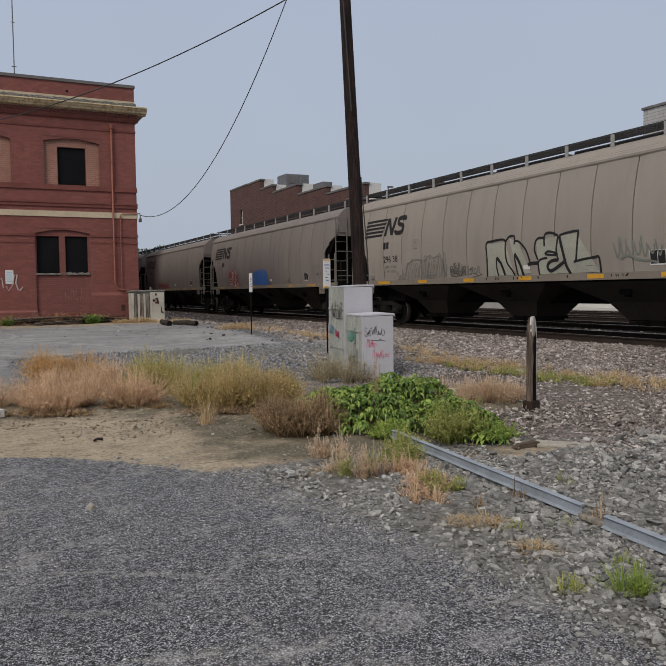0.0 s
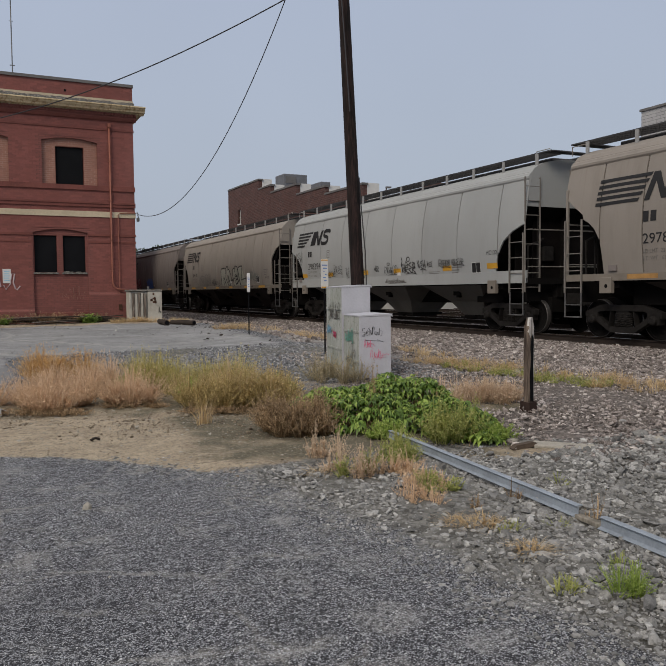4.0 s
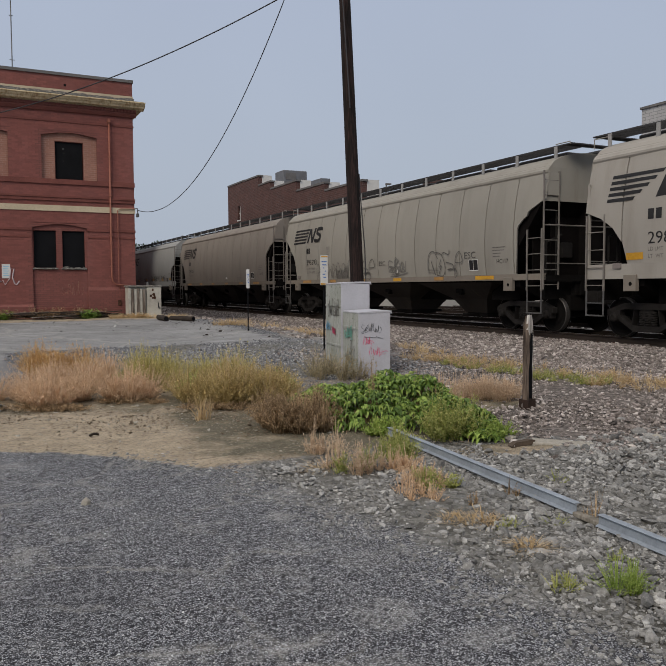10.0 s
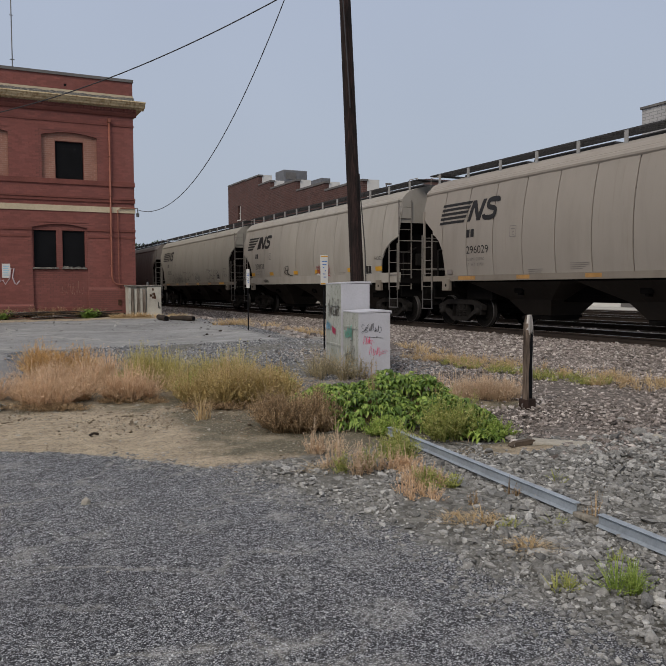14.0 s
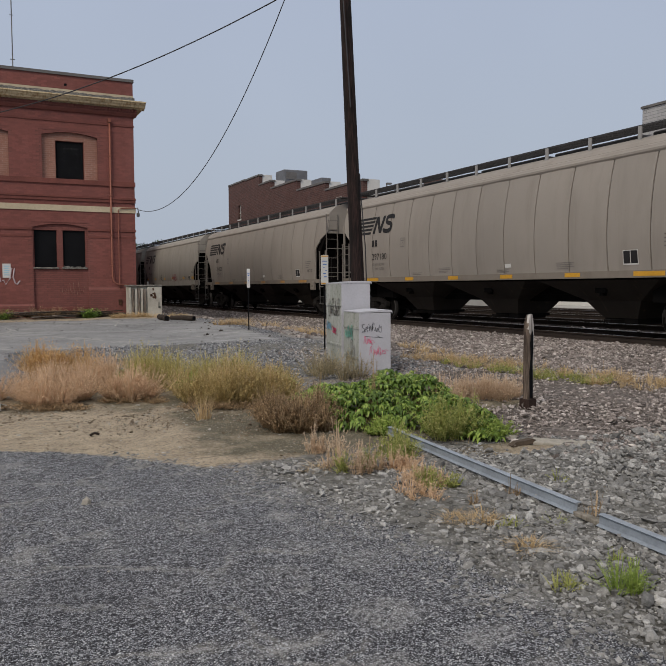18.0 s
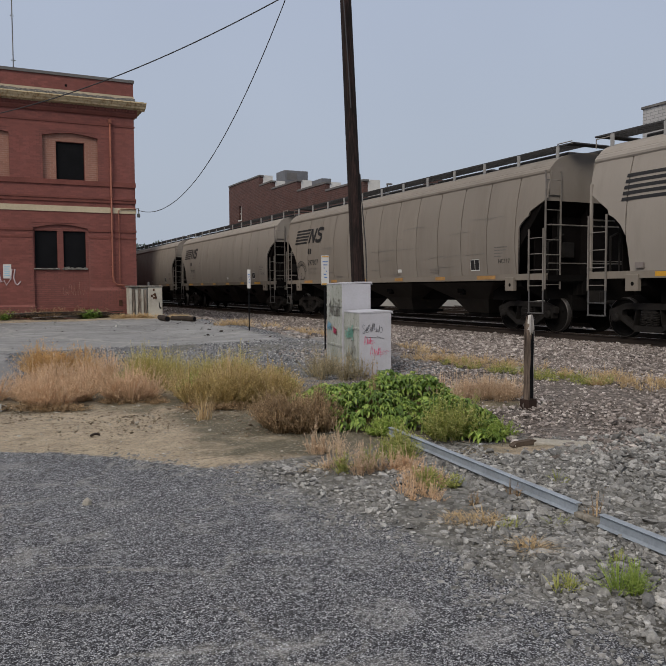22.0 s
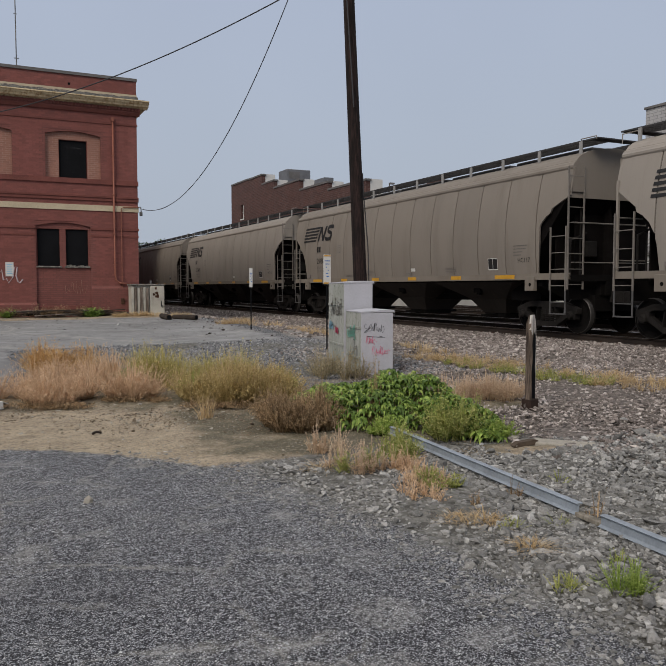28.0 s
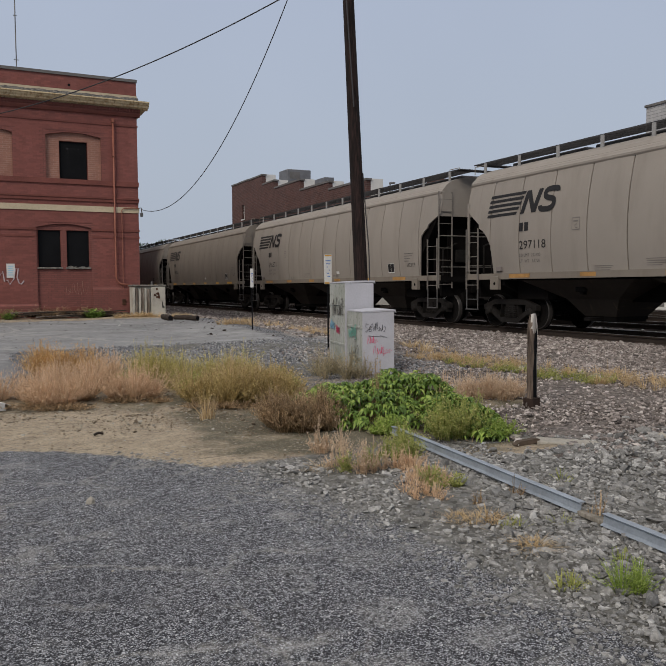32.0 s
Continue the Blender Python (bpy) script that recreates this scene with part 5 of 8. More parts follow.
def graffiti(cars):
    rng = random.Random(77)
    c = cars[-5]
    fill = Geo()
    for q in ([(0.22, 1.52), (-0.20, 1.52), (-0.52, 2.40), (0.24, 2.40)], [(-0.20, 1.52), (-0.88, 1.52), (-0.56, 2.40), (-0.52, 2.40)], [(-1.05, 1.52), (-1.52, 1.56), (-1.12, 2.34), (-0.72, 2.50)],
              [(-1.86, 1.52), (-2.90, 1.52), (-2.60, 2.42), (-1.78, 2.36)], [(-2.92, 1.52), (-3.88, 1.52), (-3.20, 2.46), (-2.64, 2.42)]):
        quad_shape(q, 0.017, fill)
    part("graffiti_fill", fill, M["pale_fill"], c)
    g = Geo()
    for pts in ([(0.29, 1.48), (0.24, 1.99), (0.26, 2.40), (0.0, 2.46), (-0.46, 2.48), (-0.58, 2.41)], [(-0.58, 2.41), (-0.56, 2.18), (-0.61, 1.86), (-0.79, 1.66), (-0.91, 1.47)],
                [(-0.58, 2.41), (-0.72, 2.53), (-0.93, 2.53), (-0.93, 2.32)], [(-0.95, 2.41), (-1.15, 2.36), (-1.40, 2.13), (-1.53, 1.80)],
                [(-0.94, 2.08), (-0.94, 1.91), (-1.02, 1.49)], [(-0.19, 2.01), (-0.16, 1.76), (-0.21, 1.51)],
                [(-1.85, 1.47), (-1.83, 1.79), (-1.95, 1.89), (-2.17, 1.91)], [(-1.83, 1.88), (-1.72, 2.12), (-1.76, 2.33), (-1.88, 2.42), (-2.10, 2.41)],
                [(-2.08, 2.20), (-2.10, 2.49), (-2.34, 2.52), (-2.57, 2.43)], [(-2.09, 2.01), (-2.21, 2.07), (-2.48, 2.02), (-2.51, 1.97), (-2.21, 1.99), (-2.09, 2.01)],
                [(-2.57, 2.43), (-2.50, 2.07), (-2.56, 1.85)], [(-2.61, 2.43), (-2.86, 2.48), (-3.21, 2.50), (-3.24, 2.43), (-3.15, 1.79)],
                [(-3.07, 1.78), (-3.32, 1.82), (-3.73, 1.86), (-3.88, 1.85), (-3.91, 1.50)]):
        stroke(pts, 0.056, 0.022, g)
    for pts in ([(-0.94, 2.08), (-1.12, 1.82), (-1.24, 1.49)], [(-0.19, 2.01), (-0.37, 1.82), (-0.49, 1.53)], [(-1.44, 1.76), (-1.56, 1.80), (-1.84, 1.80)],
                [(-2.56, 1.85), (-2.32, 1.83), (-2.17, 1.73), (-2.21, 1.61), (-2.36, 1.61), (-2.79, 1.81)], [(-2.61, 2.43), (-2.72, 2.06), (-2.82, 1.70), (-2.95, 1.50)]):
        stroke(pts, 0.085, 0.024, g)
    for w in (0.30, -0.12, -0.22, -0.86, -1.02, -1.18, -1.82, -2.86):     # paint that ran over the sill
        stroke([(w, 1.47), (w + 0.02, 1.42), (w - 0.01, 1.36)], 0.04, 0.05, g)
    for pts in ([(-4.24, 1.46), (-4.22, 1.36), (-4.38, 1.35), (-4.36, 1.46)], [(-4.42, 1.46), (-4.46, 1.36), (-4.56, 1.38), (-4.56, 1.47)], [(-4.62, 1.36), (-4.72, 1.47), (-4.64, 1.40), (-4.90, 1.36)]):
        stroke(pts, 0.028, 0.05, g)
    part("graffiti", g, M["black"], c, "large black outlined graffiti letters")
    g = Geo()
    for k in range(9):      # four rounded letters filled with hatching
        w = 4.55 - 0.26 * k
        top = 2.02 + 0.10 * math.sin(1.9 * k) + 0.02 * k
        stroke([(w, 1.52), (w - 0.02, 1.80), (w - 0.10, top), (w - 0.20, top - 0.04), (w - 0.22, 1.75), (w - 0.16, 1.54)], 0.022, 0.020, g)
        stroke([(w - 0.10, top - 0.10), (w - 0.12, 1.70), (w - 0.08, 1.50)], 0.030, 0.021, g)
    stroke([(4.63, 1.60), (4.46, 1.96), (4.05, 2.12), (3.67, 2.11), (3.43, 2.06), (3.13, 2.22), (2.90, 2.13), (2.66, 2.19), (2.44, 2.02), (2.38, 1.57)], 0.030, 0.022, g)
    scribble(rng, 5.15, 1.52, 0.5, 0.25, 0.018, 0.02, g)
    part("graffiti", g, M["ghost_ink"], c, "dense grey hatched letters")
    g = Geo()
    for k in range(3):
        scribble(rng, 2.05, 1.58, 0.80, 0.36, 0.016, 0.02 + 0.001 * k, g)
    scribble(rng, 1.15, 1.55, 0.62, 0.36, 0.018, 0.02, g)
    part("graffiti", g, M["line_ink"], c, "thin dark tags")
    g = Geo()
    for k in range(7):
        w = -4.32 - 0.19 * k
        stroke([(w, 2.15 + 0.12 * math.sin(2.1 * k)), (w - 0.05, 1.95), (w - 0.12, 1.82 + 0.05 * (k % 2)), (w - 0.17, 2.0), (w - 0.15, 2.26 - 0.04 * k)], 0.040, 0.020, g)
    stroke([(-4.50, 1.78), (-4.72, 1.86), (-5.0, 1.76), (-5.3, 1.72), (-5.5, 1.68)], 0.05, 0.021, g)
    part("graffiti", g, M["sage_ink"], c, "faint grey-green sprayed scrawl")
    c = cars[-4]
    g = Geo()
    for w, z, l, h, k, wd in ((7.05, 2.35, 0.50, 0.55, 2, 0.026), (4.8, 1.72, 1.0, 0.20, 1, 0.016), (3.9, 1.75, 0.55, 0.25, 1, 0.016), (3.45, 1.85, 0.65, 0.33, 2, 0.020), (2.45, 1.68, 0.28, 0.36, 1, 0.022), (1.72, 1.68, 0.70, 0.30, 3, 0.022),
                              (0.25, 1.85, 0.30, 0.20, 1, 0.022), (-0.45, 1.72, 0.85, 0.28, 2, 0.022), (-1.60, 1.74, 0.85, 0.36, 3, 0.034), (-2.55, 1.84, 0.50, 0.34, 2, 0.032), (-3.12, 1.90, 0.30, 0.18, 1, 0.022), (-3.76, 1.86, 0.60, 0.24, 1, 0.030), (-4.30, 1.90, 0.75, 0.22, 2, 0.024)):
        for i in range((k + 1) // 2):
            jags(rng, w, z, l, h, wd * 0.72, 0.020 + 0.001 * i, g)
    stroke([(-1.62, 2.24), (-1.66, 2.10), (-1.58, 2.0), (-1.66, 1.94)], 0.034, 0.024, g)
    stroke([(-2.03 + 0.09 * math.cos(a), 2.17 + 0.07 * math.sin(a)) for a in np.linspace(0, 6.3, 9)], 0.026, 0.024, g)
    stroke([(-0.75 + 0.09 * math.cos(a), 2.06 + 0.04 * math.sin(a)) for a in np.linspace(0, 6.3, 9)], 0.020, 0.024, g)
    part("graffiti", g, M["black"], c, "black scrawled tags")
    part("graffiti", scribble(rng, -0.5, 1.42, 1.3, 0.14, 0.02, 0.055), M["grey_ink"], c)
    c = cars[-6]
    g = Geo()
    for k in range(4):
        scribble(rng, 4.9, 1.52, 1.6, 0.8, 0.07, 0.02 + 0.001 * k, g)
    part("graffiti", g, M["red_ink"], c, "dark red sprayed letters")
    part("graffiti", scribble(rng, 4.8, 1.55, 1.4, 0.7, 0.035, 0.026), M["white"], c)
    g = Geo()
    for k in range(6):
        scribble(rng, 1.0, 1.52, 2.0, 0.75, 0.10, 0.02 + 0.001 * k, g)
    part("graffiti", g, M["blue_ink"], c, "blue sprayed letters")
    c = cars[-2]
    name = ([(0.0, 1.62), (-0.09, 2.14), (-0.36, 2.25), (-0.58, 2.02)], [(-0.45, 2.22), (-0.76, 2.15), (-0.94, 1.81), (-0.83, 1.52), (-0.49, 1.53)], [(-0.76, 2.11), (-0.90, 2.20), (-1.15, 2.13), (-1.19, 2.27)],
            [(-1.01, 1.90), (-1.33, 1.84), (-1.35, 1.70), (-1.06, 1.69)], [(-1.40, 1.50), (-1.44, 1.74), (-1.52, 2.07), (-1.71, 2.19), (-1.82, 1.91), (-1.46, 1.88)], [(-1.06, 1.69), (-1.44, 1.72), (-1.51, 1.51), (-1.2, 1.38), (-0.76, 1.37)],
            [(-0.21, 1.98), (-0.40, 1.53)], [(-0.76, 2.01), (-0.61, 1.77), (-0.75, 1.81), (-0.58, 1.53)])
    for w0, k, h in ((-3.2, 1.0, 1.0), (2.25, 1.15, 0.95)):
        g = Geo()
        for pts in name:
            stroke([(w0 + w * k, 1.52 + (z - 1.52) * h) for w, z in pts], 0.026, 0.045, g)
        part("graffiti", g, M["line_ink"], c, "thin dark outlined graffiti letters")
    g = Geo()
    for k in range(6):
        w = 5.0 - 0.45 * k
        stroke([(w, 1.50), (w - 0.04, 1.9), (w - 0.16, 2.12 - 0.04 * (k % 2)), (w - 0.30, 2.0), (w - 0.24, 1.75), (w - 0.40, 1.9), (w - 0.45, 1.52)], 0.020, 0.045, g)
        stroke([(w - 0.05, 1.55), (w - 0.2, 1.8), (w - 0.15, 1.52)], 0.018, 0.046, g)
    part("graffiti", g, M["line_ink"], c, "thin dark outlined graffiti letters")
    part("tag", side_text("ESC", -5.08, 1.98, 0.19, 1.3, 0.02), M["line_ink"], c)
    part("tag", side_text("ESC", -0.10, 1.92, 0.15, 1.3, 0.02), M["line_ink"], c)
    g = Geo()
    for k in range(3):
        scribble(rng, -0.75, 1.60, 1.15, 0.55, 0.035, 0.02 + 0.001 * k, g)
        scribble(rng, 3.2, 1.5, 1.0, 0.5, 0.025, 0.025 + 0.001 * k, g)
    part("graffiti", g, M["ghost_ink"], c, "faint grey scrawl")
    c = cars[-1]
    g = Geo()
    for k in range(2):
        jags(rng, -1.25 - 0.04 * k, 1.68, 1.15, 0.42, 0.022, 0.02 + 0.001 * k, g)
    stroke([(-2.05, 1.9), (-2.1, 1.6), (-2.14, 1.46), (-2.08, 1.40), (-2.05, 1.5)], 0.022, 0.045, g)
    part("graffiti", g, M["red_ink"], c, "dark red tag")
    g = Geo()
    jags(rng, 2.25, 1.78, 0.55, 0.34, 0.024, 0.02, g)
    stroke([(1.85, 1.86), (1.55, 1.70), (1.35, 1.72), (1.30, 1.56)], 0.028, 0.021, g)
    jags(rng, 4.85, 1.44, 0.6, 0.13, 0.02, 0.05, g)
    part("graffiti", g, M["black"], c, "small black tags")
    c = cars[2]
    # dents in the plates: their shade drawn as thin grey strokes
    g = Geo()
    for k in range(26):
        w = rng.uniform(-6.6, 5.0)
        stroke([(w, 1.75 + 0.32 * (k % 5) + rng.uniform(-0.05, 0.05)), (w - 0.4, 1.76 + 0.32 * (k % 5)), (w - rng.uniform(0.7, 1.1), 1.77 + 0.32 * (k % 5))], 0.010, 0.016, g)
    tagged(part("crease", g, M["ghost_ink"], c, "thin dark strokes painted for the shade of horizontal plate creases"), kind="stuff")
    g = Geo()
    ringp = [(7.0 - 0.32 + 0.33 * math.cos(a), 1.82 + 0.30 * math.sin(a)) for a in np.linspace(0, 6.6, 18)]
    stroke(ringp, 0.032, 0.022, g)
    stroke([(6.75 + 0.06 * math.cos(a), 1.72 + 0.06 * math.sin(a)) for a in np.linspace(0, 6.3, 9)], 0.02, 0.022, g)
    for k in range(11):
        a = 0.2 + k * 0.28
        stroke([(6.68 + 0.32 * math.cos(a), 1.86 + 0.28 * math.sin(a)), (6.68 + 0.45 * math.cos(a + 0.2), 1.88 + 0.42 * math.sin(a + 0.2)), (6.68 + 0.5 * math.cos(a - 0.1), 1.88 + 0.40 * math.sin(a - 0.1))], 0.028, 0.022, g)
    part("graffiti", g, M["black"], c, "round black doodle")
    part("graffiti", scribble(rng, 2.7, 1.62, 0.9, 0.4, 0.02, 0.02), M["ghost_ink"], cars[4])
    g = Geo()
    for k in range(12):
        a = k * 0.53
        stroke([(-4.6, 1.75), (-4.6 + 0.2 * math.cos(a), 1.75 + 0.2 * math.sin(a))], 0.015, 0.02, g)
    part("graffiti", g, M["ghost_ink"], cars[-3], "small star-shaped doodle")
    part("graffiti", scribble(rng, 3.6, 1.55, 3.2, 0.5, 0.05, 0.02), M["red_ink"], cars[-7], "long dull red scrawl")


make_train()


# ---- the brick depot ----
FACE_Y, CORNER_X, BASE_Z, ROOF_Z = 28.4, 5.77, 0.5, 9.10


def wall_with_holes(x0, x1, z0, z1, y0, y1, holes):
    """One closed wall between planes y0 and y1, with rectangular openings (xa, xb, za, zb) through it."""
    xs = sorted({x0, x1, *(v for h in holes for v in h[:2])})
    zs = sorted({z0, z1, *(v for h in holes for v in h[2:])})
    nx, nz = len(xs), len(zs)

    def solid(i, k):
        if not (0 <= i < nx - 1 and 0 <= k < nz - 1):
            return False
        x, z = (xs[i] + xs[i + 1]) / 2, (zs[k] + zs[k + 1]) / 2
        return not any(h[0] < x < h[1] and h[2] < z < h[3] for h in holes)

    def at(i, k, back):
        return (i * nz + k) * 2 + back
    f = []
    for i in range(nx - 1):
        for k in range(nz - 1):
            if not solid(i, k):
                continue
            f += [(at(i, k, 0), at(i + 1, k, 0), at(i + 1, k + 1, 0), at(i, k + 1, 0)), (at(i, k, 1), at(i, k + 1, 1), at(i + 1, k + 1, 1), at(i + 1, k, 1))]
            for di, dk, a, b in ((-1, 0, (i, k + 1), (i, k)), (1, 0, (i + 1, k), (i + 1, k + 1)), (0, -1, (i, k), (i + 1, k)), (0, 1, (i + 1, k + 1), (i, k + 1))):
                if not solid(i + di, k + dk):
                    f.append((at(*a, 0), at(*a, 1), at(*b, 1), at(*b, 0)))
    return Geo().add([(x, y, z) for x in xs for z in zs for y in (y0, y1)], f)


def arch_fill(xa, xb, z_spring, rise, z_top, y0, y1):
    """The brickwork over a flat segmental arch."""
    n = 12
    under = [(xa + (xb - xa) * i / n, z_spring + rise * math.sin(math.pi * i / n)) for i in range(n + 1)]
    return Geo().prism(under + [(xb, z_top), (xa, z_top)], "y", y0, y1)


def make_depot():
    d = thing("brick_depot", "two-storey red painted brick depot with boarded windows", "building")
    y = FACE_Y
    # x ranges of the window bays: the seen one and its neighbour
    up, lo = [(2.63, 4.49), (-0.35, 1.57), (-3.3, -1.4)], [(2.26, 4.09), (-1.6, 0.2)]
    holes = [(a, b, 5.43, 7.08) for a, b in up] + [(a, b, 0.95, 3.90) for a, b in lo]
    part("front_wall", wall_with_holes(-12.0, CORNER_X, BASE_Z, 9.0, y, y + 0.4, holes), M["brick"], d)
    # depot drawn out unseen to y 112, keeping skylight off the far cars
    part("side_wall", Geo().box(CORNER_X - 0.4, CORNER_X, y + 0.4, 112, BASE_Z, 9.0).box(-12, -11.6, y + 0.4, 112, BASE_Z, 9.0).box(-12, CORNER_X, 51.6, 112, BASE_Z, 9.0), M["brick"], d)
    part("flat_roof", Geo().box(-11.6, CORNER_X - 0.4, y + 0.4, 111.6, 8.1, 8.3), M["coping"], d)
    # block added out of view, only to shade the cars beyond y 55
    part("rear_wing", wall_with_holes(-12.0, 10.0, 0.2, 14.0, 55, 55.4, []).box(9.6, 10.0, 55.4, 112, 0.2, 14.0).box(-12, -11.6, 55.4, 112, 8.4, 14.0).box(-11.6, 9.6, 55.4, 111.6, 13.4, 13.7), M["brick"], d, "unseen taller brick block added to shade the far cars")
    part("parapet_coping", Geo().box(-12.03, CORNER_X + 0.03, y - 0.04, y + 0.46, 9.0, 9.10).box(CORNER_X - 0.46, CORNER_X + 0.03, y + 0.46, 112, 9.0, 9.10), M["coping"], d, "grey parapet coping")
    part("parapet_band", Geo().box(-12.02, CORNER_X + 0.015, y - 0.02, y + 0.002, 8.22, 8.52), M["band"], d, "cream band under the parapet")
    # cornice, drawn out along the front and returned round the corner
    prof = [(0.0, 8.02), (-0.10, 8.02), (-0.14, 8.06), (-0.28, 8.07), (-0.31, 8.12), (-0.36, 8.16), (-0.39, 8.21), (-0.43, 8.225), (-0.43, 8.26), (0.0, 8.30)]
    part("cornice", Geo().prism([(y + a, z) for a, z in prof], "x", -12.4, CORNER_X + 0.38), M["stone_trim"], d, "stained cream stone cornice")
    part("cornice_top", Geo().prism([(y - 0.40, 8.262), (y - 0.40, 8.275), (y - 0.03, 8.33), (y - 0.03, 8.30)], "x", -12.3, CORNER_X + 0.30), M["trim_dark"], d, "flaking grey cornice top")
    ragged = random.Random(17)
    rim = [(CORNER_X + 0.05 - i * 0.09, 8.42 + ragged.uniform(0.0, 0.03) + 0.012 * math.sin(i * 0.7)) for i in range(200)]
    part("flaking_fillet", Geo().prism([(CORNER_X + 0.05, 8.25)] + rim + [(rim[-1][0], 8.25)], "y", y - 0.06, y - 0.021), M["trim_dark"], d, "ragged flaking grey render")
    part("cornice_return", Geo().box(CORNER_X + 0.002, CORNER_X + 0.36, y - 0.02, 112, 8.07, 8.24), M["stone_trim"], d)
    part("cornice_bed", Geo().prism([(y - 0.002, 7.76), (y - 0.06, 7.76), (y - 0.12, 7.86), (y - 0.12, 8.02), (y - 0.002, 8.02)], "x", -12.1, CORNER_X + 0.10), M["red_trim"], d)
    dent = Geo().box(-0.03, 0.03, y - 0.17, y - 0.12, 7.92, 8.02).mesh("dentil", M["red_trim"])
    for i in range(62):
        part("dentil", dent, None, d, at=pose(CORNER_X + 0.06 - i * 0.115, 0, 0))
    # string courses
    for z0, z1, out, mat, nm in ((7.40, 7.46, 0.03, "red_trim", "string_course"), (5.26, 5.43, 0.05, "red_trim", "sill_course"), (4.68, 4.85, 0.045, "red_trim", "moulding"),
                                 (4.32, 4.52, 0.03, "band", "cream_band")):
        part(nm, Geo().box(-12.03, CORNER_X + 0.02, y - out, y - 0.002, z0, z1), M[mat], d)
    part("moulding", Geo().box(-12.03, CORNER_X + 0.02, y - 0.07, y - 0.046, 4.79, 4.85), M["red_trim"], d)
    for xa, xb in ((-12, -1.6), (0.2, 2.26), (4.09, CORNER_X + 0.02)):
        part("string_course", Geo().box(xa, xb, y - 0.035, y - 0.002, 3.64, 3.72).box(xa, xb, y - 0.02, y - 0.002, 3.40, 3.46), M["red_trim"], d)
        part("plinth", Geo().prism([(y - 0.002, BASE_Z), (y - 0.09, BASE_Z), (y - 0.09, 1.55), (y - 0.002, 1.66)] if xa > 3 else [(y - 0.002, BASE_Z), (y - 0.10, BASE_Z), (y - 0.10, 1.0), (y - 0.002, 1.08)], "x", xa, xb), M["brick"], d)
    # upper windows: niche of paler brick with a black board
    for i, (a, b) in enumerate(up):
        w = part("upper_window", arch_fill(a, b, 6.93, 0.125, 7.09, y + 0.0, y + 0.39), M["brick"], d, "arched niche bricked in round a boarded window")
        xa, xb = (a + 0.45, a + 1.41)
        part("brick_infill", wall_with_holes(a, b, 5.43, 7.06, y + 0.10, y + 0.34, [(xa, xb, 5.43, 6.76)]), M["infill"], w, "paler brick infill")
        part("board", Geo().box(xa + 0.03, xb - 0.03, y + 0.17, y + 0.20, 5.44, 6.75), M["board"], w, "black painted window board")
        fr = Geo().box(xa, xa + 0.015, y + 0.12, y + 0.22, 5.43, 6.76).box(xb - 0.015, xb, y + 0.12, y + 0.22, 5.43, 6.76).box(xa + 0.015, xb - 0.015, y + 0.12, y + 0.22, 6.745, 6.76)
        part("frame", fr, M["red_trim"], w)
        rr = random.Random(i)
        sp = Geo()
        for _ in range(9):
            px, pz = rr.uniform(xa + 0.1, xb - 0.1), rr.uniform(5.55, 6.6)
            s = rr.uniform(0.005, 0.014)
            sp.box(px - s, px + s, y + 0.166, y + 0.1695, pz - s * 0.6, pz + s * 0.6)
        tagged(part("paint_chips", sp, M["white"], w, "small white chips in the black board"), kind="stuff")
    # lower windows: pairs of black boards, mullion, sills, filled doorway below
    for a, b in lo:
        w = part("lower_window", arch_fill(a, b, 3.74, 0.13, 3.91, y + 0.0, y + 0.39), M["brick"], d, "arched bay with two boarded windows")
        part("door_infill", wall_with_holes(a, b, 0.95, 3.88, y + 0.07, y + 0.34, [(a + 0.04, a + 0.80, 2.35, 3.65), (a + 0.99, a + 1.76, 2.35, 3.65)]), M["brick"], w)
        for xa, xb in ((a + 0.04, a + 0.80), (a + 0.99, a + 1.76)):
            part("board", Geo().box(xa + 0.008, xb - 0.008, y + 0.13, y + 0.16, 2.355, 3.645), M["board"], w, "black painted window board")
            part("sill", Geo().chamfer(xa - 0.04, xb + 0.04, y + 0.0, y + 0.17, 2.29, 2.345, 0.012), M["trim_dark"], w)
            part("frame", Geo().box(xa, xa + 0.012, y + 0.10, y + 0.2, 2.35, 3.65).box(xb - 0.012, xb, y + 0.10, y + 0.2, 2.35, 3.65).box(xa + 0.012, xb - 0.012, y + 0.10, y + 0.2, 3.636, 3.65), M["red_trim"], w)
        rr = random.Random(int(a * 10) + 50)
        rub = Geo()
        for _ in range(16):
            px, ps = rr.uniform(a + 1.0, a + 1.74), rr.uniform(0.015, 0.045)
            rub.chamfer(px - ps, px + ps, y + 0.04, y + 0.04 + ps * 1.6, 2.345, 2.345 + ps * rr.uniform(0.6, 1.3), 0.006)
        tagged(part("sill_rubble", rub, M["trim_dark"], w, "crumbled mortar lying on the sill"), kind="stuff")
        part("door_step", Geo().chamfer(a, b, y - 0.02, y + 0.3, 0.80, 0.95, 0.02), M["red_trim"], w)
    # rainwater pipe, conduit, cable hook
    pipe = Geo().tube([(4.91, y - 0.08, 7.62), (4.91, y - 0.08, 2.05), (4.94, y - 0.10, 1.86), (5.06, y - 0.12, 1.75), (5.45, y - 0.14, 1.72)], 0.031, 10)
    ds = part("downspout", pipe, M["copper"], d, "reddish painted downspout", smooth=True)
    part("leader_head", Geo().chamfer(4.86, 4.96, y - 0.14, y - 0.005, 7.50, 7.64, 0.01), M["copper"], ds)
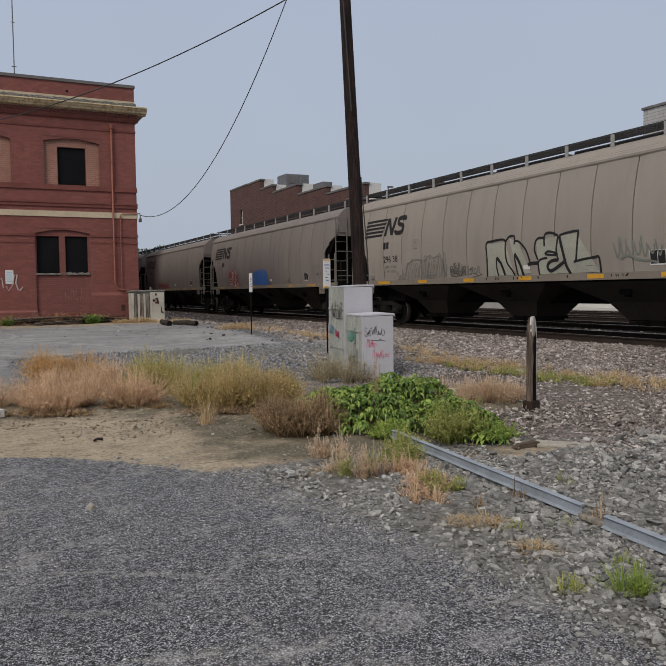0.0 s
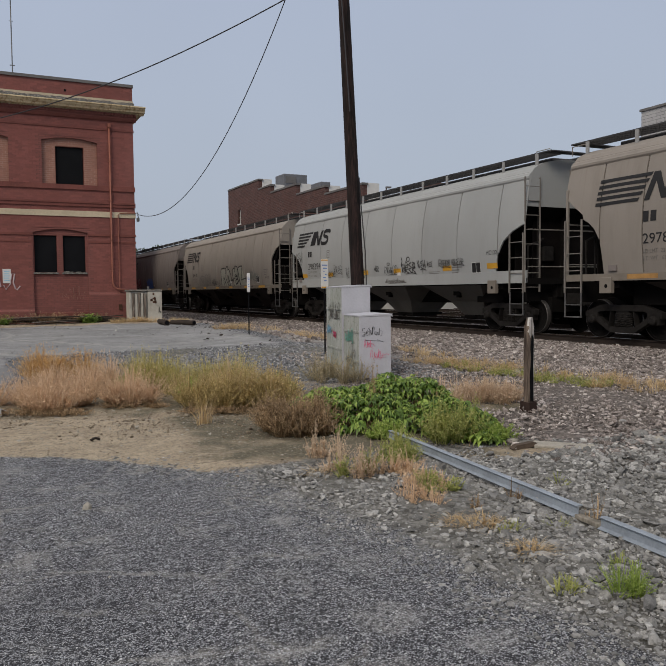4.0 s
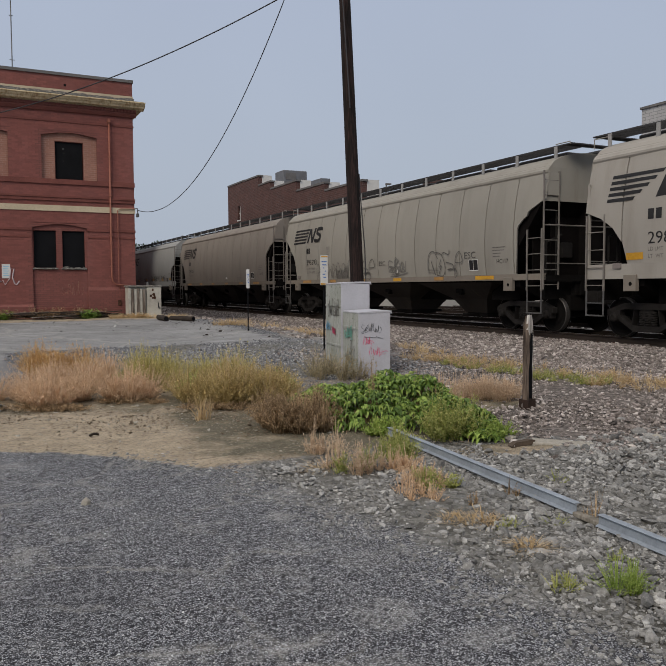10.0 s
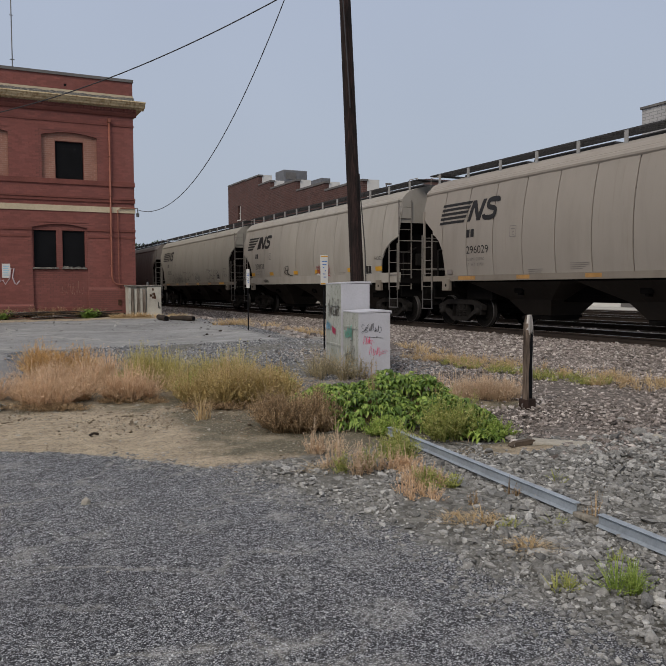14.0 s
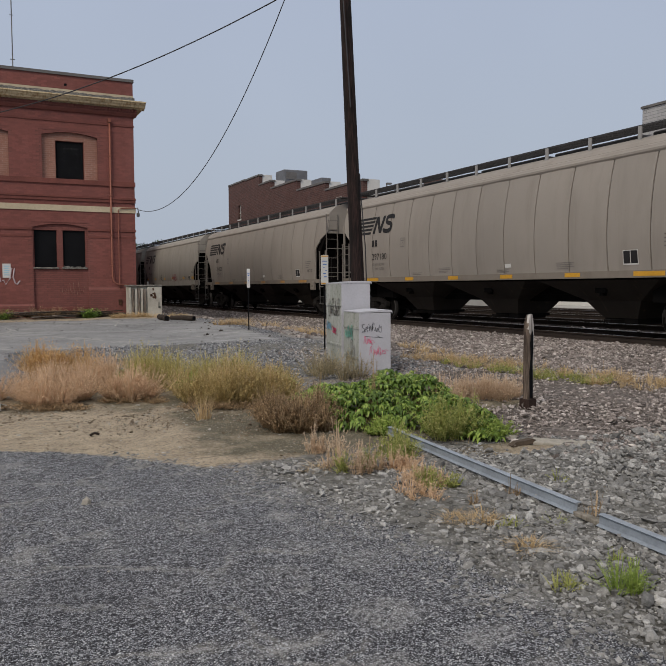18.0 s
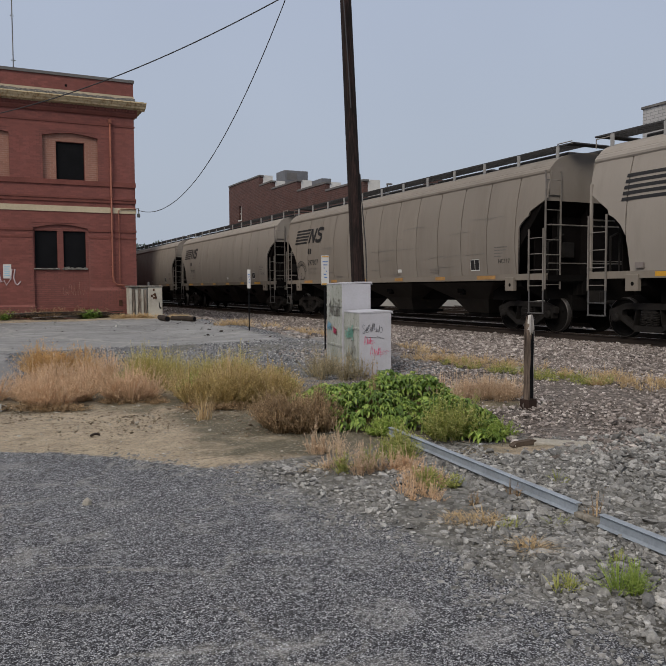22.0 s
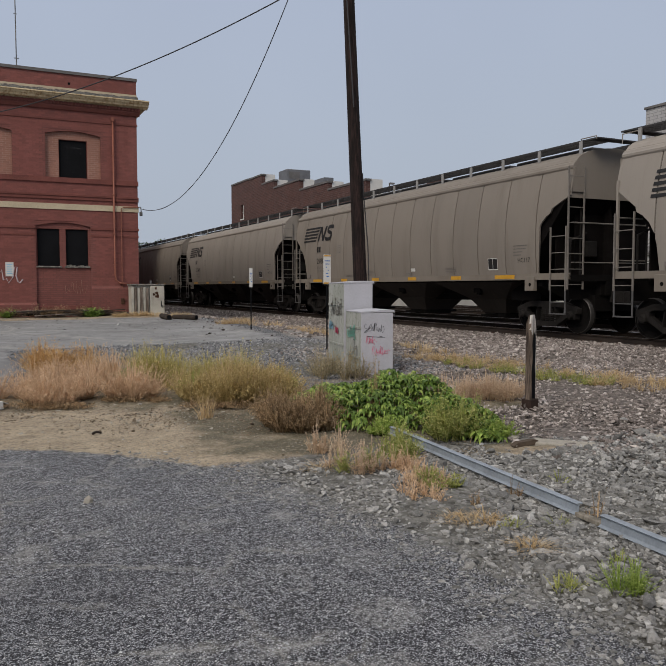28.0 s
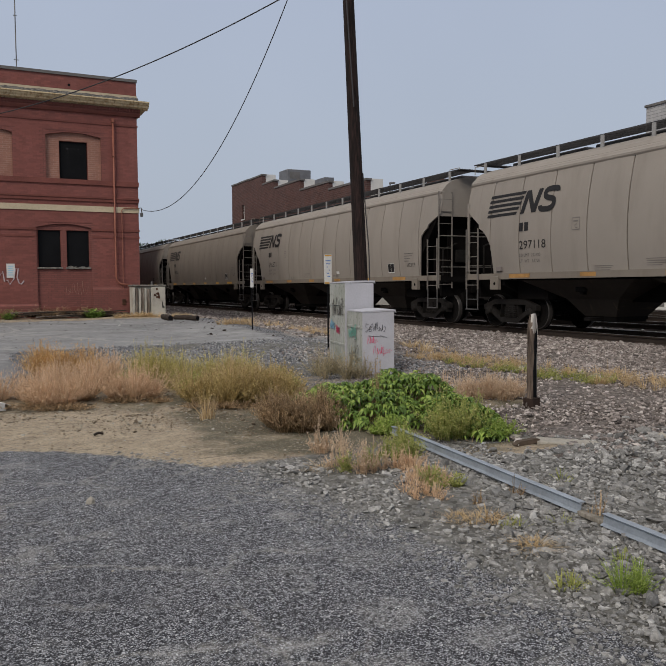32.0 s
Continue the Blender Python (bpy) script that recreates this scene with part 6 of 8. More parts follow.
    for z in (6.3, 4.9, 3.5, 2.4):
        part("pipe_strap", Geo().box(4.865, 4.955, y - 0.12, y - 0.005, z, z + 0.03), M["copper"], ds)
    part("conduit", Geo().tube([(5.78, y - 0.06, 4.50), (5.24, y - 0.06, 4.48), (5.16, y - 0.06, 4.42), (5.16, y - 0.06, 0.9)], 0.016, 6), M["copper"], d)
    part("meter_box", Geo().chamfer(5.10, 5.22, y - 0.12, y - 0.005, 1.0, 1.2, 0.01), M["rust"], d)
    part("cable_hook", Geo().tube([(5.74, y - 0.02, 4.5), (5.86, y - 0.05, 4.52), (5.88, y - 0.05, 4.34), (5.84, y - 0.05, 4.22)], 0.02, 6).chamfer(5.82, 5.92, y - 0.10, y, 4.2, 4.34, 0.02), M["steel"], d)
    notice = part("wall_notice", Geo().box(1.27, 1.53, y - 0.02, y - 0.003, 1.98, 2.46), M["white"], d, "small white notice with blue bars")
    bl = Geo()
    for i in range(5):
        bl.box(1.31, 1.49 - 0.03 * (i % 2), y - 0.0225, y - 0.0205, 2.36 - i * 0.075, 2.39 - i * 0.075)
    part("notice_lines", bl, M["cyan_ink"], notice)
    g = Geo().tube([(x, y - 0.006, z) for x, z in ((1.0, 1.95), (1.15, 2.2), (1.2, 1.85), (1.3, 1.9), (1.36, 1.75), (1.5, 1.95), (1.55, 2.3), (1.65, 2.3), (1.6, 2.0), (1.66, 1.8), (1.72, 1.75), (1.82, 1.88))], 0.024, 5)
    part("wall_tag", g, M["wall_spray"], d, "white sprayed tag")
    line = [(3.2 + 0.75 * u, y + 0.068, 1.35 + 0.55 * v) for u, v in loops(random.Random(3), 4)]
    part("wall_tag", Geo().tube(line, 0.008, 5), M["infill"], d, "faint pale scrawl")
    part("antenna", Geo().tube([(1.82, y + 0.6, 8.3), (1.82, y + 0.6, 13.2)], 0.02, 6).tube([(1.74, y + 0.6, 9.5), (1.9, y + 0.6, 9.5)], 0.015, 5).tube([(1.76, y + 0.6, 11.0), (1.88, y + 0.6, 11.0)], 0.012, 5).tube([(1.76, y + 0.6, 12.0), (1.88, y + 0.6, 12.0)], 0.012, 5), M["steel"], d, "thin roof antenna")
    part("vent_hole", Geo().box(3.42, 3.50, y - 0.010, y - 0.006, 8.64, 8.72), M["board"], d)

    # brick courses of the front, from the corner leftwards
    one = Geo().box(-0.1, 0.1, -0.004, 0.002, -0.032, 0.032).mesh("brick", M["brick_one"])
    many = Geo()
    singles = 0
    for k in range(118):
        z = BASE_Z + 0.06 + k * 0.071
        for i in range(25):
            x = CORNER_X - 0.108 - i * 0.215 - (0.1075 if k % 2 else 0.0)
            if z > 8.95 or any(h[0] < x + 0.11 and x - 0.11 < h[1] and h[2] < z + 0.04 and z - 0.04 < h[3] for h in holes):
                continue
            if singles < 300 and x > 4.2 and 1.7 < z < 5.2:
                part("brick", one, None, d, at=pose(x, y, z))
                singles += 1
            else:
                many.box(x - 0.1, x + 0.1, y - 0.004, y + 0.002, z - 0.032, z + 0.032)
    tagged(part("brickwork", many, M["brick_many"], d, "red painted brick courses"), kind="stuff")


make_depot()


# ---- buildings beyond the tracks ----
def make_stepped_building():
    b = thing("brick_warehouse", "old dark brick warehouse with a stepped parapet", "building")
    x = 28.0
    steps = [(85.2, 79.5, 13.2), (79.5, 75.2, 13.15), (75.2, 71.8, 12.15), (71.8, 65.3, 11.4), (65.3, 59.2, 10.45), (59.2, 52.4, 9.78), (52.4, 44.0, 8.0)]
    for y1, y0, z in steps:
        holes = [(80.9, 81.8, 9.16, 10.7)] if y1 > 81 else []
        g = Geo()
        ys = sorted({y0, y1, *(v for h in holes for v in h[:2])})
        for ya, yb in zip(ys[:-1], ys[1:]):
            hh = [h for h in holes if h[0] <= ya < h[1]]
            if hh:
                g.box(x, x + 0.4, ya, yb, 0.0, hh[0][2]).box(x, x + 0.4, ya, yb, hh[0][3], z)
            else:
                g.box(x, x + 0.4, ya, yb, 0.0, z)
        part("wall", g, M["far_brick"], b)
        part("coping", Geo().box(x - 0.06, x + 0.46, y0 - 0.1, y1, z, z + 0.16), M["coping"], b)
        part("step_face", Geo().box(x + 0.4, x + 1.5, y0 + 0.02, y0 + 0.3, z - 1.6, z + 0.16), M["white"], b, "white flashed step")
    part("end_wall", Geo().box(x + 0.4, x + 16, 84.8, 85.2, 0, 13.2).box(x + 0.4, x + 16, 44.0, 44.4, 0, 8.9), M["far_brick"], b)
    part("back_wall", Geo().box(x + 15.6, x + 16, 44.4, 84.8, 0, 8.9), M["far_brick"], b)
    part("roof", Geo().box(x + 0.4, x + 15.6, 44.4, 84.8, 8.4, 8.6), M["coping"], b)
    part("loading_dock", Geo().chamfer(x - 1.5, x - 0.004, 42.5, 86.0, 0.1, 1.35, 0.03).chamfer(x - 0.002, x + 9.9, 42.5, 43.996, 0.1, 1.35, 0.03), M["pale_road"], b, "pale concrete loading dock")
    win = part("window", Geo().box(x + 0.22, x + 0.26, 80.9, 81.8, 9.16, 10.7), M["board"], b, "narrow arched window")
    part("frame", Geo().box(x + 0.12, x + 0.22, 81.28, 81.42, 9.16, 10.7).box(x + 0.05, x + 0.22, 80.9, 81.0, 9.16, 10.7).box(x + 0.12, x + 0.22, 81.0, 81.7, 9.85, 9.93), M["white"], win)
    part("sill", Geo().box(x - 0.08, x + 0.2, 80.8, 81.9, 9.04, 9.16), M["white"], win)
    h = thing("rooftop_unit", "grey sheet-metal rooftop air unit", "air conditioner", pose(0, 0, 0))
    part("casing", Geo().chamfer(34.0, 37.0, 83.0, 85.6, 13.3, 15.3, 0.08), M["hvac"], h)
    part("louvre", Geo().box(34.3, 35.6, 82.95, 83.0, 14.2, 15.0), M["coping"], h)
    part("curb", Geo().box(34.2, 36.8, 83.2, 84.7, 8.55, 13.32), M["coping"], h)
    u = thing("rooftop_duct", "grey rooftop duct on the warehouse", "duct")
    part("duct", Geo().box(32.5, 33.5, 69.5, 74.0, 11.5, 12.5).box(32.7, 33.3, 70.0, 73.5, 8.55, 11.5), M["hvac"], u)
    for y, top in ((56.1, 10.5), (52.2, 9.7)):
        v = thing("roof_vent_pipe", "thin grey vent pipe on the roof", "vent pipe", group="vent pipes")
        part("pipe", Geo().tube([(30.0, y, 8.55), (30.0, y, top)], 0.05, 6).box(29.95, 30.35, y - 0.2, y + 0.05, top - 0.12, top), M["coping"], v)


make_stepped_building()


def make_pale_building():
    b = thing("pale_brick_building", "tall building of whitewashed brick with a dark coping", "building")
    part("wall", Geo().box(45, 45.5, 8, 41, 0, 14.45).box(45.5, 62, 40.5, 41, 0, 14.45).box(45.5, 62, 8, 8.5, 0, 14.45).box(61.5, 62, 8.5, 40.5, 0, 14.45), M["pale_brick"], b)
    part("coping", Geo().box(44.9, 45.6, 7.9, 41.1, 14.45, 14.62).box(45.6, 62.1, 40.4, 41.1, 14.45, 14.62), M["coping"], b)
    g = Geo()
    for y in (36.5, 31.0):
        g.chamfer(44.85, 45.65, y, y + 1.1, 14.6, 14.85, 0.06)
    part("coping_cap", g, M["coping"], b)
    part("roof", Geo().box(45.5, 61.5, 8.5, 40.5, 13.6, 13.8), M["coping"], b)
    s = thing("white_shed", "low white shed beyond the tracks", "shed")
    part("wall", Geo().box(38, 38.2, 28.0, 44.0, 0.1, 3.6).box(38.2, 44, 43.8, 44, 0.1, 3.6).box(38.2, 44, 28, 28.2, 0.1, 3.6), M["white"], s)
    part("roof", Geo().prism([(37.7, 3.6), (44.3, 3.6), (44.3, 3.75), (41, 4.3), (37.7, 3.75)], "y", 27.8, 44.2), M["coping"], s)
    part("door", Geo().box(37.95, 38.0, 33.0, 36.0, 0.3, 3.0), M["coping"], s, "grey roller door")


make_pale_building()


# ---- pole, wires, cabinets, signs, post ----
def make_pole():
    p = thing("utility_pole", "leaning dark creosoted wooden utility pole", "utility pole")
    path = [(7.235 - 0.008 * z, 13.64 + 0.074 * (z - 0.3), z) for z in np.linspace(0.1, 11.4, 24)]
    part("shaft", Geo().tube(path, 0.145, 14, 0.10), M["pole"], p, smooth=True)
    g = Geo().tube([(7.235 - 0.008 * z + 0.885 * o, 13.64 + 0.074 * (z - 0.3) - 0.465 * o, z) for z, o in ((0.2, 0.16), (1.2, 0.165), (1.9, 0.18), (2.4, 0.185), (2.9, 0.165), (3.4, 0.145), (3.9, 0.135))], 0.011, 6)
    part("ground_wire", g, M["cable"], p)
    g = Geo().tube([(7.02, 14.03, 11.0), (7.0, 14.0, 9.0), (7.03, 13.98, 7.4), (7.08, 13.90, 6.2), (7.11, 13.82, 5.2)], 0.012, 6)
    part("riser_cable", g, M["cable"], p)
    for (ax, ay), (bx, by), c0, c1, c2, r in (((5.87, 28.36), (6.98, 14.25), 4.46, -2.67, 8.36, 0.011), ((-4.0, 28.3), (7.02, 14.2), 6.58, -2.92, 4.43, 0.013)):
        g = Geo().tube([(ax + (bx - ax) * k, ay + (by - ay) * k, c0 + c1 * k + c2 * k * k) for k in np.linspace(0, 1, 90)], r, 8)
        w = thing("overhead_cable", "black overhead cable sagging from pole to depot", "cable", group="overhead cables")
        part("cable", g, M["cable"], w)


make_pole()


def scrawl(rng, x0, x1, z0, z1, y, width, n, dots=0):
    """Looping marker lines on a plane y, in local coordinates."""
    p = [Vector((x0 + (x1 - x0) * u, z0 + (z1 - z0) * v)) for u, v in loops(rng, max(2, n // 3))]
    line = []
    for i in range(len(p) - 1):
        a, b, c, d = p[max(i - 1, 0)], p[i], p[i + 1], p[min(i + 2, len(p) - 1)]
        for k in range(4):
            t = k / 4
            q = 0.5 * (2 * b + (c - a) * t + (2 * a - 5 * b + 4 * c - d) * t * t + (3 * b - a - 3 * c + d) * t ** 3)
            line.append((q.x, y, q.y))
    g = Geo().tube(line, width, 4)
    for _ in range(dots):
        x, z = rng.uniform(x0, x1), rng.uniform(z0, z1)
        g.tube([(x, y, z), (x + rng.uniform(-0.05, 0.05), y, z - rng.uniform(0.02, 0.06))], width, 4)
    return g


def make_cabinet(name_label, x, y, z, w, dp, h, turn, tags, lean=0.0):
    c = thing("signal_cabinet", name_label, "utility cabinet", pose(x, y, z, 0, lean, turn), group="signal cabinets")
    t = 0.012
    part("front_panel", Geo().chamfer(0, w, -0.006, t, 0, h - 0.03, 0.004), M["cab_white"], c, "plain white painted face")
    part("side_panel", Geo().box(0, t, t + 0.002, dp, 0, h - 0.03), M["cab_green"], c, "mildewed grey-green side")
    part("side_panel", Geo().box(w - t, w, t + 0.002, dp, 0, h - 0.03), M["cab_green"], c)
    part("back_panel", Geo().box(t, w - t, dp - t, dp, 0, h - 0.03), M["cab_green"], c)
    top = Geo().prism([(-0.006, h - 0.032), (-0.006, h - 0.014), (w * 0.7, h + 0.012), (w + 0.02, h + 0.010), (w + 0.035, h - 0.045), (w + 0.012, h - 0.022), (w * 0.7, h - 0.02)], "y", -0.012, dp + 0.01)
    part("lid", top, M["cab_white"], c, "overhanging sheet lid")
    for k in (0.26, 0.72):
        part("side_flange", Geo().box(-0.014, -0.001, 0.02, dp - 0.02, h * k, h * k + 0.035), M["cab_green"], c)
    part("base", Geo().box(-0.04, w + 0.04, -0.04, dp + 0.04, -0.25, 0.0), M["concrete"], c)
    for lab, geo, mat in tags:
        tagged(part("graffiti", geo, mat, c, lab))
    return c


rng_c = random.Random(12)
sideways = pose(0, 0, 0, 0, 0, 90)


def on_left(g):
    """Turns marks drawn for the front on to the left side."""
    out = Geo()
    out.add([(-0.016, x, z) for x, y, z in g.v], g.f)
    return out


make_cabinet("short white metal signal cabinet tagged with marker scrawls", 5.86, 11.11, 0.13, 0.545, 0.98, 1.08, -11.8, [
    ("black marker scrawl", scrawl(rng_c, 0.05, 0.40, 0.72, 0.92, -0.010, 0.0024, 18), M["black"]),
    ("black underline", Geo().tube([(0.1, -0.010, 0.66), (0.3, -0.010, 0.645), (0.42, -0.010, 0.63), (0.30, -0.010, 0.665)], 0.003, 4), M["black"]),
    ("pink marker scrawl", scrawl(rng_c, 0.08, 0.24, 0.52, 0.68, -0.010, 0.0024, 9, 3), M["pink"]),
    ("pink marker scrawl", scrawl(rng_c, 0.18, 0.47, 0.34, 0.54, -0.010, 0.0024, 12, 9), M["pink"]),
    ("pale blue spray", on_left(scrawl(rng_c, 0.35, 0.85, 0.60, 0.84, 0, 0.013, 18)), M["mint_ink"]),
    ("dark side scrawl", on_left(scrawl(rng_c, 0.2, 0.8, 0.15, 0.6, 0, 0.008, 14)), M["grey_ink"]),
])
make_cabinet("tall white metal signal cabinet with a mildewed side", 6.07, 12.17, 0.14, 0.53, 1.1, 1.56, -11.2, [
    ("pale blue spray", on_left(scrawl(rng_c, 0.72, 1.05, 0.66, 0.90, 0, 0.014, 15)), M["cyan_ink"]),
    ("pink spray", on_left(scrawl(rng_c, 0.35, 0.60, 0.60, 0.82, 0, 0.012, 12)), M["pink"]),
    ("dark side scrawl", on_left(scrawl(rng_c, 0.1, 0.9, 0.9, 1.3, 0, 0.01, 18)), M["grey_ink"]),
])


def make_sign(x, y, z, h, w, ph, label, yellow):
    s = thing("line_marker_sign", label, "sign post", pose(x, y, z), group="line markers")
    part("stake", Geo().prism([(-0.014, -0.009), (0.014, -0.009), (0.014, 0.009), (0.008, 0.009), (0.006, 0.0), (-0.006, 0.0), (-0.008, 0.009), (-0.014, 0.009)], "z", -0.2, h), M["board"], s)
    pl = part("plate", Geo().chamfer(-w / 2, w / 2, -0.028, -0.013, h - ph, h, 0.005), M["white"], s, "white marker plate", at=pose(0, 0, 0, 0, 0, -10))
    if yellow:
        part("yellow_band", Geo().box(-w / 2 + 0.006, w / 2 - 0.006, -0.031, -0.0285, h - ph + 0.01, h - ph + 0.04).box(-w / 2 + 0.006, w / 2 - 0.006, -0.031, -0.0285, h - 0.035, h - 0.012), M["yellow"], pl)
    g = Geo()
    for i, (a, b) in enumerate(((-0.7, 0.7), (-0.5, 0.6), (-0.35, -0.05), (0.15, 0.5), (-0.4, 0.3), (-0.2, 0.5))):
        zz = h - 0.12 - (ph - 0.26) * i / 5.5
        g.box(a * w / 2, b * w / 2, -0.031, -0.0285, zz - 0.018, zz)
    part("lettering_bars", g, M["blue_ink"], pl)
    return s


make_sign(6.88, 14.6, 0.28, 2.0, 0.16, 0.62, "white and yellow buried-cable marker on a dark stake", True)
make_sign(6.86, 19.3, 0.44, 1.66, 0.085, 0.50, "narrow white buried-line marker on a dark stake", False)


def make_post():
    p = thing("wooden_post", "weathered split wooden post in a rusty steel socket", "post", pose(6.53, 7.72, 0.02, 1.0, -1.4, 12))
    rng = random.Random(5)
    g = Geo()
    rows = []
    for i, z in enumerate(np.linspace(0.05, 1.22, 12)):
        k = 1.0 - 0.10 * (z / 1.16) - (0.45 * ((z - 1.08) / 0.14) ** 2 if z > 1.08 else 0)
        ring = [(-0.05, -0.045), (-0.012, -0.048), (-0.006, -0.032), (0.002, -0.047), (0.046, -0.045), (0.049, 0.0), (0.045, 0.045), (-0.045, 0.045), (-0.05, 0.0)]
        rows.append([(x * k + rng.uniform(-0.003, 0.003), y * k + rng.uniform(-0.003, 0.003), z) for x, y in ring + ring[:1]])
    g.grid(rows).add(rows[-1][:-1], [tuple(range(9))])
    part("timber", g, M["post_wood"], p)
    for name, prof in (("pale_split", [(-0.048, 1.04), (-0.022, 0.97), (-0.010, 1.04), (-0.014, 1.12), (-0.012, 1.226), (-0.034, 1.222), (-0.044, 1.16)]),
                       ("pale_split", [(-0.006, 1.05), (0.012, 0.92), (0.044, 0.96), (0.041, 1.07), (0.028, 1.16), (0.010, 1.228), (-0.007, 1.226), (-0.009, 1.13)])):
        part(name, Geo().prism(prof, "y", -0.0505, -0.012), M["bare_wood"], p, "pale bare wood at the split top")
    part("pale_edge", Geo().box(0.040, 0.0455, -0.047, -0.036, 0.2, 1.0), M["bare_wood"], p, "pale worn edge")
    part("dark_scar", Geo().prism([(-0.026, 0.16), (0.036, 0.15), (0.030, 0.45), (0.022, 0.60), (0.034, 0.78), (0.036, 0.96), (0.022, 1.04), (0.002, 0.98), (-0.020, 0.86), (-0.012, 0.66), (-0.034, 0.50)], "y", -0.0515, -0.0455), M["board"], p, "dark rotted scar")
    part("socket", Geo().box(-0.075, 0.075, -0.075, -0.063, -0.1, 0.14).box(-0.075, 0.075, 0.063, 0.075, -0.1, 0.14).box(-0.075, -0.063, -0.063, 0.063, -0.1, 0.14).box(0.063, 0.075, -0.063, 0.063, -0.1, 0.14).box(-0.063, 0.063, -0.063, 0.063, -0.1, 0.10), M["socket"], p, "rusty square steel socket")


make_post()


def make_beam(p0, p1, label):
    a, b = Vector(p0), Vector(p1)
    L = (b - a).length
    m = Matrix.Translation(a) @ (b - a).to_track_quat("Y", "Z").to_matrix().to_4x4()
    t = thing("steel_channel", label, "steel beam", m, group="steel channels on the ground")
    # an open channel on its side: narrow flanges towards the yard, web behind
    prof = [(0.034, 0.0), (0.040, 0.0), (0.030, 0.006), (0.012, 0.014), (0.008, 0.062), (0.022, 0.072), (0.024, 0.078), (0.002, 0.082), (-0.030, 0.080), (-0.030, 0.074), (-0.004, 0.074), (0.001, 0.066), (0.004, 0.010), (0.012, 0.004)]
    prof = [(a, b * 0.95) for a, b in prof]
    part("web", Geo().prism(prof, "y", 0, L), M["galv"], t)


make_beam((3.99, 6.89, 0.066), (3.77, 3.93, 0.04), "long galvanised steel channel lying on the stones")
make_beam((3.73, 3.68, 0.035), (3.62, 2.13, 0.03), "second galvanised steel channel butted on the stones")

lath = tagged(new("wood_lath", Geo().chamfer(-0.030, 0.030, -0.13, 0.13, 0.0, 0.034, 0.008).mesh("wood_lath", M["dusty_wood"])), "short pale dusty lath lying between the steel channels", "lath")
lath.matrix_basis = pose(3.755, 3.81, 0.024, 0, 0, -5)


# ---- things by the depot ----
def make_utility_box():
    c = thing("concrete_box", "pale utility box with ribbed planks and a rust stain", "utility box", pose(5.28, 27.2, 0.5, 0, 0, -2))
    part("body", Geo().chamfer(0.02, 1.08, 0.05, 0.95, 0, 1.16, 0.02), M["concrete"], c)
    part("lid", Geo().chamfer(-0.02, 1.14, -0.04, 1.0, 1.16, 1.22, 0.015), M["trim_dark"], c)
    for i in range(6):
        x = -0.02 + i * 0.10
        part("plank", Geo().chamfer(x, x + 0.085, -0.01 - 0.02 * (i % 2), 0.04, 0.0, 1.12 - 0.02 * (i % 3), 0.01), M["old_wood"] if i % 2 else M["concrete"], c)
    part("panel", Geo().chamfer(0.62, 1.12, -0.02, 0.05, 0.0, 1.15, 0.012), M["concrete"], c, "flat pale panel")
    rng = random.Random(9)
    g = Geo()
    for i in range(14):
        x, z = 0.82 + rng.uniform(-0.10, 0.10), 0.80 + rng.uniform(0, 0.33)
        g.box(x - 0.03, x + 0.03, -0.0235, -0.0205, z - rng.uniform(0.03, 0.12), z)
    part("rust_stain", g, M["rust"], c, "brown rust stain")
    part("vent_pipe", Geo().tube([(0.72, 0.4, 1.2), (0.72, 0.4, 1.34)], 0.04, 8), M["steel"], c)
    part("tag", scrawl(rng, 1.0, 1.08, 0.35, 0.62, -0.023, 0.008, 8), M["black"], c)


make_utility_box()


def make_log(p0, p1, r, label):
    t = thing("rotten_log", label, "log", group="old timbers")
    a, b = Vector(p0), Vector(p1)
    rng = random.Random(int(r * 1000))
    path = [a.lerp(b, k) + Vector((0, 0, rng.uniform(-0.015, 0.015))) for k in np.linspace(0, 1, 7)]
    part("trunk", Geo().tube(path, r, 10, r * 0.85), M["dark_wood"], t)
    d = (a - b).normalized()
    part("cut_end", Geo().tube([a + d * 0.004, a + d * 0.008], r * 0.7, 10), M["board"], t)


make_log((5.80, 24.0, 0.65), (5.80, 25.0, 0.66), 0.10, "short dark rotten log end-on by the lot")
make_log((6.62, 23.8, 0.64), (6.12, 24.7, 0.64), 0.09, "dark rotten log lying on gravel")


def make_slabs():
    """Sunken slabs of an old paved walk along the track."""
    rng = random.Random(14)
    base = Geo().chamfer(-0.36, 0.36, -0.56, 0.56, -0.06, 0.012, 0.008).mesh("concrete_slab", M["slab"])
    for i in range(6):
        y = 12.75 + i * 1.17
        x = 7.85 - 0.06 * i + rng.uniform(-0.04, 0.04)
        tilt = math.degrees(math.atan(gz(x, y + 0.5) - gz(x, y - 0.5)))
        ob = tagged(new("concrete_slab", base), "sunken pale concrete slab of an old walk", "concrete slab", "slabs of the old walk")
        ob.matrix_basis = pose(x, y, gz(x, y), tilt, 0, rng.uniform(-3, 3))


make_slabs()


def make_boards():
    rng = random.Random(31)
    for i in range(22):
        L = rng.uniform(0.7, 2.0)
        x = 1.5 + i * 0.165
        y0 = FACE_Y - rng.uniform(0.35, 1.1)
        b = tagged(new("scrap_board", Geo().chamfer(-L / 2, L / 2, -0.07, 0.07, 0, 0.035, 0.006).mesh("scrap_board", M["old_wood" if i % 3 == 0 else "dark_wood"])), "weathered scrap board lying by the depot wall", "board", "scrap boards")
        b.matrix_basis = pose(x, y0, gz(x, y0) + 0.03 + 0.06 * (i % 4), 0, rng.uniform(-5, 5), rng.uniform(-14, 14))


make_boards()


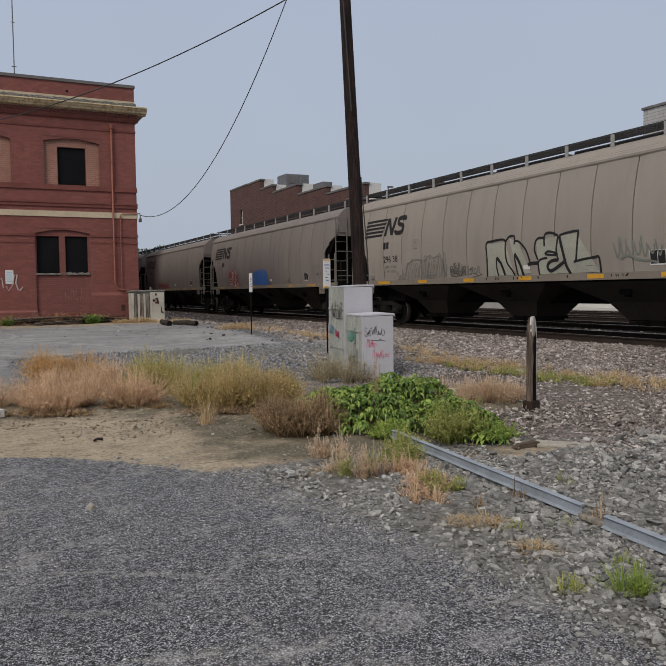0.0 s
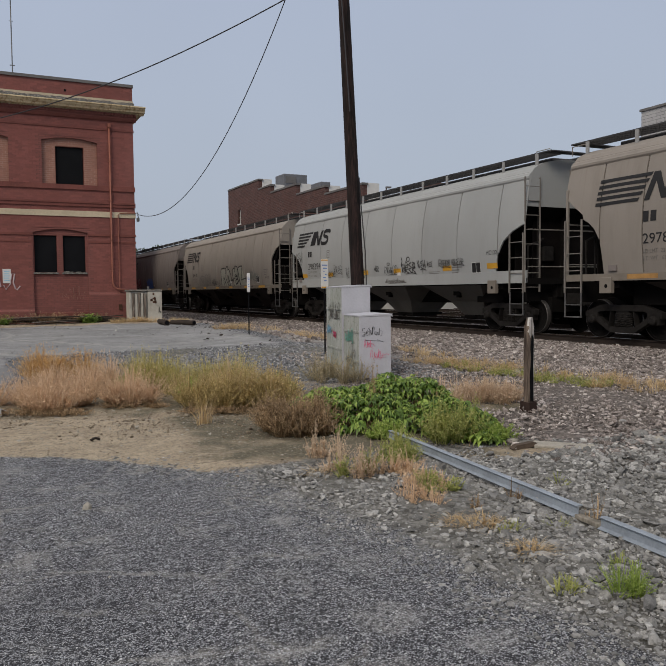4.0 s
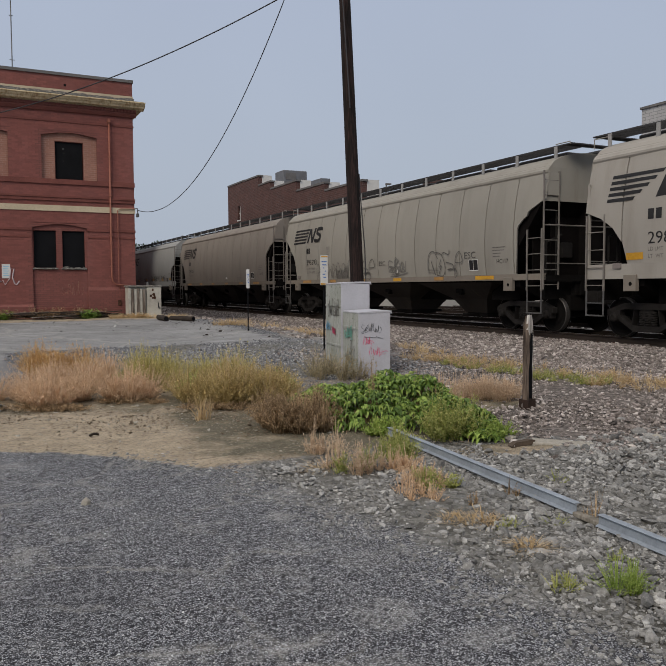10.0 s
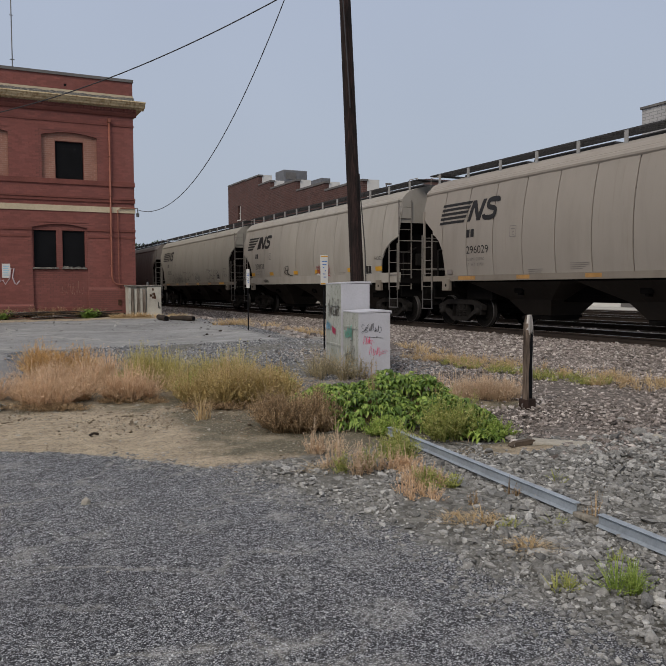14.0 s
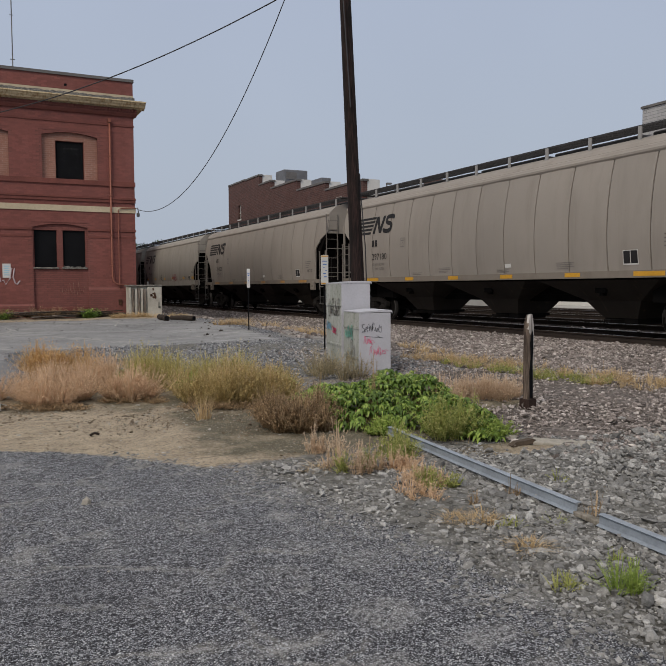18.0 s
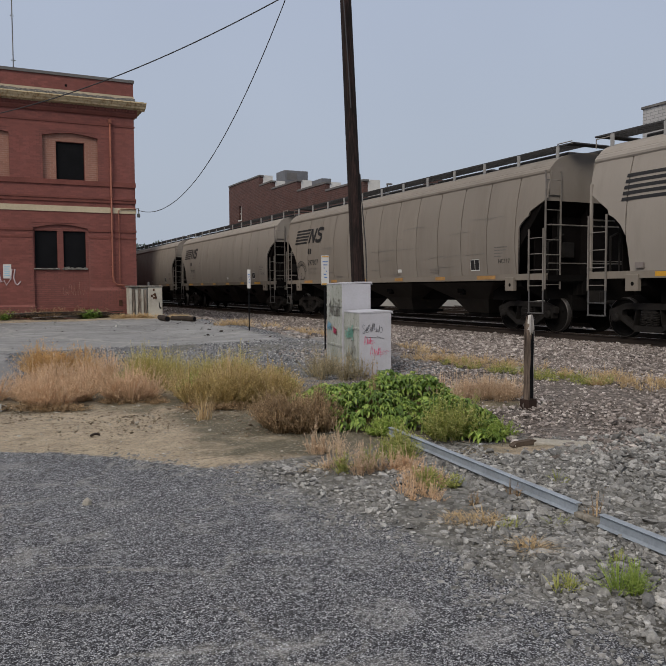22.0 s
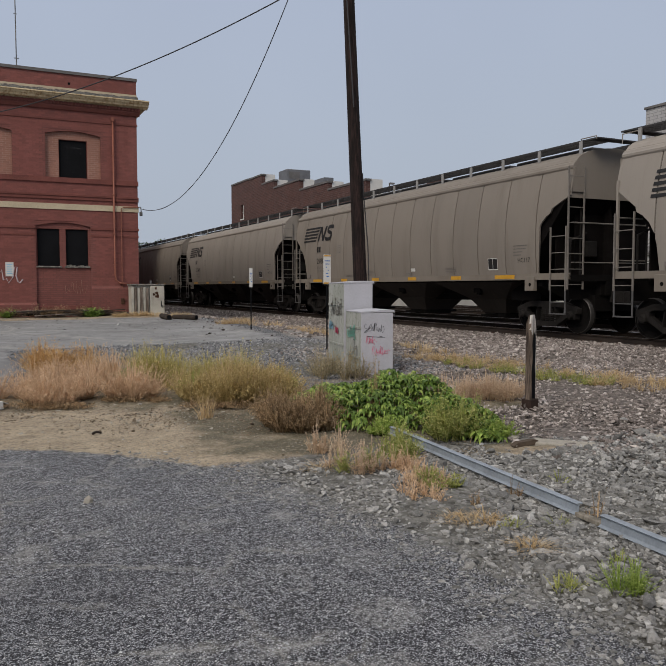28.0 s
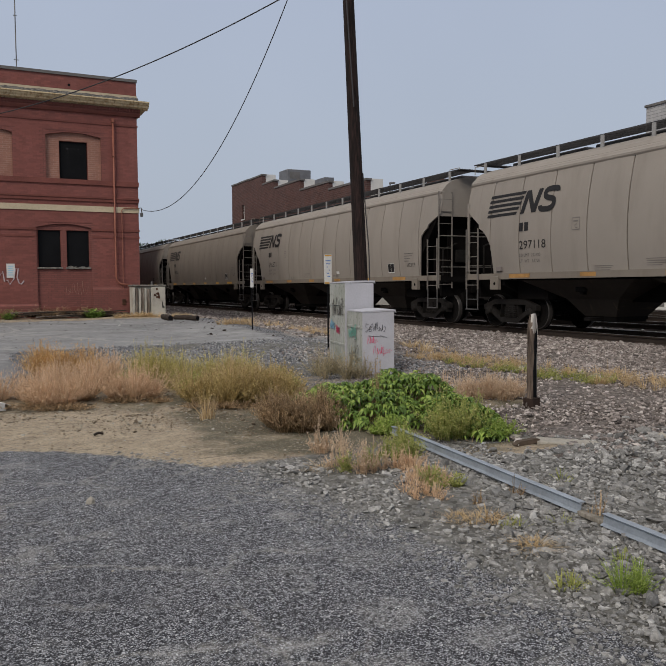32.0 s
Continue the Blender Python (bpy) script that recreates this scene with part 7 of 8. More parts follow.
# ---- stones ----
def make_stones():
    rng = np.random.default_rng(21)
    p = scatter(rng, 21000, 2.2, 4.2, 1.6, 6.3, lambda x, y: (asphalt_side(x, y) > rng.uniform(-0.1, 0.9, x.shape)) & (np.abs(x - 3.85 - 0.0987 * (y - 3.98)) > 0.075))
    stones("loose_riprap", "loose grey broken stones along the asphalt edge", rng, p, rng.gamma(2.2, 0.0056, len(p)) + 0.004, M["stone_grey"], 0.75, 0.0)
    p = scatter(rng, 19000, 3.9, 8.2, 1.8, 6.2, lambda x, y: (y < 6.1 - 0.12 * (x - 4) + rng.normal(0, 0.2, x.shape)) & (bare_dirt(x, y) < rng.uniform(0.0, 1.2, x.shape)) & (np.abs(x - 3.85 - 0.0987 * (y - 3.98)) > 0.075))
    stones("grey_gravel", "grey broken stones beyond the steel channel", rng, p, rng.gamma(2.4, 0.0056, len(p)) + 0.005, M["stone_grey"], 0.8, 0.0)
    p = scatter(rng, 22000, 4.8, 10.2, 5.4, 15.0, lambda x, y: (x > 5.0 + 0.12 * (y - 6) + rng.normal(0, 0.15, x.shape)) & (bare_dirt(x, y) < rng.uniform(0.0, 1.2, x.shape)))
    stones("pink_gravel", "pinkish grey crushed stones beside the track", rng, p, rng.gamma(2.6, 0.0050, len(p)) + 0.006, M["stone_red"], 0.8, 0.0)
    for y0, y1, n, near in ((5.0, 12.0, 16000, True), (12.0, 24.0, 20000, False)):
        p = scatter(rng, n, 9.4, 13.7, y0, y1, lambda x, y: y > 0)
        p[:, 2] = np.maximum(p[:, 2], np.interp(p[:, 0], [11.6, 12.5, 13.05, 14], [0.14, 0.19, 0.25, 0.25]))
        stones("track_ballast", "crushed stone ballast along the rails", rng, p, rng.gamma(3, 0.0045, len(p)) + 0.006, M["stone_red"], 0.9, 0.0, near)
    p = scatter(rng, 30000, 7.4, 13.7, 17.0, 60.0, lambda x, y: (rng.random(x.shape) < 1.25 - 0.02 * y) & ((x < 9.4) | (y > 23)))
    p[:, 2] = np.maximum(p[:, 2], np.interp(p[:, 0], [11.6, 12.5, 13.05, 14], [0.14, 0.19, 0.25, 0.25]))
    stones("far_track_ballast", "crushed stone ballast along the far rails", rng, p, rng.gamma(4, 0.0045, len(p)) + 0.009, M["stone_red"], 0.9, 0.0, False)
    p = scatter(rng, 12000, 14.0, 20.0, 8.0, 45.0, lambda x, y: rng.random(x.shape) < 1.2 - 0.02 * y)
    p[:, 2] = 0.25
    stones("bed_ballast", "crushed stone between the rails", rng, p, rng.gamma(4, 0.006, len(p)) + 0.010, M["stone_red"], chipped=False)
    p = scatter(rng, 46000, 1.2, 7.9, 10.9, 17.2, lambda x, y: (y < 16.7 + rng.normal(0, 0.15, x.shape)) & (y - 1.1 * x < 14.4 + rng.normal(0, 0.4, x.shape)) & (y > 14.3 - 0.62 * x))
    stones("pale_gravel", "pale grey gravel patch before the lot", rng, p, rng.gamma(3, 0.0024, len(p)) + 0.005, M["stone_blue"], 0.9, 0.0, False)
    p = scatter(rng, 1600, -1.0, 6.6, 16.0, 27.0, lambda x, y: rng.random(x.shape) < 0.5)
    stones("lot_grit", "loose grit on the far lot", rng, p, rng.gamma(2.0, 0.004, len(p)) + 0.004, M["stone_grey"], chipped=False)
    p = scatter(rng, 30000, -2.2, 2.9, 1.9, 8.2, lambda x, y: (asphalt_side(x, y) < 0.1) & (rng.random(x.shape) < 1.25 - 0.1 * y))
    stones("asphalt_chips", "pale stone chips worn out of the asphalt", rng, p, rng.uniform(0.0022, 0.0058, len(p)), M["chip"], 0.5, 0.35, False)
    p = scatter(rng, 5200, -2.0, 4.4, 5.8, 10.6, lambda x, y: asphalt_side(x, y) > 0)
    stones("dirt_pebbles", "small pale pebbles on the sandy dirt", rng, p, rng.gamma(1.5, 0.0034, len(p)) + 0.0025, M["stone_pale"])

    p = scatter(rng, 15000, -2.0, 4.6, 6.2, 11.6, lambda x, y: (asphalt_side(x, y) > 0) & (rng.random(x.shape) < 0.25 + 0.75 * smooth(8.0, 10.0, y + 0.5 * x)))
    stones("dirt_clods", "brown clods and twigs on the sandy dirt", rng, p, rng.gamma(1.6, 0.0036, len(p)) + 0.003, M["clod"])
    p = scatter(rng, 34000, 1.2, 4.6, 2.0, 8.0, lambda x, y: (asphalt_side(x, y) > rng.uniform(-0.5, 0.1, x.shape)) & ((asphalt_side(x, y) < 0.9) | (y < 6.2)))
    stones("edge_grit", "fine grey grit along the asphalt edge", rng, p, rng.gamma(2.5, 0.0022, len(p)) + 0.0025, M["stone_grey"], 0.6, 0.25, False)

    p = scatter(rng, 150, 5.2, 7.8, 16.5, 24.5, lambda x, y: rng.random(x.shape) < smooth(4.6, 6.6, x))
    stones("lot_debris", "dark broken debris at the edge of the lot", rng, p, rng.gamma(2.0, 0.008, len(p)) + 0.006, M["dark_wood"], 0.5, 0.2)


make_stones()


def rock(x, y, sx, sy, sz, turn, seed, mat, label):
    """A single chipped stone: a ball of few points, pushed about and flattened."""
    bm = bmesh.new()
    bmesh.ops.create_icosphere(bm, subdivisions=1, radius=1.0)
    for v in bm.verts:
        n = noise.noise(v.co * 1.3 + Vector((seed * 7.1, seed * 3.3, seed))) * 0.45 + noise.noise(v.co * 3.1 + Vector((seed, 4, 2))) * 0.15
        v.co *= 1 + n
        v.co = Vector((v.co.x * sx, v.co.y * sy, max(v.co.z, -0.45) * sz))
    g = Geo()
    bm.verts.index_update()
    g.add([v.co[:] for v in bm.verts], [[v.index for v in f.verts] for f in bm.faces])
    bm.free()
    ob = new("rock", g.mesh("rock", M[mat]))
    ob.matrix_basis = pose(x, y, gz(x, y) + sz * 0.25, 0, 0, turn)
    return tagged(ob, label, "rock", "loose rocks")


for i, (x, y, sx, sy, sz, mat) in enumerate((
        (0.79, 5.84, 0.085, 0.065, 0.085, "stone_pale"), (2.39, 3.08, 0.06, 0.04, 0.035, "stone_grey"), (6.46, 5.61, 0.15, 0.11, 0.10, "stone_pale"), (2.45, 4.15, 0.05, 0.035, 0.03, "stone_grey"),
        (2.64, 3.95, 0.075, 0.05, 0.035, "stone_grey"), (3.2, 3.35, 0.09, 0.06, 0.05, "stone_grey"), (3.0, 3.05, 0.07, 0.07, 0.045, "stone_grey"), (3.35, 3.15, 0.08, 0.06, 0.05, "stone_grey"),
        (0.70, 4.36, 0.02, 0.02, 0.018, "stone_pale"), (2.73, 2.48, 0.05, 0.04, 0.035, "stone_grey"), (5.15, 6.35, 0.26, 0.13, 0.05, "stone_pale"), (2.50, 2.62, 0.05, 0.045, 0.03, "stone_grey"),
        (1.62, 7.2, 0.05, 0.04, 0.03, "stone_pale"), (2.0, 9.9, 0.07, 0.05, 0.05, "stone_pale"), (4.6, 4.4, 0.12, 0.09, 0.07, "stone_grey"), (5.4, 4.9, 0.13, 0.08, 0.06, "stone_grey"), (7.0, 6.6, 0.12, 0.09, 0.06, "stone_grey"),
        (6.9, 9.9, 0.09, 0.07, 0.06, "stone_pale"), (6.1, 8.6, 0.08, 0.06, 0.05, "stone_red"), (7.6, 7.4, 0.10, 0.08, 0.06, "stone_red"))):
    rock(x, y, sx * 0.5, sy * 0.5, sz * 0.5, i * 41, i + 1, mat, "pale weathered stone lying on the dirt" if mat == "stone_pale" else "grey broken stone lying on the gravel")


def make_single_rocks():
    """The larger broken stones along the asphalt edge, one by one, on a few shared shapes."""
    rng = random.Random(91)
    shapes = []
    for k in range(8):
        ob = rock(0, 0, 1.0, 0.72, 0.5, 0, 60 + k, "stone_grey", "grey broken stone lying on the gravel")
        shapes.append(ob)
    made = 0
    while made < 230:
        x, y = rng.uniform(2.45, 5.6), rng.uniform(2.1, 6.2)
        if float(asphalt_side(np.float64(x), np.float64(y))) < 0.1 or (x > 4.1 and y > 5.4):
            continue
        s = rng.choice((0.02, 0.024, 0.028, 0.034, 0.042))
        ob = shapes[made] if made < 8 else new("rock", shapes[made % 8].data)
        ob.matrix_basis = Matrix.LocRotScale((x, y, gz(x, y) + 0.15 * s), Euler((rng.uniform(-0.3, 0.3), rng.uniform(-0.3, 0.3), rng.uniform(0, 6.28))), (s, s, s))
        tagged(ob, "grey broken stone lying on the gravel", "rock", "loose rocks")
        made += 1


make_single_rocks()


def make_litter():
    s = tagged(new("stone_slab", Geo().chamfer(-0.30, 0.30, -0.11, 0.11, -0.03, 0.018, 0.012).mesh("stone_slab", M["stone_pale"])), "flat pale stone slab half sunk in gravel", "stone slab")
    s.matrix_basis = pose(5.42, 5.86, gz(5.42, 5.86) + 0.01, 1, 2, -38)
    w = tagged(new("wood_chunk", Geo().prism([(-0.12, 0.0), (0.11, 0.0), (0.14, 0.035), (0.09, 0.05), (0.03, 0.045), (-0.08, 0.05), (-0.14, 0.018)], "y", -0.035, 0.04).mesh("wood_chunk", M["bark"])), "dark rotten chunk of timber on the gravel", "wood chunk")
    w.matrix_basis = pose(5.03, 6.02, gz(5.03, 6.02), 0, -6, -8)
    b = thing("crushed_carton", "small crushed white carton on the dirt", "carton", pose(0.36, 10.35, gz(0.36, 10.35), 0, 0, 20))
    part("carton_body", Geo().prism([(-0.14, 0.0), (0.02, 0.0), (0.01, 0.09), (-0.10, 0.11)], "y", -0.07, 0.07), M["white"], b)
    part("flap", Geo().prism([(0.01, 0.088), (0.09, 0.05), (0.09, 0.055), (0.01, 0.094)], "y", -0.06, 0.06), M["white"], b)
    bag = rock(6.42, 9.35, 0.10, 0.07, 0.07, 10, 44, "white", "crumpled white plastic bag in the weeds")
    bag.name = "plastic_bag"
    tagged(bag, category="plastic bag", group="litter")
    for i, (x, y, l) in enumerate(((6.82, 8.75, 0.10),)):
        t = tagged(new("paper_scrap", Geo().prism([(-l, 0.0), (l, 0.004), (l * 0.9, 0.02), (-l * 0.8, 0.03)], "y", -0.03, 0.03).mesh("paper_scrap", M["white"])), "small white paper scrap on the ground", "paper scrap", "litter")
        t.matrix_basis = pose(x, y, gz(x, y) + 0.01, 0, 0, 30 * i)
    st = tagged(new("stick", Geo().tube([(-0.05, 0, 0.02), (0.0, 0.01, 0.035), (0.05, 0, 0.02)], 0.014, 6).mesh("stick", M["dark_wood"])), "short dark stick lying on sandy dirt", "stick")
    st.matrix_basis = pose(1.22, 8.3, gz(1.22, 8.3), 0, 0, 15)


make_litter()


# ---- plants ----
class Tris:
    """Many small leaf faces, gathered as arrays."""

    def __init__(self):
        self.v, self.f, self.n = [], [], 0

    def strips(self, rows):
        """rows: (k, m, 2, 3): k blades, m stations, two edges."""
        k, m = rows.shape[:2]
        self.v.append(rows.reshape(-1, 3))
        idx = self.n + np.arange(k * m * 2).reshape(k, m, 2)
        q = np.stack([idx[:, :-1, 0], idx[:, :-1, 1], idx[:, 1:, 1], idx[:, 1:, 0]], -1)
        self.f.append(q.reshape(-1, 4))
        self.n += k * m * 2

    def mesh(self, name, mat):
        me = bpy.data.meshes.new(name)
        me.from_pydata(np.concatenate(self.v).tolist(), [], np.concatenate(self.f).tolist())
        me.materials.append(mat)
        return me


def blades(T, rng, base, n, h, spread, width, droop=0.5):
    """n grass blades round each base point (b, 3), bending outwards."""
    b = len(base)
    a = rng.uniform(0, 6.283, (b, n))
    r0 = spread * 0.35 * np.sqrt(rng.random((b, n)))
    lean = spread * rng.uniform(0.2, 1.0, (b, n))
    hh = h * rng.uniform(0.45, 1.05, (b, n)) * rng.uniform(0.75, 1.15, (b, 1))
    d = np.stack([np.cos(a), np.sin(a), 0 * a], -1)
    side = np.stack([-np.sin(a + rng.normal(0, 0.8, a.shape)), np.cos(a), 0 * a], -1)
    root = base[:, None] + d * r0[..., None]
    st = []
    for k, wv in ((0.0, 1.0), (0.4, 0.85), (0.75, 0.6), (1.0, 0.12)):
        p = root + d * (lean * k ** 1.7)[..., None]
        p[..., 2] += hh * (k - droop * 0.35 * k ** 3)
        w = side * (width * wv * 0.5)
        st.append(np.stack([p - w, p + w], -2))
    T.strips(np.stack(st, -3).reshape(b * n, 4, 2, 3))


def sprays(T, rng, base, n, h, spread, leaflets, size, up=0.5):
    """Feathery weeds in rounded clumps: n stalks at each base point, each with short side leaflets or seed heads."""
    b = len(base)
    a = rng.uniform(0, 6.283, (b, n))
    r = np.sqrt(rng.random((b, n)))
    big = rng.uniform(0.6, 1.2, (b, 1))
    lean = spread * r * big
    hh = h * rng.uniform(0.7, 1.05, (b, n)) * (1.05 - 0.6 * r * r) * big
    d = np.stack([np.cos(a), np.sin(a), 0 * a], -1)
    root = base[:, None] + d * (lean * 0.25)[..., None]

    def at(k):
        p = root[:, :, None] + d[:, :, None] * (lean[..., None] * 0.9 * k ** 1.3)[..., None]
        p = p.copy()
        p[..., 2] += hh[..., None] * k
        return p
    ks = np.array([0.0, 0.5, 1.0])
    c = at(np.broadcast_to(ks, (b, n, 3)))
    wv = np.array([0.0035, 0.003, 0.001])[None, None, :, None] * np.stack([-np.sin(a), np.cos(a), 0 * a], -1)[:, :, None]
    T.strips(np.stack([c - wv, c + wv], -2).reshape(b * n, 3, 2, 3))
    k = rng.uniform(0.22, 1.0, (b, n, leaflets))
    p = at(k)
    az, el = rng.uniform(0, 6.283, k.shape), rng.uniform(-0.2, 1.2, k.shape) * up * 2
    ld = np.stack([np.cos(az) * np.cos(el), np.sin(az) * np.cos(el), np.sin(el)], -1)
    sd = np.stack([-np.sin(az), np.cos(az), rng.normal(0, 0.5, az.shape)], -1)
    s = (size * rng.uniform(0.5, 1.3, k.shape) * (1.15 - 0.5 * k))[..., None]
    m0, m1, m2 = p, p + ld * s * 0.5, p + ld * s
    w0, w1, w2 = sd * s * 0.03, sd * s * 0.13, sd * s * 0.01
    rows = np.stack([np.stack([m0 - w0, m0 + w0], -2), np.stack([m1 - w1, m1 + w1], -2), np.stack([m2 - w2, m2 + w2], -2)], -3)
    T.strips(rows.reshape(-1, 3, 2, 3))


def broad_leaves(T, rng, base, n, h, spread, size, per=7):
    """Leafy shrub: arching stems with drooping lance-shaped leaves, folded along the rib."""
    b = len(base)
    a = rng.uniform(0, 6.283, (b, n))
    lean = spread * np.sqrt(rng.random((b, n)))
    hh = h * rng.uniform(0.45, 1.05, (b, n)) * rng.uniform(0.75, 1.12, (b, 1))
    d = np.stack([np.cos(a), np.sin(a), 0 * a], -1)
    ks = np.linspace(0.25, 1.0, per)
    az = a[..., None] + rng.normal(0, 1.3, (b, n, per))
    p = base[:, None, None] + d[:, :, None] * (lean[..., None] * ks ** 1.2)[..., None]
    p[..., 2] += hh[..., None] * (ks - 0.12 * ks ** 3)
    L = (size * rng.uniform(0.6, 1.25, az.shape))[..., None]
    ld = np.stack([np.cos(az), np.sin(az), rng.uniform(-0.1, 0.45, az.shape)], -1)
    sd = np.stack([-np.sin(az), np.cos(az), rng.normal(0, 0.25, az.shape)], -1)
    rows = []
    for k, wv, drop in ((0.0, 0.04, 0.0), (0.3, 0.15, 0.02), (0.6, 0.16, 0.20), (0.85, 0.08, 0.46), (1.0, 0.005, 0.66)):
        q = p + ld * L * k
        q[..., 2] -= L[..., 0] * drop
        w = sd * L * wv
        rows.append(np.stack([q - w, q + w], -2))
    T.strips(np.stack(rows, -3).reshape(-1, 5, 2, 3))
    c = np.stack([base[:, None] + 0 * d, base[:, None] + d * (lean * 0.45)[..., None] + np.stack([0 * hh, 0 * hh, hh * 0.5], -1), base[:, None] + d * lean[..., None] + np.stack([0 * hh, 0 * hh, hh * 0.88], -1)], -2)
    w = np.array([0.006, 0.005, 0.002])[None, None, :, None] * np.stack([-np.sin(a), np.cos(a), 0 * a], -1)[:, :, None]
    T.strips(np.stack([c - w, c + w], -2).reshape(-1, 3, 2, 3))


def whorls(T, rng, tips, n, size):
    """At each tip a whorl of n lance-shaped leaves that arch outwards and droop."""
    b = len(tips)
    az = rng.uniform(0, 6.283, (b, 1)) + np.arange(n) * 6.283 / n + rng.normal(0, 0.25, (b, n))
    L = (size * rng.uniform(0.65, 1.2, (b, n)) * rng.uniform(0.75, 1.15, (b, 1)))[..., None]
    out = np.stack([np.cos(az), np.sin(az), 0 * az], -1)
    sd = np.stack([-np.sin(az), np.cos(az), rng.normal(0, 0.35, az.shape)], -1)
    rise = rng.uniform(0.1, 0.75, (b, n))[..., None]
    rows = []
    for k, wv in ((0.0, 0.03), (0.25, 0.13), (0.55, 0.15), (0.8, 0.09), (1.0, 0.008)):
        q = tips[:, None] + out * L * k * (1 - 0.18 * k)
        q[..., 2] += (L * (rise * k - 0.95 * k * k))[..., 0]
        rows.append(np.stack([q - sd * L * wv, q + sd * L * wv], -2))
    T.strips(np.stack(rows, -3).reshape(-1, 5, 2, 3))


def stems(T, rng, tips, width):
    """A thin upright stem from the ground to each tip."""
    foot = tips + rng.normal(0, 0.05, tips.shape)
    foot[:, 2] = ground(foot[:, 0], foot[:, 1]) - 0.01
    w = np.array([width, 0.0, 0.0])
    c = np.stack([foot, (foot * 0.5 + tips * 0.5), tips], 1)
    T.strips(np.stack([c - w, c + w], -2))


def patch(rng, n, x0, x1, y0, y1, keep=None):
    return scatter(rng, n, x0, x1, y0, y1, keep or (lambda x, y: x > -99))


def oval(rng, n, x, y, rx, ry, turn=0.0):
    a, r = rng.uniform(0, 6.283, n), np.sqrt(rng.random(n))
    u, v = rx * r * np.cos(a), ry * r * np.sin(a)
    c, s = math.cos(radians(turn)), math.sin(radians(turn))
    X, Y = x + c * u - s * v, y + s * u + c * v
    return np.stack([X, Y, ground(X, Y) - 0.01], -1)


def plant(name, label, category, mat, build, kind="stuff", group=""):
    T = Tris()
    build(T)
    return tagged(new(name, T.mesh(name, mat)), label, category, group, kind)


def make_plants():
    rng = np.random.default_rng(55)
    A = np.concatenate
    # reddish dry weeds: low clumps from the carton to the yellow weeds
    pos = A([oval(rng, 5, 0.65, 10.95, 0.45, 0.25, -25), oval(rng, 6, 1.1, 10.75, 0.35, 0.25, -25), oval(rng, 9, 2.02, 10.45, 0.34, 0.22, -25), oval(rng, 5, 0.95, 10.45, 0.35, 0.12, -25), oval(rng, 6, 1.78, 11.75, 0.28, 0.25, -25), oval(rng, 5, 1.35, 11.3, 0.35, 0.2, -25)])
    plant("reddish_weeds", "feathery reddish dry weeds on the sandy strip", "weeds", M["pink_straw"], lambda T: (sprays(T, rng, pos, 74, 0.50, 0.36, 26, 0.036), blades(T, rng, pos, 30, 0.42, 0.28, 0.005)))
    pos0 = A([oval(rng, 9, 0.85, 10.25, 0.6, 0.14, -25), oval(rng, 7, 2.0, 10.2, 0.4, 0.12, -25), oval(rng, 7, 2.9, 9.35, 0.5, 0.12, -25)])
    plant("weed_litter", "dead brown weed litter at the strip's foot", "weeds", M["brown_weed"], lambda T: sprays(T, rng, pos0, 26, 0.10, 0.22, 16, 0.04))
    pos1 = A([oval(rng, 11, 1.32, 13.2, 0.30, 0.3, -25), oval(rng, 2, 1.75, 13.1, 0.15, 0.15)])
    plant("orange_weeds", "rounded clump of orange-brown dry weeds before the lot", "weeds", M["rusty_straw"], lambda T: (sprays(T, rng, pos1, 70, 0.54, 0.36, 22, 0.045), blades(T, rng, pos1, 50, 0.46, 0.3, 0.006)))
    # yellow-green weeds in the middle
    pos2 = A([oval(rng, 9, 2.75, 11.25, 0.45, 0.3, -25), oval(rng, 9, 3.3, 10.9, 0.45, 0.35, -25), oval(rng, 4, 2.5, 11.6, 0.25, 0.2)])
    plant("yellow_weeds", "yellowing green weeds along the strip", "weeds", M["olive"], lambda T: (sprays(T, rng, pos2, 56, 0.60, 0.36, 20, 0.045), blades(T, rng, pos2, 80, 0.62, 0.4, 0.006)))
    pos2d = A([oval(rng, 10, 3.0, 9.75, 0.45, 0.3, -25), oval(rng, 10, 3.55, 9.45, 0.4, 0.3, -25), oval(rng, 6, 3.75, 10.0, 0.3, 0.25)])
    plant("olive_weeds", "brownish olive bushy weeds along the strip", "weeds", M["bronze"], lambda T: sprays(T, rng, pos2d, 74, 0.52, 0.36, 26, 0.042))
    pos2b = A([oval(rng, 8, 3.1, 10.4, 0.6, 0.4, -25), oval(rng, 6, 3.5, 9.5, 0.4, 0.3)])
    plant("straw_weeds", "straw-coloured seed stalks among green weeds", "weeds", M["straw"], lambda T: sprays(T, rng, pos2b, 40, 0.58, 0.34, 20, 0.036))
    pos2c = A([oval(rng, 5, 2.25, 11.5, 0.25, 0.2), oval(rng, 9, 4.1, 10.2, 0.16, 0.16), oval(rng, 3, 3.85, 10.9, 0.3, 0.2), oval(rng, 3, 2.75, 10.3, 0.15, 0.12)])
    plant("green_weeds", "bright green weeds among dry ones", "weeds", M["lime"], lambda T: (sprays(T, rng, pos2c, 34, 0.32, 0.18, 20, 0.05), blades(T, rng, pos2c, 34, 0.34, 0.2, 0.007)))
    # dead brown weeds
    pos3 = A([oval(rng, 10, 3.20, 7.7, 0.24, 0.22, -25), oval(rng, 8, 3.45, 7.65, 0.24, 0.26, -25), oval(rng, 4, 3.06, 7.95, 0.14, 0.14), oval(rng, 3, 3.6, 8.2, 0.15, 0.15)])
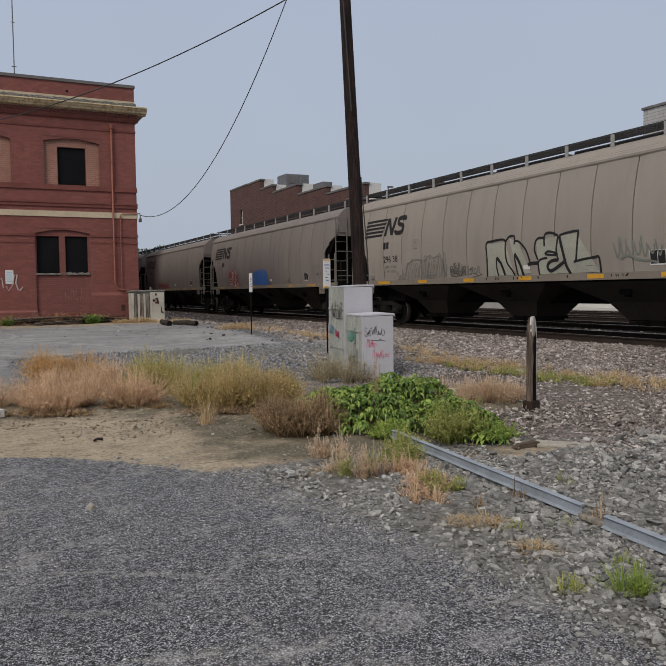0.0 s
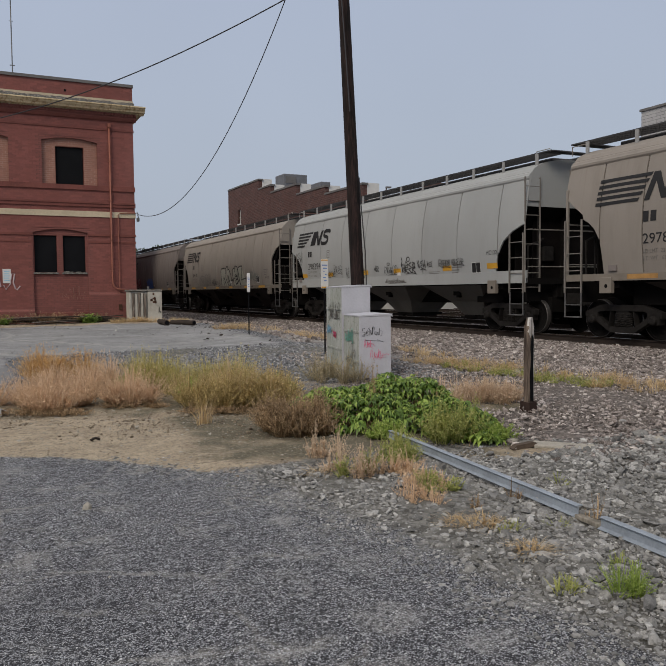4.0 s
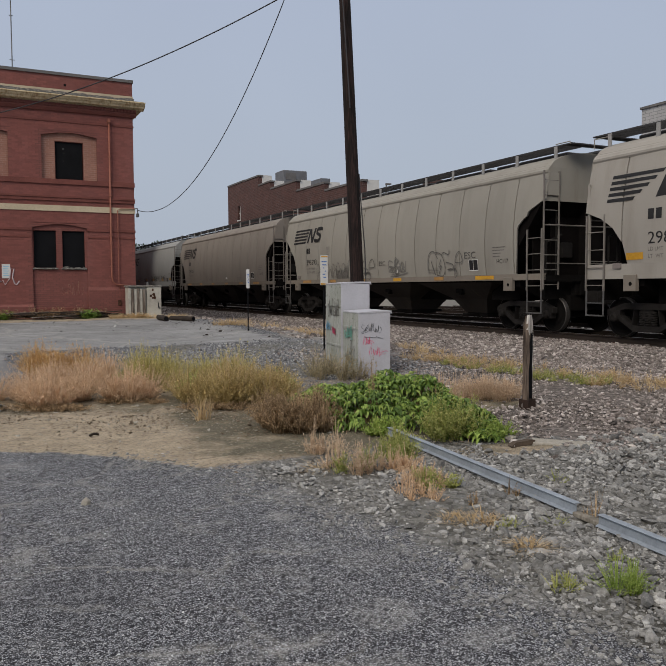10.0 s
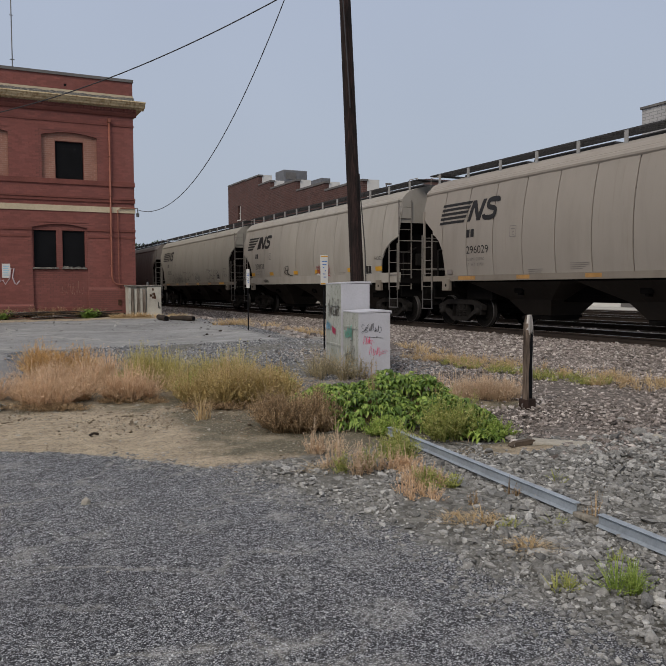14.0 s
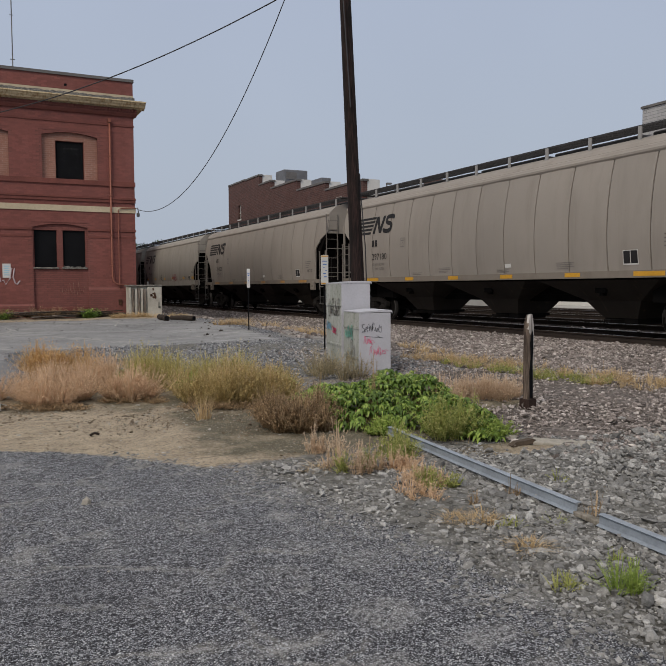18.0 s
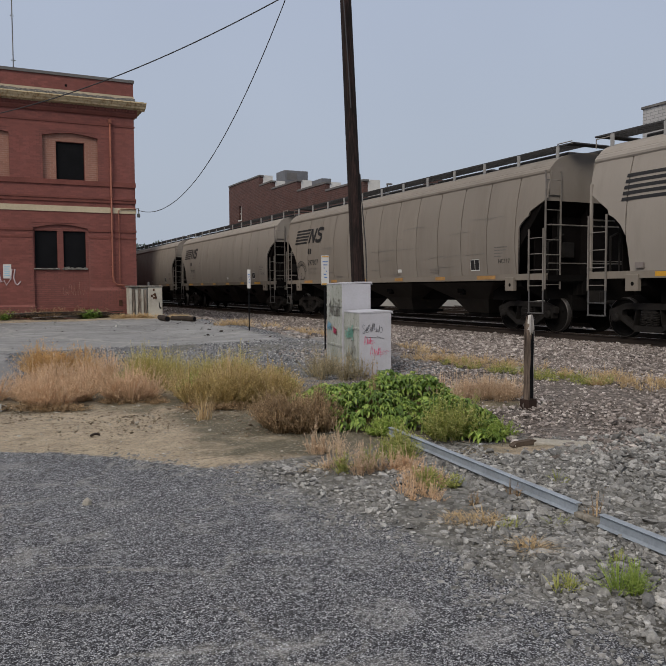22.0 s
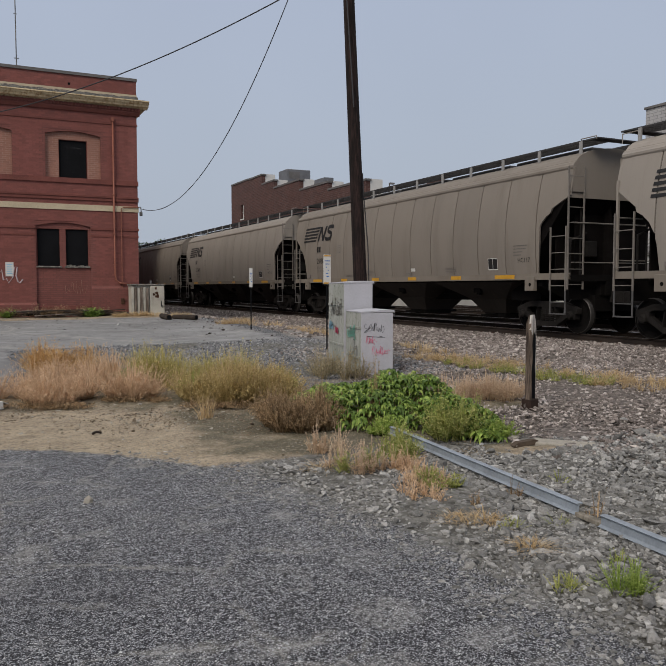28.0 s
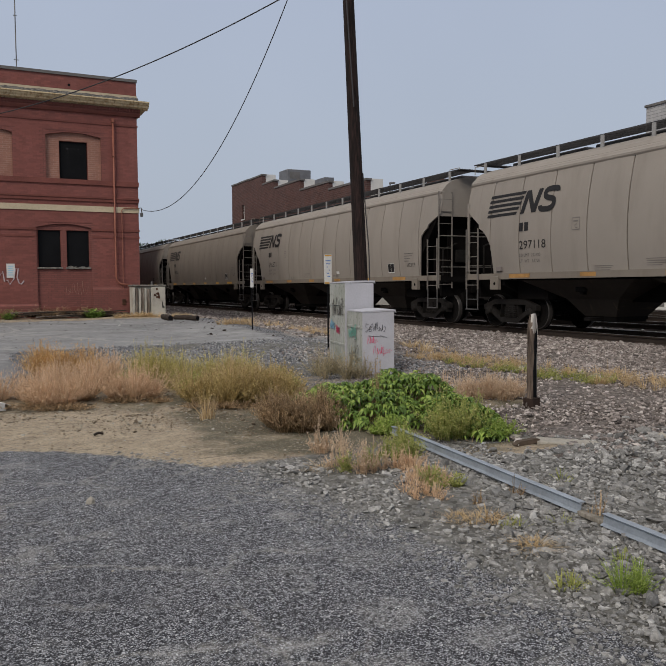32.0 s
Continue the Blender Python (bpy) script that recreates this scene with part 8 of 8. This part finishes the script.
    plant("dead_brown_weeds", "dense dead brown weeds beside the green shrub", "weeds", M["brown_weed"], lambda T: sprays(T, rng, pos3, 84, 0.41, 0.24, 28, 0.036))
    # leafy shrub: low domes clothed with whorls of drooping leaves
    domes = ((4.25, 7.90, 0.70, 0.80, 0.41), (4.86, 8.0, 0.58, 0.85, 0.50), (4.90, 7.1, 0.46, 0.65, 0.33), (4.90, 6.55, 0.28, 0.26, 0.14), (3.85, 8.35, 0.45, 0.40, 0.33))

    def dome_points(n, depth):
        x, y = rng.uniform(3.4, 5.6, n), rng.uniform(6.2, 8.95, n)
        h = np.max([dh * np.sqrt(np.maximum(1 - ((x - cx) / rx) ** 2 - ((y - cy) / ry) ** 2, 0)) for cx, cy, rx, ry, dh in domes], 0)
        h = h * (1 + 0.16 * np.sin(7.3 * x + 2 * y) * np.sin(5.9 * y - x))
        k = h > 0.03
        x, y, h = x[k], y[k], h[k]
        return np.stack([x, y, ground(x, y) + h * depth * rng.uniform(0.88, 1.06, len(x))], -1)
    shrub = thing("leafy_shrub", "dense green leafy shrub at the cabinets' foot", "shrub")
    T = Tris()
    whorls(T, rng, dome_points(1700, 1.0), 8, 0.092)
    tagged(part("leaf_mass", T.mesh("leaf_mass", M["leaf"]), None, shrub), kind="stuff")
    T = Tris()
    whorls(T, rng, dome_points(520, 0.62), 8, 0.10)
    tagged(part("inner_leaf_mass", T.mesh("inner_leaf_mass", M["leaf"]), None, shrub), kind="stuff")
    T = Tris()
    tips = dome_points(460, 1.0)
    stems(T, rng, tips, 0.004)
    tagged(part("stems", T.mesh("stems", M["brown_weed"]), None, shrub), kind="stuff")
    T = Tris()
    whorls(T, rng, dome_points(190, 1.04), 6, 0.085)
    tagged(part("young_leaf_mass", T.mesh("young_leaf_mass", M["lime"]), None, shrub), kind="stuff")
    pos4 = A([oval(rng, 2, 4.55, 8.15, 0.08, 0.08), oval(rng, 2, 4.2, 7.75, 0.08, 0.08), oval(rng, 2, 4.95, 7.95, 0.1, 0.1), oval(rng, 2, 3.75, 8.0, 0.1, 0.1)])
    plant("brown_seed_heads", "brown withered seed heads standing in the shrub", "weeds", M["brown_weed"], lambda T: sprays(T, rng, pos4, 30, 0.60, 0.12, 26, 0.03))
    pos5 = A([oval(rng, 10, 4.5, 6.62, 0.22, 0.2, -30), oval(rng, 6, 4.8, 6.75, 0.2, 0.2)])
    plant("pale_shrub", "pale green feathery weeds in front of the leafy shrub", "weeds", M["leaf_pale"], lambda T: sprays(T, rng, pos5, 15, 0.50, 0.26, 40, 0.04))
    pos5b = A([oval(rng, 8, 4.98, 6.5, 0.2, 0.14), oval(rng, 5, 4.1, 7.05, 0.2, 0.12)])
    plant("bright_weeds", "bright green low weeds by the channel", "weeds", M["lime"], lambda T: sprays(T, rng, pos5b, 26, 0.20, 0.2, 24, 0.045))
    # dusty weeds at the cabinets
    pos6 = A([oval(rng, 6, 5.35, 11.2, 0.3, 0.4), oval(rng, 4, 5.65, 10.85, 0.25, 0.12)])
    plant("dusty_weeds", "dusty brown-green weeds hugging the cabinets", "weeds", M["dusty"], lambda T: (sprays(T, rng, pos6, 24, 0.52, 0.32, 16, 0.045), blades(T, rng, pos6, 14, 0.5, 0.3, 0.006)))
    # dry tufts in the foreground
    pos7 = A([oval(rng, 7, 3.08, 6.52, 0.16, 0.10, -25), oval(rng, 8, 3.05, 5.72, 0.18, 0.12, -25), oval(rng, 4, 2.9, 6.0, 0.12, 0.08)])
    plant("seed_stalks", "pale dry seed stalks at the stone edge", "grass", M["pale_straw"], lambda T: (sprays(T, rng, pos7, 7, 0.36, 0.12, 34, 0.030), blades(T, rng, pos7, 4, 0.24, 0.2, 0.004)))
    pos7a = A([oval(rng, 9, 3.44, 5.62, 0.14, 0.20), oval(rng, 9, 3.30, 5.2, 0.16, 0.25, 20), oval(rng, 6, 3.08, 4.85, 0.14, 0.2)])
    plant("pink_stalks", "pinkish dry weeds beside the steel channel", "weeds", M["pink_straw"], lambda T: sprays(T, rng, pos7a, 12, 0.24, 0.13, 26, 0.024))
    pos7c = A([oval(rng, 6, 2.85, 5.95, 0.14, 0.06, -25)])
    plant("flat_straw", "flattened straw on the gravel edge", "grass", M["straw"], lambda T: blades(T, rng, pos7c, 40, 0.10, 0.26, 0.004, 1.0))
    tuft = oval(rng, 3, 2.53, 8.72, 0.05, 0.05)
    plant("straw_tuft", "upright pale straw tuft on the sandy dirt", "grass", M["straw"], lambda T: blades(T, rng, tuft, 26, 0.34, 0.16, 0.007, 0.2), group="")
    pos7b = A([oval(rng, 7, 3.6, 6.05, 0.16, 0.14), oval(rng, 5, 3.85, 6.45, 0.16, 0.2), oval(rng, 3, 3.05, 5.75, 0.2, 0.1), oval(rng, 4, 3.3, 5.0, 0.2, 0.2)])
    plant("pale_weeds", "pale green weeds among seed stalks", "weeds", M["leaf_pale"], lambda T: sprays(T, rng, pos7b, 18, 0.28, 0.16, 22, 0.036))
    pos8 = A([oval(rng, 8, 3.07, 4.18, 0.17, 0.08, -25), oval(rng, 3, 3.05, 3.6, 0.06, 0.05)])
    plant("dry_grass_tufts", "orange-tinted dry grass tufts among stones", "grass", M["straw"], lambda T: (blades(T, rng, pos8, 60, 0.09, 0.20, 0.003, 1.0), sprays(T, rng, pos8, 6, 0.12, 0.12, 12, 0.024)))
    pos9 = A([oval(rng, 5, 3.10, 2.86, 0.07, 0.05)])
    plant("young_weed", "bright feathery green weed among stones", "weed", M["lime"], lambda T: sprays(T, rng, pos9, 16, 0.24, 0.15, 70, 0.013, 0.2))
    pos10 = A([oval(rng, 5, 2.82, 3.05, 0.12, 0.04, -25), oval(rng, 2, 3.57, 3.9, 0.03, 0.03), oval(rng, 2, 4.35, 4.75, 0.04, 0.04), oval(rng, 3, 3.22, 4.0, 0.08, 0.04), oval(rng, 2, 3.45, 3.2, 0.1, 0.05)])
    plant("small_weeds", "small green weeds in the gravel", "weeds", M["leaf_pale"], lambda T: sprays(T, rng, pos10, 10, 0.10, 0.09, 18, 0.014))
    pos11 = A([oval(rng, 2, 3.30, 4.48, 0.04, 0.04), oval(rng, 2, 3.70, 4.54, 0.04, 0.04), oval(rng, 2, 3.84, 3.87, 0.04, 0.06)])
    plant("dark_stalks", "dark dead stalks beside the channel", "weeds", M["brown_weed"], lambda T: sprays(T, rng, pos11, 6, 0.24, 0.08, 16, 0.022))
    # grass by the track
    pos12 = A([oval(rng, 22, 6.2, 8.65, 0.36, 0.25, -25), oval(rng, 14, 6.65, 8.45, 0.3, 0.2)])
    plant("tan_grass", "tan dry grass between the shrub and the post", "grass", M["pale_straw"], lambda T: (blades(T, rng, pos12, 16, 0.36, 0.22, 0.004), sprays(T, rng, pos12, 24, 0.38, 0.2, 20, 0.032)))
    bank = patch(rng, 900, 7.2, 10.2, 5.5, 13.4, lambda x, y: (np.abs(x - (10.75 - 0.2 * y)) < 0.5) & (np.sin(y * 1.7 + 0.6) + np.sin(y * 5.3 + x * 3) > -0.45))
    plant("bank_grass", "dry tan grass in a band along the ballast", "grass", M["straw"], lambda T: (blades(T, rng, bank, 9, 0.17, 0.24, 0.005), sprays(T, rng, bank, 7, 0.22, 0.18, 16, 0.028)))
    bank2 = patch(rng, 700, 7.0, 10.0, 5.5, 13.2, lambda x, y: (np.abs(x - (10.4 - 0.2 * y)) < 0.3) & (np.sin(y * 1.3 + 1) + 0.6 * np.sin(7 * y + 4 * x) > -0.3))
    plant("green_bank_grass", "green weeds in a band along the ballast", "grass", M["leaf_pale"], lambda T: (blades(T, rng, bank2, 10, 0.16, 0.2, 0.007), sprays(T, rng, bank2, 7, 0.17, 0.16, 14, 0.04)))
    far = A([patch(rng, 60, 7.6, 9.2, 13.0, 23.0, lambda x, y: np.abs(x - 8.6 + 0.05 * (y - 16)) < 0.4), oval(rng, 26, 5.2, 26.7, 0.8, 0.25), oval(rng, 10, 6.4, 25.2, 0.5, 0.6), oval(rng, 10, 7.2, 21.5, 0.5, 0.8)])
    plant("lot_edge_grass", "dry grass along the far lot edge", "grass", M["straw"], lambda T: blades(T, rng, far, 40, 0.26, 0.3, 0.010))
    pos13 = A([oval(rng, 8, 4.05, 27.35, 0.28, 0.2), oval(rng, 2, 1.2, 27.6, 0.2, 0.1)])
    plant("wall_weeds", "green weeds at the depot wall", "weeds", M["leaf"], lambda T: broad_leaves(T, rng, pos13, 14, 0.36, 0.25, 0.11))
    pos14 = A([oval(rng, 22, 3.2, 27.75, 1.5, 0.3), oval(rng, 6, 1.0, 27.9, 0.8, 0.2)])
    plant("wall_brush", "brown dead brush at the depot wall", "weeds", M["brown_weed"], lambda T: sprays(T, rng, pos14, 22, 0.42, 0.4, 14, 0.07))


make_plants()


def make_tree(x, y, h, r, seed):
    """Far tree: tapered trunk, limbs, and a crown of many leaf clumps with gaps."""
    rng = np.random.default_rng(seed)
    t = thing("tree", "distant dark green leafy tree", "tree", group="distant trees")
    z0 = 0.3
    part("trunk", Geo().tube([(x, y, z0 - 0.3), (x + 0.1, y, z0 + h * 0.3), (x - 0.1, y, z0 + h * 0.7)], 0.3, 8, 0.12), M["bark"], t)
    limb = Geo()
    T = Tris()
    for i in range(9):
        a, k = rng.uniform(0, 6.28), rng.uniform(0.35, 0.8)
        tip = np.array([x + r * 0.75 * math.cos(a), y + r * 0.75 * math.sin(a), z0 + h * rng.uniform(0.55, 0.95)])
        limb.tube([(x, y, z0 + h * k * 0.7), tuple((np.array([x, y, z0 + h * k * 0.8]) + tip) / 2), tuple(tip)], 0.09, 5, 0.03)
        c = tip + rng.normal(0, r * 0.28, (40, 3))
        broad_leaves(T, rng, c, 4, 0.5, 0.8, 0.6, 3)
    part("limbs", limb, M["bark"], t)
    tagged(part("crown", T.mesh("crown", M["tree"]), None, t), kind="stuff")


for i, (x, y, h, r) in enumerate(((31.5, 150, 8.6, 4.2), (36, 158, 8.2, 4.2), (41, 150, 7.6, 4.0), (27, 160, 8.8, 4.5), (47, 165, 7.5, 4), (22, 155, 8.5, 4.5))):
    make_tree(x, y, h, r, 300 + i)


# ---- motion of the train ----
def motions():
    turn = math.degrees(SPEED / 0.457)
    steps = [i * 0.1 for i in range(321)]
    for n, kind, paint, number, code, car in CARS:
        walk(car, [(t, car_pose(n, t)) for t in (0, 4, 8, 12, 16, 20, 24, 28, 32)])
        for o in car.children:
            if o.name.startswith("wheelset"):
                y = o.location.y
                walk(o, [(t, pose(0, y, 0.457, -turn * t, 0, 0)) for t in steps])


motions()
